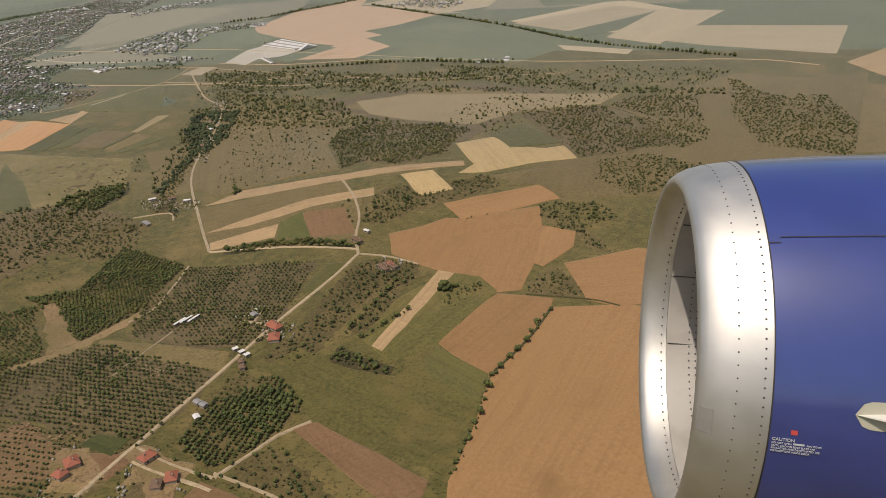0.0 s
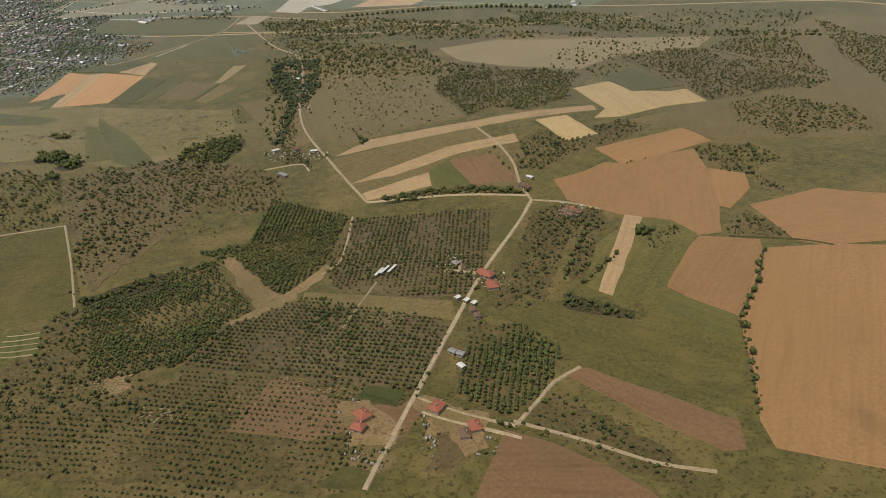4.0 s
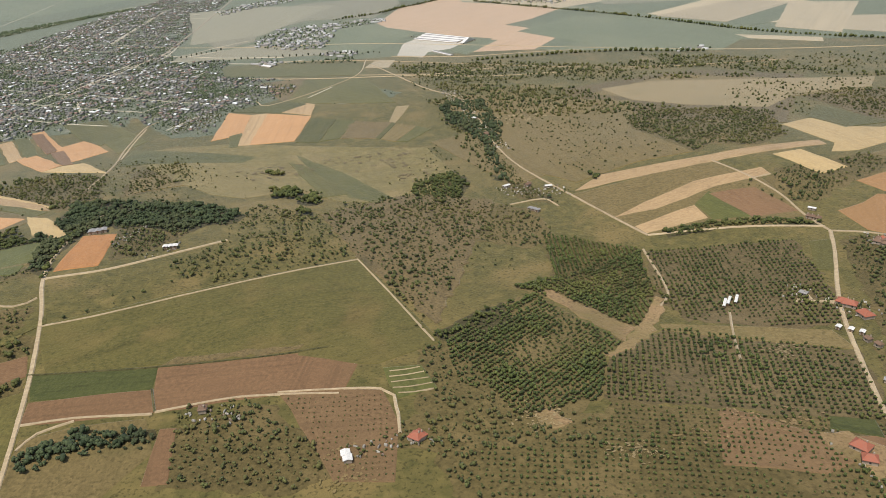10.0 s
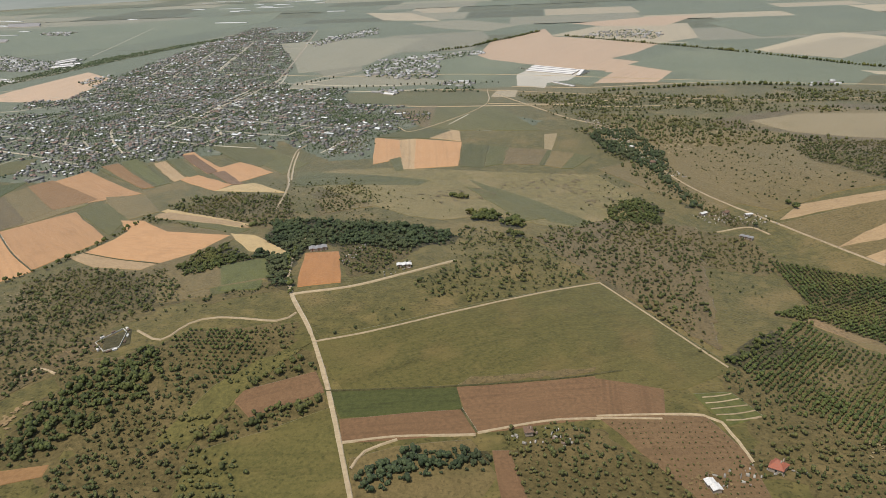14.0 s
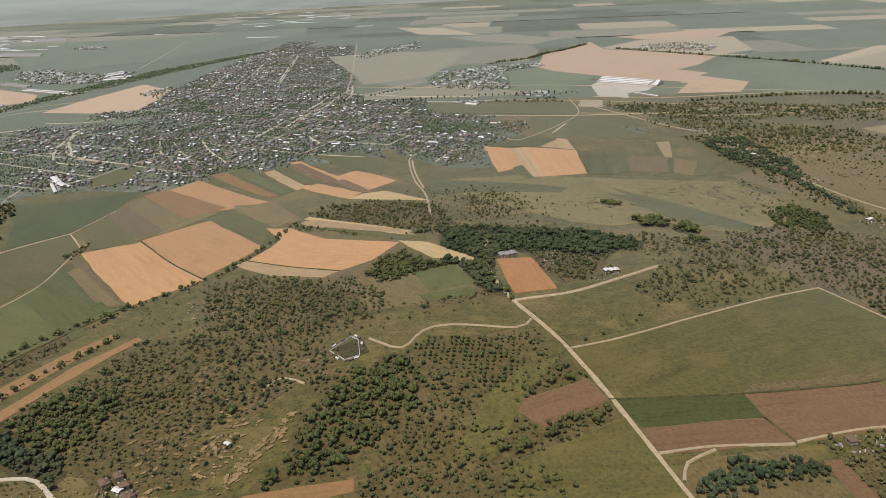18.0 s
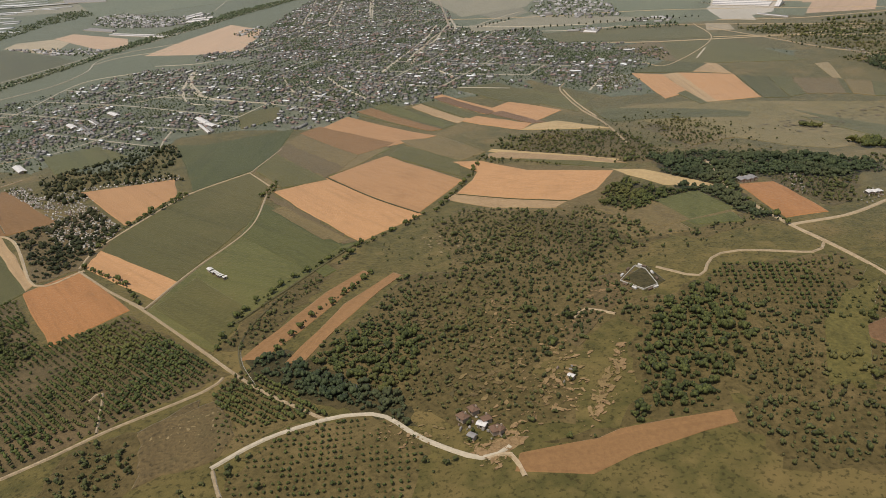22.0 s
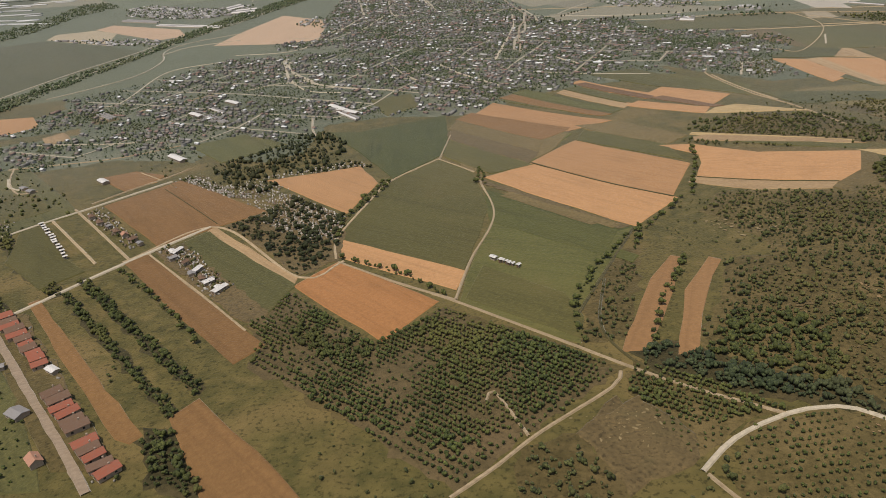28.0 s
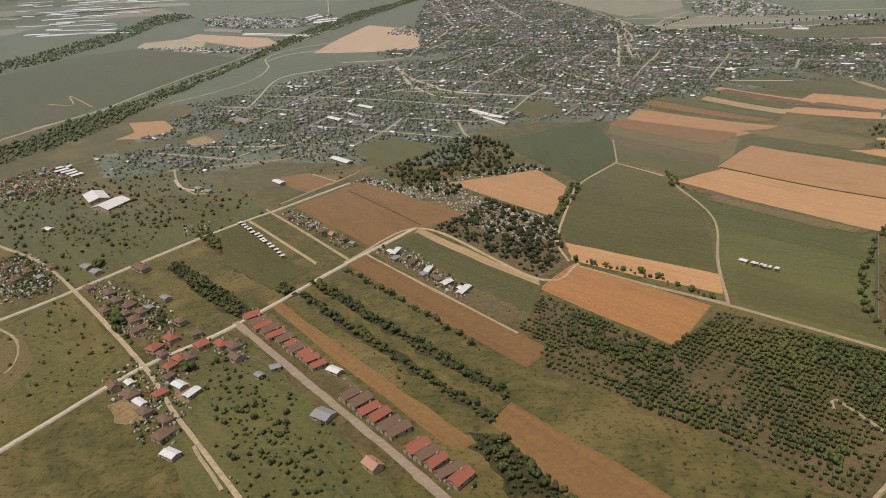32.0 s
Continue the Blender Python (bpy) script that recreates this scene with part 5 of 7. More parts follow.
orchard("orchard", [(-164, 493), (-62, 521), (-84, 465), (-127, 428), (-150, 482)])
orchard("orchard", [(-222, 432), (-153, 483), (-134, 415), (-175, 372), (-226, 387)])
orchard("plantation", [(-311, 400), (-265, 392), (-262, 365), (-269, 328), (-293, 335), (-300, 373)])
orchard("orchard", [(-908, 610), (-887, 641), (-853, 572), (-811, 594), (-754, 517), (-790, 503), (-836, 484), (-882, 529)])
orchard("orchard", [(-748, 520), (-721, 488), (-712, 472), (-748, 473), (-761, 501)])
orchard("orchard_open", [(-906, 603), (-886, 643), (-854, 568), (-844, 569), (-815, 595), (-758, 515), (-817, 483), (-840, 467), (-856, 489), (-881, 538), (-907, 568)])
orchard("orchard", [(-188, 465), (-154, 482), (-129, 415), (-156, 384), (-180, 369), (-199, 414)])
orchard("orchard", [(-115, 574), (-63, 527), (-80, 465), (-110, 425), (-127, 444), (-136, 486)])
orchard("orchard", [(-35, 299), (-19, 341), (-10, 361), (19, 330), (19, 309), (5, 290), (-16, 278)])
wood("wood", [(40, 359), (46, 370), (73, 342), (71, 334)])
orchard("orchard", [(-27, 310), (-15, 356), (14, 348), (26, 320), (10, 299), (-18, 292)])
wood("wood", [(-230, 440), (-179, 472), (-176, 442), (-213, 424)])
wood("wood", [(-953, 528), (-940, 534), (-923, 489), (-936, 493)])
wood("wood", [(-949, 536), (-935, 532), (-926, 497), (-945, 500)])
wood("park", [(-923, 750), (-898, 768), (-875, 793), (-846, 741), (-852, 694), (-859, 675), (-881, 661), (-899, 707)])
wood("parkthin", [(-935, 837), (-915, 877), (-827, 862), (-812, 836), (-890, 815), (-892, 799)])
wood("parkthin", [(-939, 877), (-893, 937), (-846, 963), (-817, 928), (-837, 864), (-890, 861), (-916, 828)])
orchard("orchard_sparse", [(-163, 354), (-50, 304), (-79, 245), (-198, 267), (-184, 316)])
orchard("orchard_sparse", [(-728, 467), (-688, 466), (-673, 441), (-688, 408), (-769, 417)])
orchard("orchard_sparse", [(-755, 499), (-714, 477), (-756, 457), (-758, 483)])
orchard("orchard_sparse", [(-157, 357), (-90, 310), (-47, 311), (-64, 285), (-92, 277), (-104, 249), (-233, 297), (-233, 338), (-175, 324)])
wood("grove", [(-1049, 599), (-1037, 613), (-1029, 592), (-1014, 567), (-1006, 542), (-1000, 518), (-1014, 520), (-1035, 551), (-1047, 577)])
wood("scrub", [(-280, 366), (-215, 369), (-166, 345), (-174, 277), (-243, 298), (-249, 338)])
wood("scrub", [(173, 419), (196, 439), (202, 390), (165, 405)])
wood("scrub", [(152, 504), (170, 506), (160, 476)])
wood("scrub", [(213, 532), (231, 516), (238, 444), (228, 450)])
wood("scrub", [(33, 385), (99, 456), (86, 473), (58, 468), (20, 390)])
wood("scrub", [(66, 482), (105, 465), (95, 441), (72, 455)])
wood("scrub", [(61, 478), (87, 465), (28, 360), (3, 368)])
wood("orchardlet", [(-11, 337), (13, 319), (-12, 267), (-49, 288)])
wood("scrub", [(-762, 543), (-736, 594), (-703, 626), (-694, 623), (-744, 536)])
wood("belt", [(-1080, 733), (-1074, 739), (-1038, 678), (-1029, 664), (-1038, 660), (-1052, 680)])
wood("belt", [(-1067, 776), (-1062, 781), (-1029, 722), (-1007, 679), (-1013, 676), (-1038, 714)])
wood("orchardlet", [(-1052, 623), (-1037, 629), (-1013, 587), (-990, 538), (-982, 510), (-1033, 520), (-1046, 569)])
wood("scrub", [(-101, 830), (-80, 834), (-92, 683), (-82, 626), (-109, 647)])
wood("scrub", [(-237, 434), (-197, 426), (-170, 361), (-193, 338), (-233, 342), (-251, 365)])
wood("scrub", [(-1196, 796), (-1174, 799), (-1145, 757), (-1139, 722), (-1163, 726)])
wood("orchardlet", [(-3, 292), (15, 292), (45, 235), (42, 218), (17, 239), (-15, 271)])
wood("scrub", [(1, 287), (14, 288), (45, 235), (43, 215), (23, 231), (-8, 269)])
wood("scatter", [(-882, 529), (-836, 484), (-806, 488), (-847, 457), (-890, 454)])
wood("scatter", [(-1242, 972), (-1103, 937), (-1020, 822), (-1099, 769), (-1202, 838)])
wood("scatter", [(-1242, 972), (-1164, 936), (-1075, 802), (-1132, 734), (-1162, 772), (-1202, 838)])
wood("scatter", [(-1149, 721), (-1128, 715), (-1083, 628), (-1106, 604), (-1128, 620)])
wood("sparse", [(-1198, 825), (-1161, 767), (-1130, 725), (-1047, 781), (-1020, 800), (-1090, 949), (-1193, 950), (-1227, 922)])
wood("sparse", [(-1158, 689), (-1129, 716), (-1084, 631), (-1117, 595), (-1127, 584)])
wood("sparse", [(-1022, 657), (-999, 677), (-947, 546), (-959, 542)])
wood("sparse", [(-927, 684), (-903, 620), (-906, 570), (-881, 538), (-856, 489), (-878, 481), (-914, 573)])
wood("sparse", [(-72, 304), (-36, 295), (-25, 268), (-43, 237), (-74, 244)])
wood("sparse", [(-999, 901), (-961, 938), (-917, 902), (-955, 839)])
wood("grove", [(266, 814), (321, 812), (362, 796), (361, 749), (367, 713), (386, 684), (413, 646), (380, 627), (343, 641), (316, 633), (278, 633), (277, 646), (274, 673), (271, 705), (269, 762)])
wood("mixed", [(66, 821), (104, 824), (179, 785), (202, 750), (175, 712), (161, 674), (115, 654), (82, 676), (62, 664), (51, 768)])
wood("mixed", [(-94, 1057), (22, 998), (77, 944), (84, 873), (141, 817), (66, 828), (-39, 876), (-58, 913)])
wood("grove", [(54, 1030), (143, 1016), (236, 947), (294, 920), (274, 902), (136, 960), (66, 993)])
wood("mixed", [(-121, 1191), (28, 1154), (135, 1072), (250, 1041), (274, 981), (128, 1013), (-36, 1036), (-94, 1057)])
wood("scrub", [(291, 624), (340, 625), (374, 586), (376, 562), (357, 520), (320, 534), (287, 534), (272, 578)])
wood("scatter", [(210, 866), (290, 905), (396, 844), (364, 800), (266, 814), (269, 762), (219, 727), (179, 785)])
wood("scatter", [(40, 811), (53, 662), (12, 674), (-52, 669), (-60, 720), (-54, 809), (-8, 839)])
wood("scrub", [(361, 749), (435, 708), (416, 651), (386, 684), (367, 713)])
wood("grove", [(367, 794), (411, 831), (474, 803), (435, 708), (392, 733)])
wood("scatter", [(322, 1014), (465, 987), (580, 912), (502, 843), (331, 919)])
wood("scrub", [(549, 872), (549, 776), (602, 753), (565, 644), (498, 556), (444, 611), (467, 707)])
wood("grove", [(221, 1104), (327, 1032), (407, 870), (510, 830), (549, 776), (434, 821), (301, 917), (228, 1020)])
wood("scrub", [(212, 540), (231, 513), (225, 487), (215, 495), (207, 515)])
wood("clump", [(184, 501), (197, 505), (193, 470), (185, 468)])
wood("scrub", [(146, 528), (179, 532), (179, 525), (147, 516)])
wood("scrub", [(54, 586), (68, 586), (62, 525), (55, 528)])
wood("clump", [(-308, 757), (-299, 765), (-292, 752), (-298, 742)])
wood("clump", [(-309, 700), (-287, 706), (-280, 691), (-287, 678), (-306, 680)])
wood("clump", [(-287, 674), (-268, 679), (-265, 665), (-277, 655), (-286, 662)])
wood("clump", [(-289, 649), (-281, 651), (-279, 634), (-287, 632)])
wood("river", [(-463, 715), (-431, 710), (-391, 690), (-356, 674), (-336, 656), (-325, 640), (-340, 621), (-357, 625), (-362, 613), (-381, 617), (-401, 634), (-417, 638), (-430, 643), (-439, 627), (-448, 600), (-450, 561), (-461, 569), (-470, 609), (-476, 635), (-470, 674), (-464, 686)])
wood("mixed", [(-549, 782), (-528, 811), (-506, 838), (-447, 788), (-448, 750), (-440, 706), (-472, 704), (-512, 746)])
wood("wood", [(-529, 639), (-508, 672), (-496, 673), (-483, 645), (-466, 619), (-487, 622), (-502, 612), (-521, 616)])
wood("mixed", [(-417, 638), (-401, 634), (-381, 617), (-362, 613), (-380, 595), (-395, 574), (-411, 573), (-418, 602)])
wood("bush", [(-340, 621), (-321, 669), (-289, 648), (-268, 626), (-264, 578), (-258, 549), (-314, 528), (-350, 522), (-369, 535), (-375, 557), (-341, 587)])
wood("bush", [(-271, 633), (-241, 666), (-194, 676), (-158, 657), (-141, 626), (-203, 494), (-234, 468), (-241, 490), (-243, 530), (-255, 547), (-264, 578)])
wood("wood", [(-182, 714), (-142, 732), (-137, 697), (-168, 631), (-201, 608), (-202, 648)])
wood("scatter", [(-209, 564), (-169, 573), (-230, 434), (-239, 455)])
wood("scatter", [(-435, 477), (-439, 489), (-413, 492), (-378, 515), (-321, 529), (-377, 529), (-412, 521), (-439, 506)])
wood("sparse", [(-427, 700), (-386, 796), (-344, 810), (-317, 764), (-320, 676), (-373, 685)])
wood("scrub", [(-426, 800), (-385, 819), (-367, 772), (-389, 736), (-427, 717)])
wood("scatter", [(-137, 845), (-134, 765), (-126, 735), (-143, 707), (-175, 721), (-216, 695), (-238, 682), (-162, 773)])
wood("grove", [(-204, 652), (-166, 687), (-144, 653), (-129, 641), (-106, 619), (-106, 569), (-131, 551), (-159, 567), (-181, 581), (-194, 606)])
wood("scatter", [(-241, 666), (-206, 659), (-187, 593), (-159, 563), (-148, 544), (-140, 515), (-188, 524), (-223, 529), (-238, 540), (-248, 601)])
wood("river", [(-165, 711), (-138, 713), (-141, 691), (-166, 689)])
wood("scrub", [(-111, 899), (-74, 860), (-97, 770), (-101, 702), (-118, 702), (-125, 730), (-119, 820)])
wood("grove", [(-118, 986), (-34, 975), (46, 974), (24, 929), (-50, 916), (-73, 893), (-101, 916)])
wood("mixed", [(-119, 925), (-96, 913), (-72, 868), (-86, 826), (-114, 848)])
wood("scatter", [(-41, 950), (66, 889), (117, 810), (89, 757), (3, 789), (-62, 850)])
wood("scatter", [(-120, 1236), (4, 1130), (73, 1028), (-40, 1007), (-116, 1026)])
wood("clump", [(-37, 672), (-20, 665), (-18, 647), (-37, 650)])
wood("river", [(-88, 655), (-82, 637), (-88, 629), (-91, 645)])
wood("mixed", [(-609, 682), (-587, 671), (-550, 641), (-533, 643), (-528, 591), (-530, 560), (-551, 547), (-568, 539), (-582, 538), (-594, 536), (-611, 574), (-630, 599), (-635, 659)])
wood("mixed", [(-715, 530), (-686, 555), (-665, 579), (-642, 579), (-630, 599), (-611, 574), (-594, 536), (-582, 538), (-549, 538), (-556, 509), (-585, 493), (-597, 483), (-613, 479), (-625, 474), (-657, 503), (-669, 482), (-689, 488), (-717, 508)])
wood("thicket", [(-685, 527), (-661, 537), (-626, 530), (-583, 509), (-588, 494), (-613, 480), (-625, 475), (-655, 505), (-679, 504)])
wood("river", [(-738, 514), (-725, 517), (-689, 488), (-678, 476), (-678, 454), (-698, 471), (-722, 489)])
wood("scrub", [(-680, 477), (-657, 493), (-623, 469), (-603, 467), (-618, 436), (-659, 447)])
wood("thicket", [(-576, 476), (-542, 505), (-525, 515), (-515, 495), (-517, 466), (-539, 448), (-552, 436), (-558, 427), (-600, 428), (-585, 445), (-578, 459)])
wood("mixed", [(-525, 515), (-499, 485), (-491, 460), (-502, 441), (-525, 429), (-552, 432), (-539, 448), (-517, 466), (-515, 495)])
orchard("garden_rows", [(-506, 524), (-458, 507), (-465, 482), (-489, 464), (-499, 485), (-522, 512)])
wood("scrub", [(-445, 488), (-432, 469), (-449, 463), (-468, 459), (-474, 456), (-454, 480)])
wood("scrub", [(-488, 435), (-447, 441), (-451, 432), (-489, 427)])
wood("bush", [(-495, 421), (-484, 415), (-472, 403), (-469, 393), (-482, 402)])
wood("scrub", [(-559, 426), (-539, 428), (-501, 419), (-502, 409), (-529, 402), (-558, 410)])
wood("scatter", [(-535, 633), (-507, 576), (-460, 577), (-467, 552), (-516, 538), (-548, 545), (-530, 560)])
wood("scrub", [(-512, 573), (-456, 578), (-457, 562), (-500, 556)])
wood("thicket", [(-600, 428), (-559, 425), (-559, 418), (-614, 424), (-629, 428)])
wood("mixed", [(-586, 553), (-554, 569), (-514, 567), (-523, 612), (-557, 643), (-591, 650), (-602, 614)])
wood("scrub", [(-529, 502), (-485, 519), (-448, 516), (-447, 480), (-465, 460), (-495, 462)])
wood("mixed", [(-510, 446), (-485, 444), (-449, 451), (-440, 444), (-440, 436), (-464, 424), (-488, 419)])
wood("scrub", [(-575, 514), (-538, 506), (-508, 447), (-496, 417), (-515, 396), (-541, 410)])
wood("river", [(-426, 386), (-406, 398), (-381, 394), (-367, 385), (-374, 377), (-397, 379), (-421, 374), (-426, 375)])
wood("bush", [(-369, 404), (-353, 404), (-326, 407), (-317, 396), (-317, 367), (-309, 346), (-362, 359), (-360, 389)])
wood("scrub", [(-364, 349), (-363, 387), (-334, 395), (-315, 395), (-312, 379), (-287, 359), (-288, 337), (-311, 333)])
wood("mixed", [(-703, 515), (-663, 592), (-631, 584), (-573, 558), (-625, 466), (-653, 457), (-675, 464), (-685, 480), (-703, 496)])
wood("scatter", [(-647, 679), (-602, 675), (-550, 639), (-515, 650), (-556, 556), (-631, 584), (-671, 612), (-672, 639)])
wood("mixed", [(-758, 506), (-739, 504), (-716, 479), (-713, 472), (-746, 470), (-755, 492)])
wood("bush", [(-757, 451), (-712, 466), (-690, 463), (-682, 447), (-660, 425), (-695, 410), (-777, 434)])
wood("mixed", [(-813, 481), (-788, 482), (-786, 449), (-792, 439), (-823, 448)])
wood("river", [(-746, 530), (-730, 529), (-711, 514), (-706, 497), (-725, 495), (-741, 505)])
wood("mixed", [(-546, 841), (-496, 833), (-466, 799), (-454, 741), (-482, 706), (-528, 748), (-563, 804)])
wood("bush", [(-578, 802), (-490, 707), (-492, 699), (-583, 784)])
wood("scatter", [(-468, 848), (-385, 842), (-341, 752), (-405, 639), (-450, 712), (-458, 772)])
hedge("hedge", [(174, 381), (151, 350), (124, 321), (111, 292), (90, 250)])
hedge("hedge", [(-31, 542), (3, 535), (35, 522), (65, 505)])
hedge("hedge", [(90, 404), (59, 378)])
hedge("hedge", [(86, 443), (50, 387)])
hedge("hedge", [(-267, 689), (-305, 707)])
hedge("hedge", [(-449, 556), (-450, 606), (-443, 642)])
hedge("hedge", [(-806, 797), (-822, 771), (-843, 743)])
hedge("hedge", [(-737, 793), (-744, 767)])
hedge("hedge", [(-627, 686), (-592, 742), (-577, 775)])
hedge("hedge", [(-635, 684), (-679, 649), (-697, 625)])
hedge("hedge", [(-703, 571), (-677, 604)])
hedge("hedge", [(-738, 525), (-706, 572), (-679, 601)])
hedge("hedge", [(-812, 798), (-844, 740), (-854, 709)])
hedge("hedge", [(-856, 676), (-830, 647), (-811, 610)])
hedge("hedge", [(-737, 801), (-749, 771)])
hedge("hedge", [(-680, 653), (-702, 634), (-739, 595), (-757, 564), (-762, 543)])
hedge("hedge", [(-980, 699), (-952, 646), (-930, 596)])
hedge("poplars", [(-410, 1320), (-376, 1352), (-217, 1332), (-119, 1300)])
hedge("farline", [(188, 1848), (378, 1441), (474, 1177), (617, 982)])
hedge("farline", [(-2, 1174), (176, 1147), (312, 1077)])
hedge("hedge", [(-1104, 706), (-1104, 684), (-1087, 650)])
wood("belt_far", [(-1263, 1144), (-1245, 1199), (-1179, 1294), (-1130, 1394), (-1069, 1500), (-1013, 1675), (-939, 1843), (-834, 2037), (-693, 2217), (-606, 2308), (-617, 2247), (-708, 2123), (-819, 1938), (-899, 1781), (-984, 1638), (-1020, 1562), (-1066, 1452), (-1122, 1329), (-1165, 1213), (-1195, 1132), (-1226, 1086), (-1241, 1069), (-1292, 1000), (-1322, 1078), (-1263, 1144)])
wood("band_far", [(-1459, 1804), (-1420, 1871), (-1394, 1975), (-1355, 2049), (-1319, 2247), (-1293, 2429), (-1181, 2433), (-1065, 2405), (-1063, 2326), (-1169, 2293), (-1263, 2118), (-1304, 1896), (-1352, 1793), (-1385, 1703), (-1419, 1670), (-1495, 1520), (-1550, 1662)])
wood("band_far", [(-325, 1286), (-201, 1298), (-158, 1285), (-173, 1162), (-235, 1180), (-328, 1223)])
wood("mixed", [(-553, 421), (-542, 428), (-514, 424), (-485, 419), (-474, 406), (-472, 379), (-476, 371), (-553, 390)])
hedge("farline", [(-147, 1735), (-41, 1785), (9, 1840), (75, 1890), (169, 1981)])
hedge("poplars", [(-486, 1381), (-442, 1384)])
hedge("poplars", [(-429, 1421), (-393, 1448), (-364, 1468)])
hedge("poplars", [(-572, 1422), (-461, 1444)])
# ---- houses ----
def box(bm, x0, x1, y0, y1, z0, z1):
    m = Matrix.Translation(((x0 + x1) / 2, (y0 + y1) / 2, (z0 + z1) / 2)) @ Matrix.Diagonal((x1 - x0, y1 - y0, z1 - z0, 1))
    bmesh.ops.create_cube(bm, size=1, matrix=m)


def gable(bm, l, w, z, h, hip=False, over=0.4, thick=0.16):
    """Roof slopes with thickness, their ridge along x, shortened for a hipped roof."""
    ends = []
    for x in (-l / 2 - over, l / 2 + over):
        drop = over * h / (w / 2)
        ring = [(-w / 2 - over, z - drop), (0, z + h), (w / 2 + over, z - drop), (w / 2 + over, z - drop + thick), (0, z + h + thick * 1.3), (-w / 2 - over, z - drop + thick)]
        inset = (w * 0.42 if x < 0 else -w * 0.42) if hip else 0.0
        ends.append([bm.verts.new((x + (inset if i in (1, 4) else 0.0), y, q)) for i, (y, q) in enumerate(ring)])
    a, b = ends
    for i in range(6):
        bm.faces.new((a[i], a[(i + 1) % 6], b[(i + 1) % 6], b[i]))
    for e in ends:
        for f in ((5, 4, 3), (0, 1, 2), (0, 2, 3, 5)) if hip else ((0, 1, 4, 5), (1, 2, 3, 4)):
            bm.faces.new([e[i] for i in f])
    bmesh.ops.recalc_face_normals(bm, faces=bm.faces)


HOUSE_WORDS = {"red": "house with a red tiled gable roof", "brown": "house with a dark brown tiled roof", "orange": "house with a faded orange tiled roof",
               "grey": "small shed-like house with a grey sheet roof", "white": "low building with a pale sheet roof"}
HOUSES = {}


def house(roof, l, w):
    """A house of the given length and width, with its walls, roof, openings and chimney."""
    wall_h = 2.3 if roof in ("red", "brown", "orange") else 1.9
    rise = w * (0.30 if roof in ("red", "brown", "orange") else 0.13)
    holder = tagged(new("house" if roof != "white" else "farm_building"), HOUSE_WORDS[roof], "house" if roof != "white" else "building", "village houses")
    bm = bmesh.new()
    box(bm, -l / 2, l / 2, -w / 2, w / 2, 0, wall_h)
    hip = roof in ("red", "brown") and l < 1.45 * w
    for x in () if hip else (-l / 2, l / 2):
        s = 0.1 if x < 0 else -0.1
        tri = [bm.verts.new(c) for c in ((x, -w / 2, wall_h), (x, w / 2, wall_h), (x, 0, wall_h + rise - 0.05), (x + s, -w / 2, wall_h), (x + s, w / 2, wall_h), (x + s, 0, wall_h + rise - 0.05))]
        for f in ((0, 1, 2), (3, 5, 4), (0, 3, 4, 1), (1, 4, 5, 2), (2, 5, 3, 0)):
            bm.faces.new([tri[i] for i in f])
    bmesh.ops.recalc_face_normals(bm, faces=bm.faces)
    wall = part("wall", bm, WALL, holder, "plastered wall")
    bm = bmesh.new()
    gable(bm, l, w, wall_h, rise, hip)
    part("roof", bm, ROOF[roof], holder)
    for side in (-1, 1):
        for i in range(max(1, int(l // 3.5))):
            bm = bmesh.new()
            x = -l / 2 + (i + 0.5) * l / max(1, int(l // 3.5))
            box(bm, x - 0.4, x + 0.4, side * w / 2 - 0.03, side * w / 2 + 0.03, 0.7, 1.6)
            part("window", bm, GLASS, holder, "dark glass window")
    bm = bmesh.new()
    box(bm, -l / 2 - 0.04, -l / 2 + 0.04, -0.45, 0.45, 0, 1.8)
    part("door", bm, DOOR, holder, "brown wooden door")
    if roof in ("red", "brown", "orange"):
        bm = bmesh.new()
        box(bm, l * 0.2 - 0.3, l * 0.2 + 0.3, 0.5, 1.1, wall_h + rise * 0.5, wall_h + rise + 0.7)
        part("chimney", bm, WALL, holder, "plastered chimney")
    return holder


def house_row(roof, a, b, count, l, w, turn):
    """Houses from a to b, each with its ridge across that line, turned by a few degrees."""
    line = math.degrees(math.atan2(b[1] - a[1], b[0] - a[0]))
    for i in range(count):
        k = (i + 0.5) / count
        side = 90 if count > 2 else 0
        kind = roof
        if count >= 4 and roof == "red" and rng.random() < 0.55:
            kind = "brown"
        m = pose(a[0] + (b[0] - a[0]) * k + rng.normal() * 0.4, a[1] + (b[1] - a[1]) * k + rng.normal() * 0.4, 0.3, 0, 0, line + side + rng.normal() * 4)
        key = (kind, l, w)
        if key in HOUSES:
            ob = copy_thing(HOUSES[key], m)
        else:
            ob = HOUSES[key] = house(kind, l, w)
            ob.matrix_basis = m
        if count > 4:
            k = 0.8 + 0.4 * rng.random()
            ob.scale = (k, 0.85 + 0.35 * rng.random(), 0.9 + 0.2 * rng.random())


street_done = set()


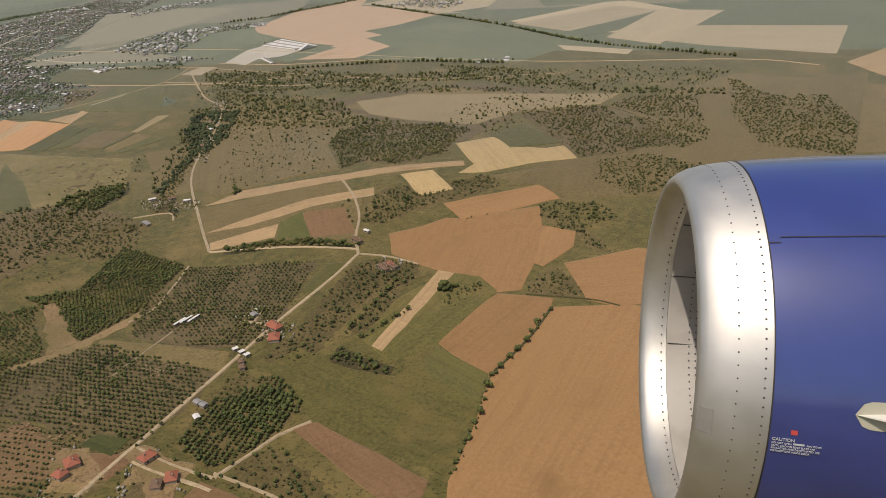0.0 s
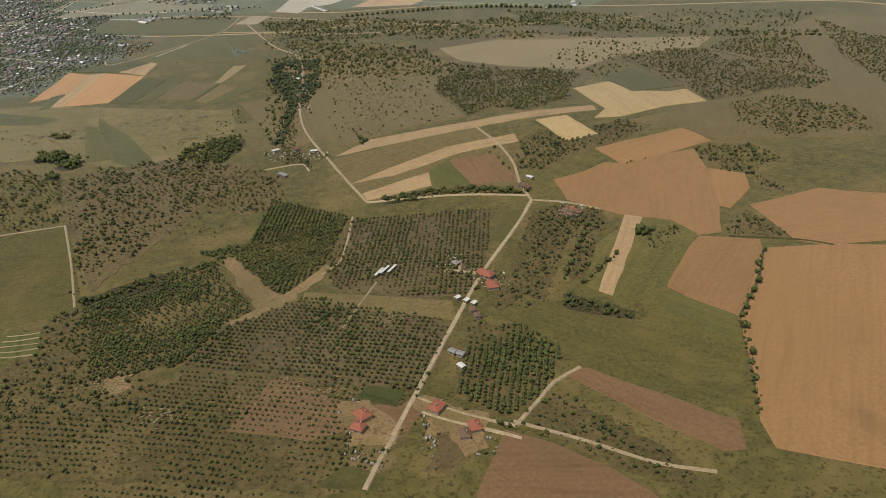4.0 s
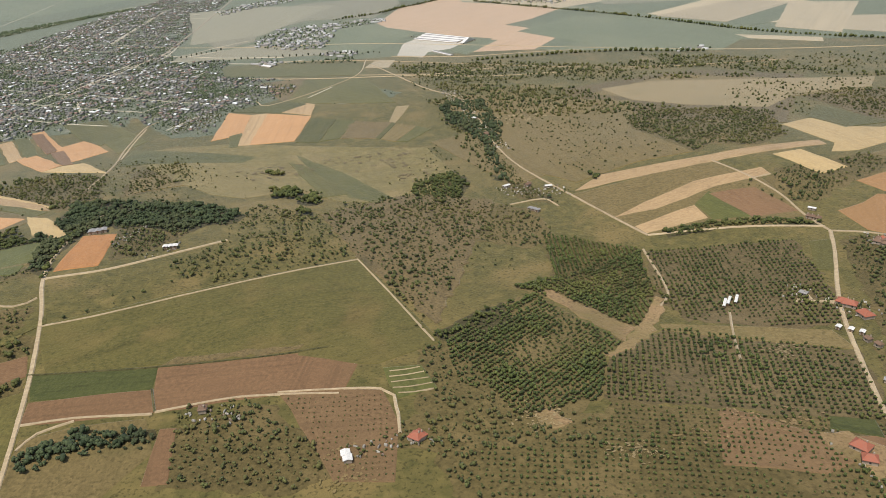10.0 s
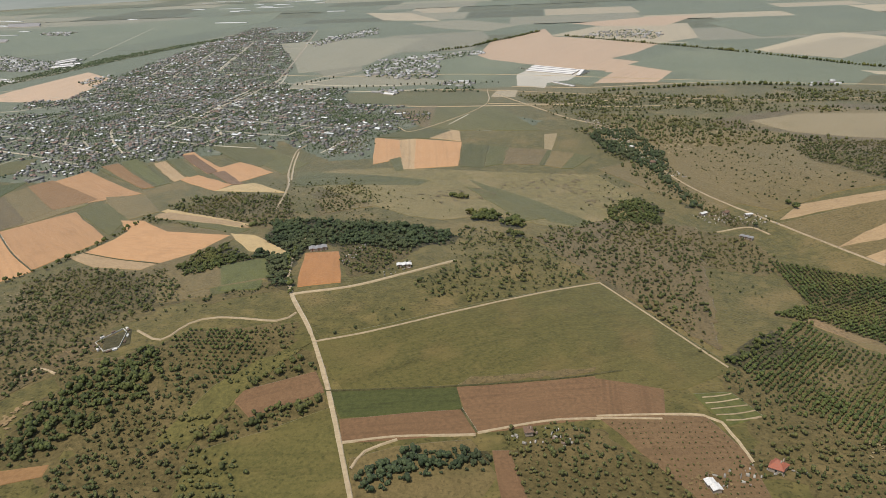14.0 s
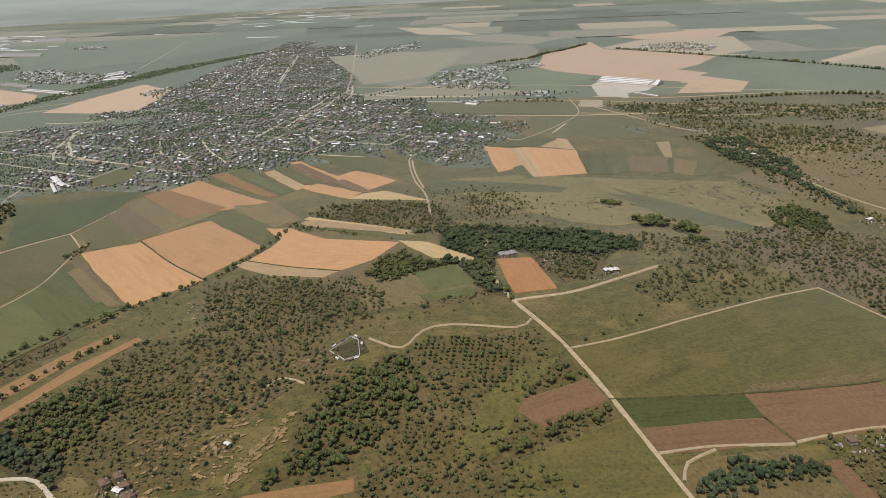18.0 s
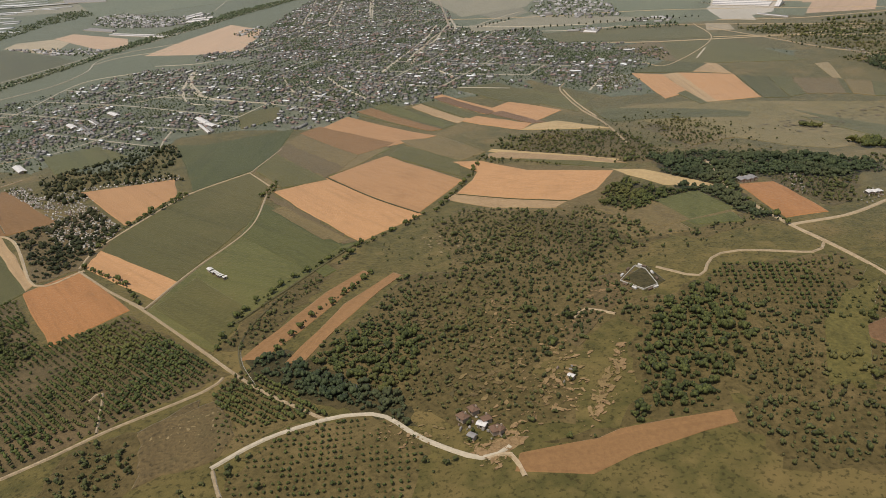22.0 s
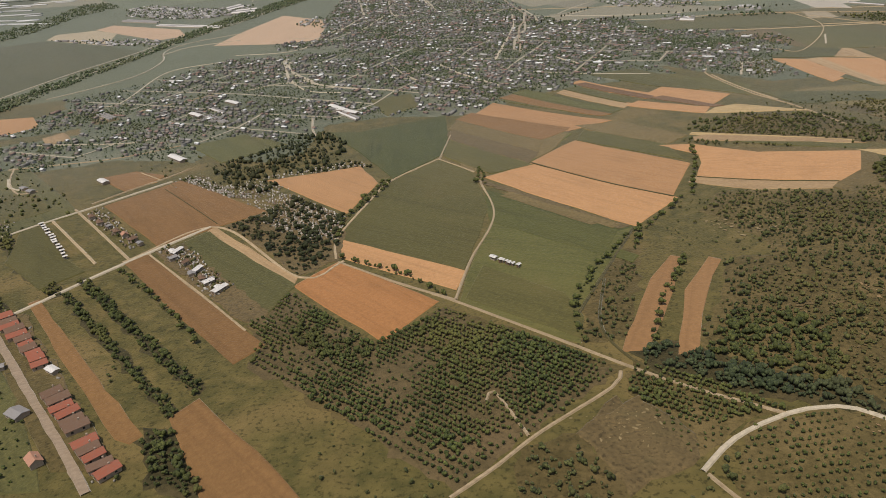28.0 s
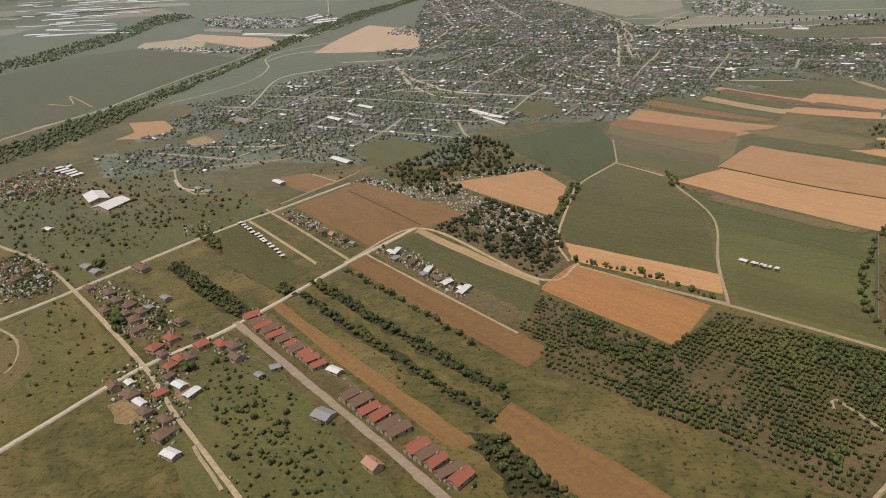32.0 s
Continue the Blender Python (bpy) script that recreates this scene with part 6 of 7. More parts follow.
def streets(poly):
    """Narrow pale streets of a quarter, on the town's turned grid."""
    c, s = math.cos(radians(-38)), math.sin(radians(-38))
    bm = bmesh.new()
    us = [x * c + y * s for x, y in poly]
    vs = [-x * s + y * c for x, y in poly]
    for along in (0, 1):
        step, across = (56, 84) if along else (84, 56)
        a0, a1, b0, b1 = (min(vs), max(vs), min(us), max(us)) if along else (min(us), max(us), min(vs), max(vs))
        for i in range(int(a0 // step), int(a1 // step) + 1):
            for j in range(int(b0 // across), int(b1 // across) + 1):
                if (along, i, j) in street_done or noise.noise((i * 7.3, j * 0.45, 4.0 + along)) < -0.12:
                    continue
                ends = []
                for k in (j, j + 1):
                    q, r = (k * across, i * step) if along else (i * step, k * across)
                    q, r = q + 10 * noise.noise((q * 0.02, r * 0.02, 1.0)), r + 10 * noise.noise((q * 0.02, r * 0.02, 6.0))
                    ends.append(Vector((q * c - r * s, q * s + r * c, 0)))
                mid = (ends[0] + ends[1]) / 2
                at = np.array([[mid.x, mid.y]])
                if not inside(poly, at[:, 0], at[:, 1])[0] or edge_way(poly, at)[0] < 30:
                    continue
                street_done.add((along, i, j))
                way = (ends[1] - ends[0]).normalized()
                side = Vector((-way.y, way.x, 0)) * (0.8 + 0.5 * rng.random())
                z = 0.34 + 0.004 * along
                quad = [ends[0] + side, ends[0] - side, ends[1] - side, ends[1] + side]
                top = [bm.verts.new((p.x, p.y, z)) for p in quad]
                low = [bm.verts.new((p.x, p.y, 0)) for p in quad]
                bm.faces.new(top)
                for n in range(4):
                    bm.faces.new((top[n], low[n], low[(n + 1) % 4], top[(n + 1) % 4]))
                side = side.normalized() * 3.0
                clear([((p + f * side).x, (p + f * side).y) for p, f in ((ends[0], 1), (ends[0], -1), (ends[1], -1), (ends[1], 1))])
    if not bm.faces:
        bm.free()
        return
    bmesh.ops.recalc_face_normals(bm, faces=bm.faces)
    tagged(part("road", bm, ROAD["road"]), "narrow pale streets between town houses", "road", kind="structure")


def district(poly):
    """A quarter of the town: streets, and many houses with gardens and trees."""
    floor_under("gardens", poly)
    streets(poly)
    angle = radians(-38)
    g = unplanted(off_fields(spread(poly, 5.6, 0.3, angle, 7.4)))
    open_land = np.array([noise.noise((x * 0.012, y * 0.012, 5.0)) + 0.6 * noise.noise((x * 0.035, y * 0.035, 2.0)) for x, y in g])
    keep = rng.random(len(g)) < 0.38 * np.clip(0.95 + 1.7 * open_land, 0.06, 1.5) * np.clip(edge_way(poly, g) / 26, 0.2, 1)
    g = g[keep]
    taken(g)
    n = len(g)
    turn = angle + np.where(rng.random(n) < 0.5, 0, math.pi / 2) + rng.normal(0, 0.06, n)
    l, w, h = 2.8 + 3.2 * rng.random(n) ** 2, 2.4 + 1.5 * rng.random(n), 1.2 + 0.7 * rng.random(n)
    long_one = rng.random(n) < 0.06
    l[long_one] *= 2.6
    rise = w * 0.28
    c, s = np.cos(turn), np.sin(turn)

    def placed(local):
        x = local[:, :, 0] * c[:, None] - local[:, :, 1] * s[:, None] + g[:, :1]
        y = local[:, :, 0] * s[:, None] + local[:, :, 1] * c[:, None] + g[:, 1:2]
        return np.stack([x, y, local[:, :, 2]], -1).reshape(-1, 3)

    def shaped(corners):
        u = np.array(corners, float)
        return np.stack([u[None, :, 0] * l[:, None] / 2, u[None, :, 1] * w[:, None] / 2, np.where(u[None, :, 2] > 1.5, (h + rise)[:, None], u[None, :, 2] * h[:, None])], -1)

    walls = placed(shaped([(-1, -1, 0), (1, -1, 0), (1, 1, 0), (-1, 1, 0), (-1, -1, 1), (1, -1, 1), (1, 1, 1), (-1, 1, 1), (-1, 0, 2), (1, 0, 2)]))
    wf = np.array([(0, 1, 5), (0, 5, 4), (1, 2, 6), (1, 6, 5), (2, 3, 7), (2, 7, 6), (3, 0, 4), (3, 4, 7), (4, 7, 8)[::-1], (5, 6, 9)])
    roofs = shaped([(-1.1, -1.15, 1), (1.1, -1.15, 1), (1.1, 0, 2), (-1.1, 0, 2), (-1.1, 1.15, 1), (1.1, 1.15, 1)])
    roofs[:, :, 2] += 0.06
    low = roofs.copy()
    low[:, :, 2] += 0.18
    both = placed(np.concatenate([low, roofs], 1))
    rf = np.array([(0, 1, 2), (0, 2, 3), (3, 2, 5), (3, 5, 4), (0, 6, 7), (0, 7, 1), (4, 5, 11), (4, 11, 10), (0, 3, 9), (0, 9, 6), (3, 4, 10), (3, 10, 9), (1, 7, 8), (1, 8, 2), (2, 8, 11), (2, 11, 5)])
    k = np.arange(n)[:, None, None]
    top = tagged(new("town_houses", big_mesh("town_houses", walls, (wf[None] + k * 10).reshape(-1, 3), TOWN_WALL)),
                 "quarter of small town houses with grey and brown roofs", "houses", kind="stuff")
    r = new("roofs", big_mesh("roofs", both, (rf[None] + k * 12).reshape(-1, 3), TOWN_ROOF))
    r.parent = top
    tagged(r, "grey, brown and pale roofs", kind="stuff")
    t = unplanted(off_fields(spread(poly, 3.1, 0.7, 0.3)))
    dense = np.array([noise.noise((x * 0.02, y * 0.02, 9.0)) for x, y in t])
    t = t[rng.random(len(t)) < 0.55 * np.clip(1 + 1.6 * dense, 0.2, 1.6) * np.clip(edge_way(poly, t) / 20, 0.3, 1)]
    taken(t, 0)
    planted("garden_trees", t, 0.45 + 0.75 * rng.random(len(t)) ** 2, "far", LEAF["town"], "garden trees between town houses, haze in the leaf colour")


def gravestones(poly):
    """Pale stones and small tombs under the trees."""
    g = off_fields(spread(poly, 2.1, 0.3, radians(-38), 2.8))
    g = g[rng.random(len(g)) < 0.55]
    n = len(g)
    u = np.array([(-1, -1, 0), (1, -1, 0), (1, 1, 0), (-1, 1, 0), (-0.9, -0.9, 1), (0.9, -0.9, 1), (0.9, 0.9, 1), (-0.9, 0.9, 1)], float)
    size = np.stack([0.32 + 0.42 * rng.random(n), 0.3 + 0.5 * rng.random(n), 0.35 + 0.6 * rng.random(n)], -1)
    v = u[None] * size[:, None]
    v[:, :, 0] += g[:, :1]
    v[:, :, 1] += g[:, 1:2]
    v[:, :, 2] += 0.3
    f = np.array([(0, 1, 5), (0, 5, 4), (1, 2, 6), (1, 6, 5), (2, 3, 7), (2, 7, 6), (3, 0, 4), (3, 4, 7), (4, 5, 6), (4, 6, 7)])
    tagged(new("gravestones", big_mesh("gravestones", v.reshape(-1, 3), (f[None] + np.arange(n)[:, None, None] * 8).reshape(-1, 3), STONE)),
           "rows of pale gravestones under dark trees", "gravestones", kind="stuff")


def blocks(name, g, size, turn, material, label, category):
    """Many low sheds, walls or halls with shallow roofs, as one object."""
    n = len(g)
    u = np.array([(-1, -1, 0), (1, -1, 0), (1, 1, 0), (-1, 1, 0), (-1, -1, 1), (1, -1, 1), (1, 1, 1), (-1, 1, 1), (-1, 0, 1.25), (1, 0, 1.25)], float)
    v = u[None] * (size * (0.5, 0.5, 1))[:, None]
    c, s = np.cos(turn)[:, None], np.sin(turn)[:, None]
    x, y = v[:, :, 0] * c - v[:, :, 1] * s + g[:, :1], v[:, :, 0] * s + v[:, :, 1] * c + g[:, 1:2]
    f = np.array([(0, 1, 5), (0, 5, 4), (1, 2, 6), (1, 6, 5), (2, 3, 7), (2, 7, 6), (3, 0, 4), (3, 4, 7), (4, 5, 9), (4, 9, 8), (6, 7, 8), (6, 8, 9), (4, 8, 7), (5, 6, 9)])
    me = big_mesh(name, np.stack([x, y, v[:, :, 2] + 0.3], -1).reshape(-1, 3), (f[None] + np.arange(n)[:, None, None] * 10).reshape(-1, 3), material)
    return tagged(new(name, me), label, category, kind="stuff")


def works(poly):
    """A distant settlement: small pale houses, halls and dark trees between them."""
    g = spread(poly, 11.0, 0.4, radians(-30), 9.0)
    g = g[rng.random(len(g)) < 0.42]
    n = len(g)
    if not n:
        return
    size = np.stack([4 + 16 * rng.random(n) ** 4, 3 + 2.5 * rng.random(n), 1.4 + 1.0 * rng.random(n)], -1)
    blocks("halls", g, size, radians(-30) + np.where(rng.random(n) < 0.7, 0, 1.571) + rng.normal(0, 0.06, n), HALL, "distant houses and halls with pale roofs", "halls")
    t = spread(poly, 8.0, 0.7)
    t = t[rng.random(len(t)) < 0.5]
    planted("garden_trees", t, 0.9 + 0.9 * rng.random(len(t)), "far", LEAF["town"], "trees between distant houses, haze in the leaf colour")


def greenhouses(roof, quad, spans):
    """Long parallel roofs side by side, their ridges along the quad's second edge."""
    a, b, c, d = [Vector((*p, 0)) for p in quad]
    for i in range(spans):
        k0, k1 = (i + 0.13) / spans, (i + 0.87) / spans
        ring = [a.lerp(b, k0), d.lerp(c, k0), d.lerp(c, k1), a.lerp(b, k1)]
        holder = tagged(new("greenhouse"), "long low hall with a %s ridged roof" % {"white": "white", "grey": "pale grey"}[roof], "hall", "long halls on the plain")
        holder.location = (ring[0] + ring[1] + ring[2] + ring[3]) / 4
        ring = [p - holder.location for p in ring]
        tall = 1.6
        bm = bmesh.new()
        lo, hi = [bm.verts.new((p.x, p.y, 0)) for p in ring], [bm.verts.new((p.x, p.y, tall)) for p in ring]
        for j in range(4):
            bm.faces.new((lo[j], lo[(j + 1) % 4], hi[(j + 1) % 4], hi[j]))
        bmesh.ops.recalc_face_normals(bm, faces=bm.faces)
        part("wall", bm, WALL, holder)
        bm = bmesh.new()
        ends = [(ring[0] + ring[3]) / 2, (ring[1] + ring[2]) / 2]
        low = [bm.verts.new((p.x, p.y, tall + 0.01)) for p in ring]
        top = [bm.verts.new((p.x, p.y, tall + 0.14 * (ring[0] - ring[3]).length)) for p in ends]
        for f in ((low[0], low[1], top[1], top[0]), (top[0], top[1], low[2], low[3]), (low[0], top[0], low[3]), (low[1], low[2], top[1]), (low[0], low[3], low[2], low[1])):
            bm.faces.new(f)
        bmesh.ops.recalc_face_normals(bm, faces=bm.faces)
        part("roof", bm, ROOF["grey" if i % 3 == 1 else roof], holder)


def greenhouse_land(poly, count):
    """Very long film-covered tunnels strewn over distant farmland."""
    g = spread(poly, 60.0, 0.5, radians(-30), 60.0)
    g = g[rng.permutation(len(g))[:count]]
    n = len(g)
    size = np.stack([40 + 130 * rng.random(n) ** 2, 7 + 9 * rng.random(n), 1.2 + 0.5 * rng.random(n)], -1)
    blocks("tunnels", g, size, radians(-25) + rng.normal(0, 0.12, n), TUNNEL, "long pale film-covered tunnels on the plain", "tunnels")


def yards(poly):
    """Sheds, low walls and stacked goods round village houses."""
    g = off_fields(spread(poly, 2.6, 0.6, 0.4))
    g = g[rng.random(len(g)) < 0.45]
    n = len(g)
    size = np.stack([0.4 + 1.8 * rng.random(n) ** 2, 0.35 + 0.7 * rng.random(n), 0.4 + 0.7 * rng.random(n)], -1)
    blocks("yard_sheds", g, size, radians(-35) + np.where(rng.random(n) < 0.5, 0, 1.571), STONE, "pale sheds, low walls and goods in yards", "sheds")
    t = off_fields(spread(poly, 3.2, 0.7))
    t = t[rng.random(len(t)) < 0.5]
    planted("yard_trees", t, 0.55 + 0.75 * rng.random(len(t)) ** 2, "small", LEAF["wood"], "small green trees in village yards")


def walled_yard(corners):
    """A farm compound: low whitewashed walls round a dark yard, with sheds along them."""
    holder = tagged(new("walled_yard"), "whitewashed walled farmyard with low sheds among trees", "farmyard")
    for p, q in zip(corners, corners[1:] + corners[:1]):
        p, q = Vector((*p, 0)), Vector((*q, 0))
        way = (q - p).normalized()
        side = Vector((-way.y, way.x, 0)) * 0.12
        bm = bmesh.new()
        ring = [p + side, p - side, q - side, q + side]
        lo, hi = [bm.verts.new((v.x, v.y, 0)) for v in ring], [bm.verts.new((v.x, v.y, 0.9)) for v in ring]
        bm.faces.new(hi)
        for i in range(4):
            bm.faces.new((lo[i], lo[(i + 1) % 4], hi[(i + 1) % 4], hi[i]))
        bmesh.ops.recalc_face_normals(bm, faces=bm.faces)
        part("wall", bm, STONE, holder)
        for k in (0.3, 0.7):
            bm = bmesh.new()
            box(bm, -1.2, 1.2, -0.5, 0.5, 0, 0.9)
            gable(bm, 2.4, 1.0, 0.9, 0.3, over=0.15, thick=0.08)
            at = p + (q - p) * k + side * 14
            bmesh.ops.transform(bm, verts=bm.verts, matrix=pose(at.x, at.y, 0.05, 0, 0, math.degrees(math.atan2(way.y, way.x))))
            part("shed", bm, ROOF["white"] if k < 0.5 else ROOF["brown"], holder)


walled_yard([(-558, 530), (-545, 542), (-542, 536), (-543, 519), (-551, 517)])
house_row("red", (-1033, 660), (-1000, 599), 11, 7.4, 4.7, 40)
house_row("red", (-992, 576), (-974, 541), 6, 7.6, 4.9, 40)
house_row("red", (-972, 534), (-958, 509), 5, 7.6, 4.6, 40)
house_row("orange", (-987, 528), (-986, 526), 1, 6.4, 4.6, 0)
house_row("grey", (-1003, 563), (-1002, 562), 1, 7.7, 6.3, 0)
house_row("white", (-996, 595), (-994, 593), 1, 6.3, 3.5, 0)
house_row("white", (-1041, 786), (-1014, 724), 14, 2.2, 1.7, 10)
house_row("white", (-1170, 835), (-1168, 833), 1, 6.3, 4.2, 0)
house_row("white", (-822, 1044), (-806, 1011), 2, 30.6, 6.3, 0)
house_row("white", (-967, 919), (-962, 909), 1, 23.4, 6.3, 0)
house_row("white", (-960, 1073), (-955, 1065), 1, 21.6, 6.3, 0)
house_row("white", (-927, 1115), (-916, 1097), 1, 23.4, 6.3, 0)
house_row("white", (-1017, 870), (-1013, 864), 1, 11.2, 4.9, 0)
house_row("grey", (-1078, 882), (-1062, 859), 2, 6.3, 4.2, 0)
house_row("red", (-79, 292), (-78, 290), 1, 7.0, 5.9, 0)
house_row("red", (-82, 283), (-81, 282), 1, 5.6, 4.9, 0)
house_row("red", (-45, 290), (-46, 289), 1, 7.0, 5.6, 0)
house_row("red", (-32, 273), (-32, 272), 1, 6.3, 4.9, 0)
house_row("brown", (-37, 269), (-37, 268), 1, 5.6, 4.2, 0)
house_row("red", (9, 394), (9, 389), 1, 7.7, 6.3, 0)
house_row("brown", (-9, 372), (-8, 359), 2, 3.5, 2.8, 0)
house_row("white", (-28, 320), (-26, 317), 1, 3.5, 2.4, 0)
house_row("brown", (62, 516), (69, 508), 3, 3.5, 2.8, 0)
house_row("red", (-254, 353), (-253, 351), 1, 5.6, 4.9, 0)
house_row("brown", (77, 468), (83, 458), 2, 4.9, 3.5, 0)
house_row("grey", (-109, 621), (-102, 613), 3, 3.5, 2.8, 0)
house_row("white", (-57, 427), (-47, 440), 1, 9.1, 0.9, 0)
house_row("white", (-53, 428), (-43, 441), 1, 9.1, 0.9, 0)
house_row("white", (-49, 427), (-39, 440), 1, 9.1, 0.9, 0)
house_row("red", (6, 408), (10, 403), 2, 7.7, 5.6, 0)
house_row("brown", (81, 470), (90, 460), 3, 4.2, 3.5, 0)
house_row("grey", (-30, 334), (-23, 328), 2, 3.5, 2.8, 0)
house_row("white", (-15, 387), (-4, 373), 3, 2.8, 2.1, 0)
house_row("white", (-286, 351), (-286, 343), 2, 3.5, 3.5, 0)
house_row("red", (-256, 352), (-255, 351), 1, 5.6, 4.9, 0)
house_row("brown", (-348, 398), (-348, 396), 1, 4.2, 3.5, 0)
house_row("white", (-381, 583), (-371, 583), 3, 3.5, 2.8, 0)
house_row("brown", (-658, 451), (-657, 449), 1, 4.2, 3.5, 0)
house_row("grey", (-435, 631), (-424, 632), 3, 5.6, 4.2, 0)
house_row("white", (-775, 642), (-774, 640), 1, 3.8, 2.4, 0)
house_row("white", (-773, 638), (-764, 626), 6, 1.7, 1.1, 0)
gravestones([(-965, 842), (-950, 865), (-916, 809), (-928, 797)])
works([(277, 1106), (344, 1125), (336, 1086), (281, 1083)])
greenhouses("white", [(-44, 1400), (-11, 1456), (44, 1369), (13, 1329)], 9)
greenhouses("white", [(13, 1318), (52, 1359), (55, 1351), (16, 1310)], 1)
greenhouses("white", [(-41, 1274), (-33, 1280), (-16, 1230), (-23, 1224)], 2)
greenhouses("white", [(-304, 1287), (-288, 1306), (-277, 1290), (-291, 1270)], 2)
greenhouses("white", [(-1072, 1824), (-1066, 1844), (-948, 1737), (-952, 1708)], 3)
greenhouses("grey", [(-1151, 1952), (-1137, 1978), (-1070, 1892), (-1075, 1869)], 2)
greenhouses("white", [(-937, 1900), (-924, 1950), (-883, 1955), (-890, 1897)], 3)
greenhouses("grey", [(-952, 1061), (-943, 1066), (-924, 1026), (-931, 1021)], 3)
greenhouses("white", [(-949, 1095), (-945, 1101), (-929, 1071), (-932, 1062)], 2)
greenhouses("grey", [(-1064, 1125), (-1056, 1133), (-1039, 1103), (-1046, 1095)], 3)
greenhouses("white", [(-822, 1022), (-816, 1031), (-801, 990), (-808, 982)], 2)
greenhouses("white", [(-943, 1961), (-947, 2012), (-919, 2059), (-909, 2001)], 3)
greenhouses("grey", [(-1410, 3188), (-1437, 3304), (-1320, 3266), (-1293, 3148)], 2)
greenhouses("grey", [(-1366, 2674), (-1391, 2757), (-1248, 2663), (-1234, 2589)], 3)
greenhouse_land([(-1551, 2116), (-1900, 3296), (-1866, 3586), (-1503, 3650), (-1274, 3532), (-1222, 2813), (-1359, 2683), (-1343, 2394), (-1323, 2060), (-1417, 2027)], 26)
greenhouse_land([(-721, 4391), (-286, 4397), (-245, 2959), (-467, 2518), (-623, 2568), (-747, 3020), (-1094, 3278), (-1112, 3852)], 14)
greenhouse_land([(-869, 3652), (-563, 4398), (-218, 4394), (-313, 2993), (-589, 3084)], 10)
works([(-311, 1545), (-259, 1670), (-140, 1701), (-46, 1696), (-53, 1653), (-155, 1604), (-176, 1466), (-196, 1398), (-261, 1417), (-310, 1464)])
works([(211, 1824), (282, 1890), (384, 1894), (408, 1788), (338, 1690), (255, 1778)])
works([(-392, 2032), (-335, 2157), (-273, 2241), (-189, 2336), (-205, 2158), (-310, 2072), (-379, 1976)])
works([(-215, 1327), (-191, 1365), (-140, 1331), (-166, 1295)])
works([(-323, 1326), (-286, 1343), (-267, 1301), (-291, 1279)])
works([(-1254, 1782), (-1158, 1717), (-1050, 1648), (-1045, 1568), (-1122, 1631)])
works([(-1172, 2182), (-1112, 2223), (-1030, 2049), (-884, 2026), (-895, 1861), (-1027, 1901), (-1134, 2015)])
works([(-1212, 2803), (-1184, 2876), (-1087, 2801), (-1090, 2681)])
works([(-1159, 2061), (-1153, 2217), (-1008, 2078), (-933, 1936), (-951, 1857), (-1076, 1924)])
works([(-829, 1653), (-777, 1735), (-762, 1636), (-781, 1575)])
yards([(-95, 1276), (-63, 1364), (-28, 1309), (-49, 1290)])
yards([(-1089, 611), (-1077, 626), (-1054, 596), (-1059, 569), (-1071, 566)])
yards([(-1034, 652), (-1028, 656), (-956, 509), (-963, 506)])
yards([(-954, 714), (-942, 724), (-920, 655), (-929, 647)])
yards([(-1017, 798), (-1006, 805), (-972, 738), (-979, 727)])
yards([(-1098, 682), (-1086, 687), (-1075, 665), (-1089, 656)])
yards([(-964, 848), (-952, 863), (-916, 805), (-924, 797)])
yards([(-84, 289), (-64, 280), (-73, 257), (-93, 265)])
yards([(-51, 289), (-40, 285), (-53, 258), (-59, 264)])
yards([(-35, 271), (-20, 262), (-27, 250), (-40, 255)])
yards([(-3, 419), (20, 410), (20, 390), (1, 388)])
yards([(-286, 355), (-240, 358), (-244, 346), (-284, 343)])
yards([(-359, 403), (-328, 398), (-330, 382), (-352, 387)])
yards([(-658, 456), (-645, 446), (-650, 437), (-662, 444)])
yards([(-438, 652), (-426, 655), (-428, 629), (-437, 629)])
yards([(52, 1340), (35, 1291), (-34, 1362), (-46, 1450)])
gravestones([(-898, 768), (-876, 796), (-846, 741), (-852, 703), (-879, 713)])
gravestones([(-933, 826), (-897, 841), (-822, 858), (-814, 840), (-885, 805)])
yards([(-960, 847), (-953, 856), (-905, 803), (-916, 795)])
house_row("grey", (-1131, 757), (-1117, 736), 2, 6.3, 4.9, 0)
house_row("brown", (-1099, 740), (-1092, 733), 2, 6.3, 5.6, 0)
house_row("white", (-1206, 1005), (-1179, 968), 5, 9.8, 4.2, 0)
yards([(-1188, 792), (-1169, 792), (-1139, 738), (-1149, 721), (-1167, 721)])
yards([(-1247, 990), (-1227, 1014), (-1190, 998), (-1173, 940), (-1199, 909), (-1227, 922)])
yards([(-1078, 799), (-1061, 802), (-1055, 770), (-1074, 776)])
yards([(-964, 723), (-955, 729), (-916, 661), (-922, 652)])
yards([(-394, 573), (-370, 596), (-370, 580), (-389, 568)])
yards([(-417, 601), (-397, 640), (-396, 625), (-414, 589)])
house_row("brown", (-1104, 701), (-1100, 694), 1, 5.6, 4.2, 0)
house_row("brown", (-1096, 688), (-1093, 691), 1, 6.3, 4.5, 0)
house_row("brown", (-1092, 676), (-1088, 669), 1, 5.6, 4.9, 0)
house_row("brown", (-1089, 683), (-1084, 677), 1, 5.6, 4.2, 0)
house_row("brown", (-1088, 660), (-1085, 662), 1, 6.3, 4.2, 0)
house_row("grey", (-1086, 686), (-1081, 680), 1, 4.2, 3.1, 0)
house_row("brown", (-1098, 683), (-1093, 677), 1, 4.9, 4.2, 0)
house_row("red", (-1077, 639), (-1075, 642), 1, 6.6, 5.6, 0)
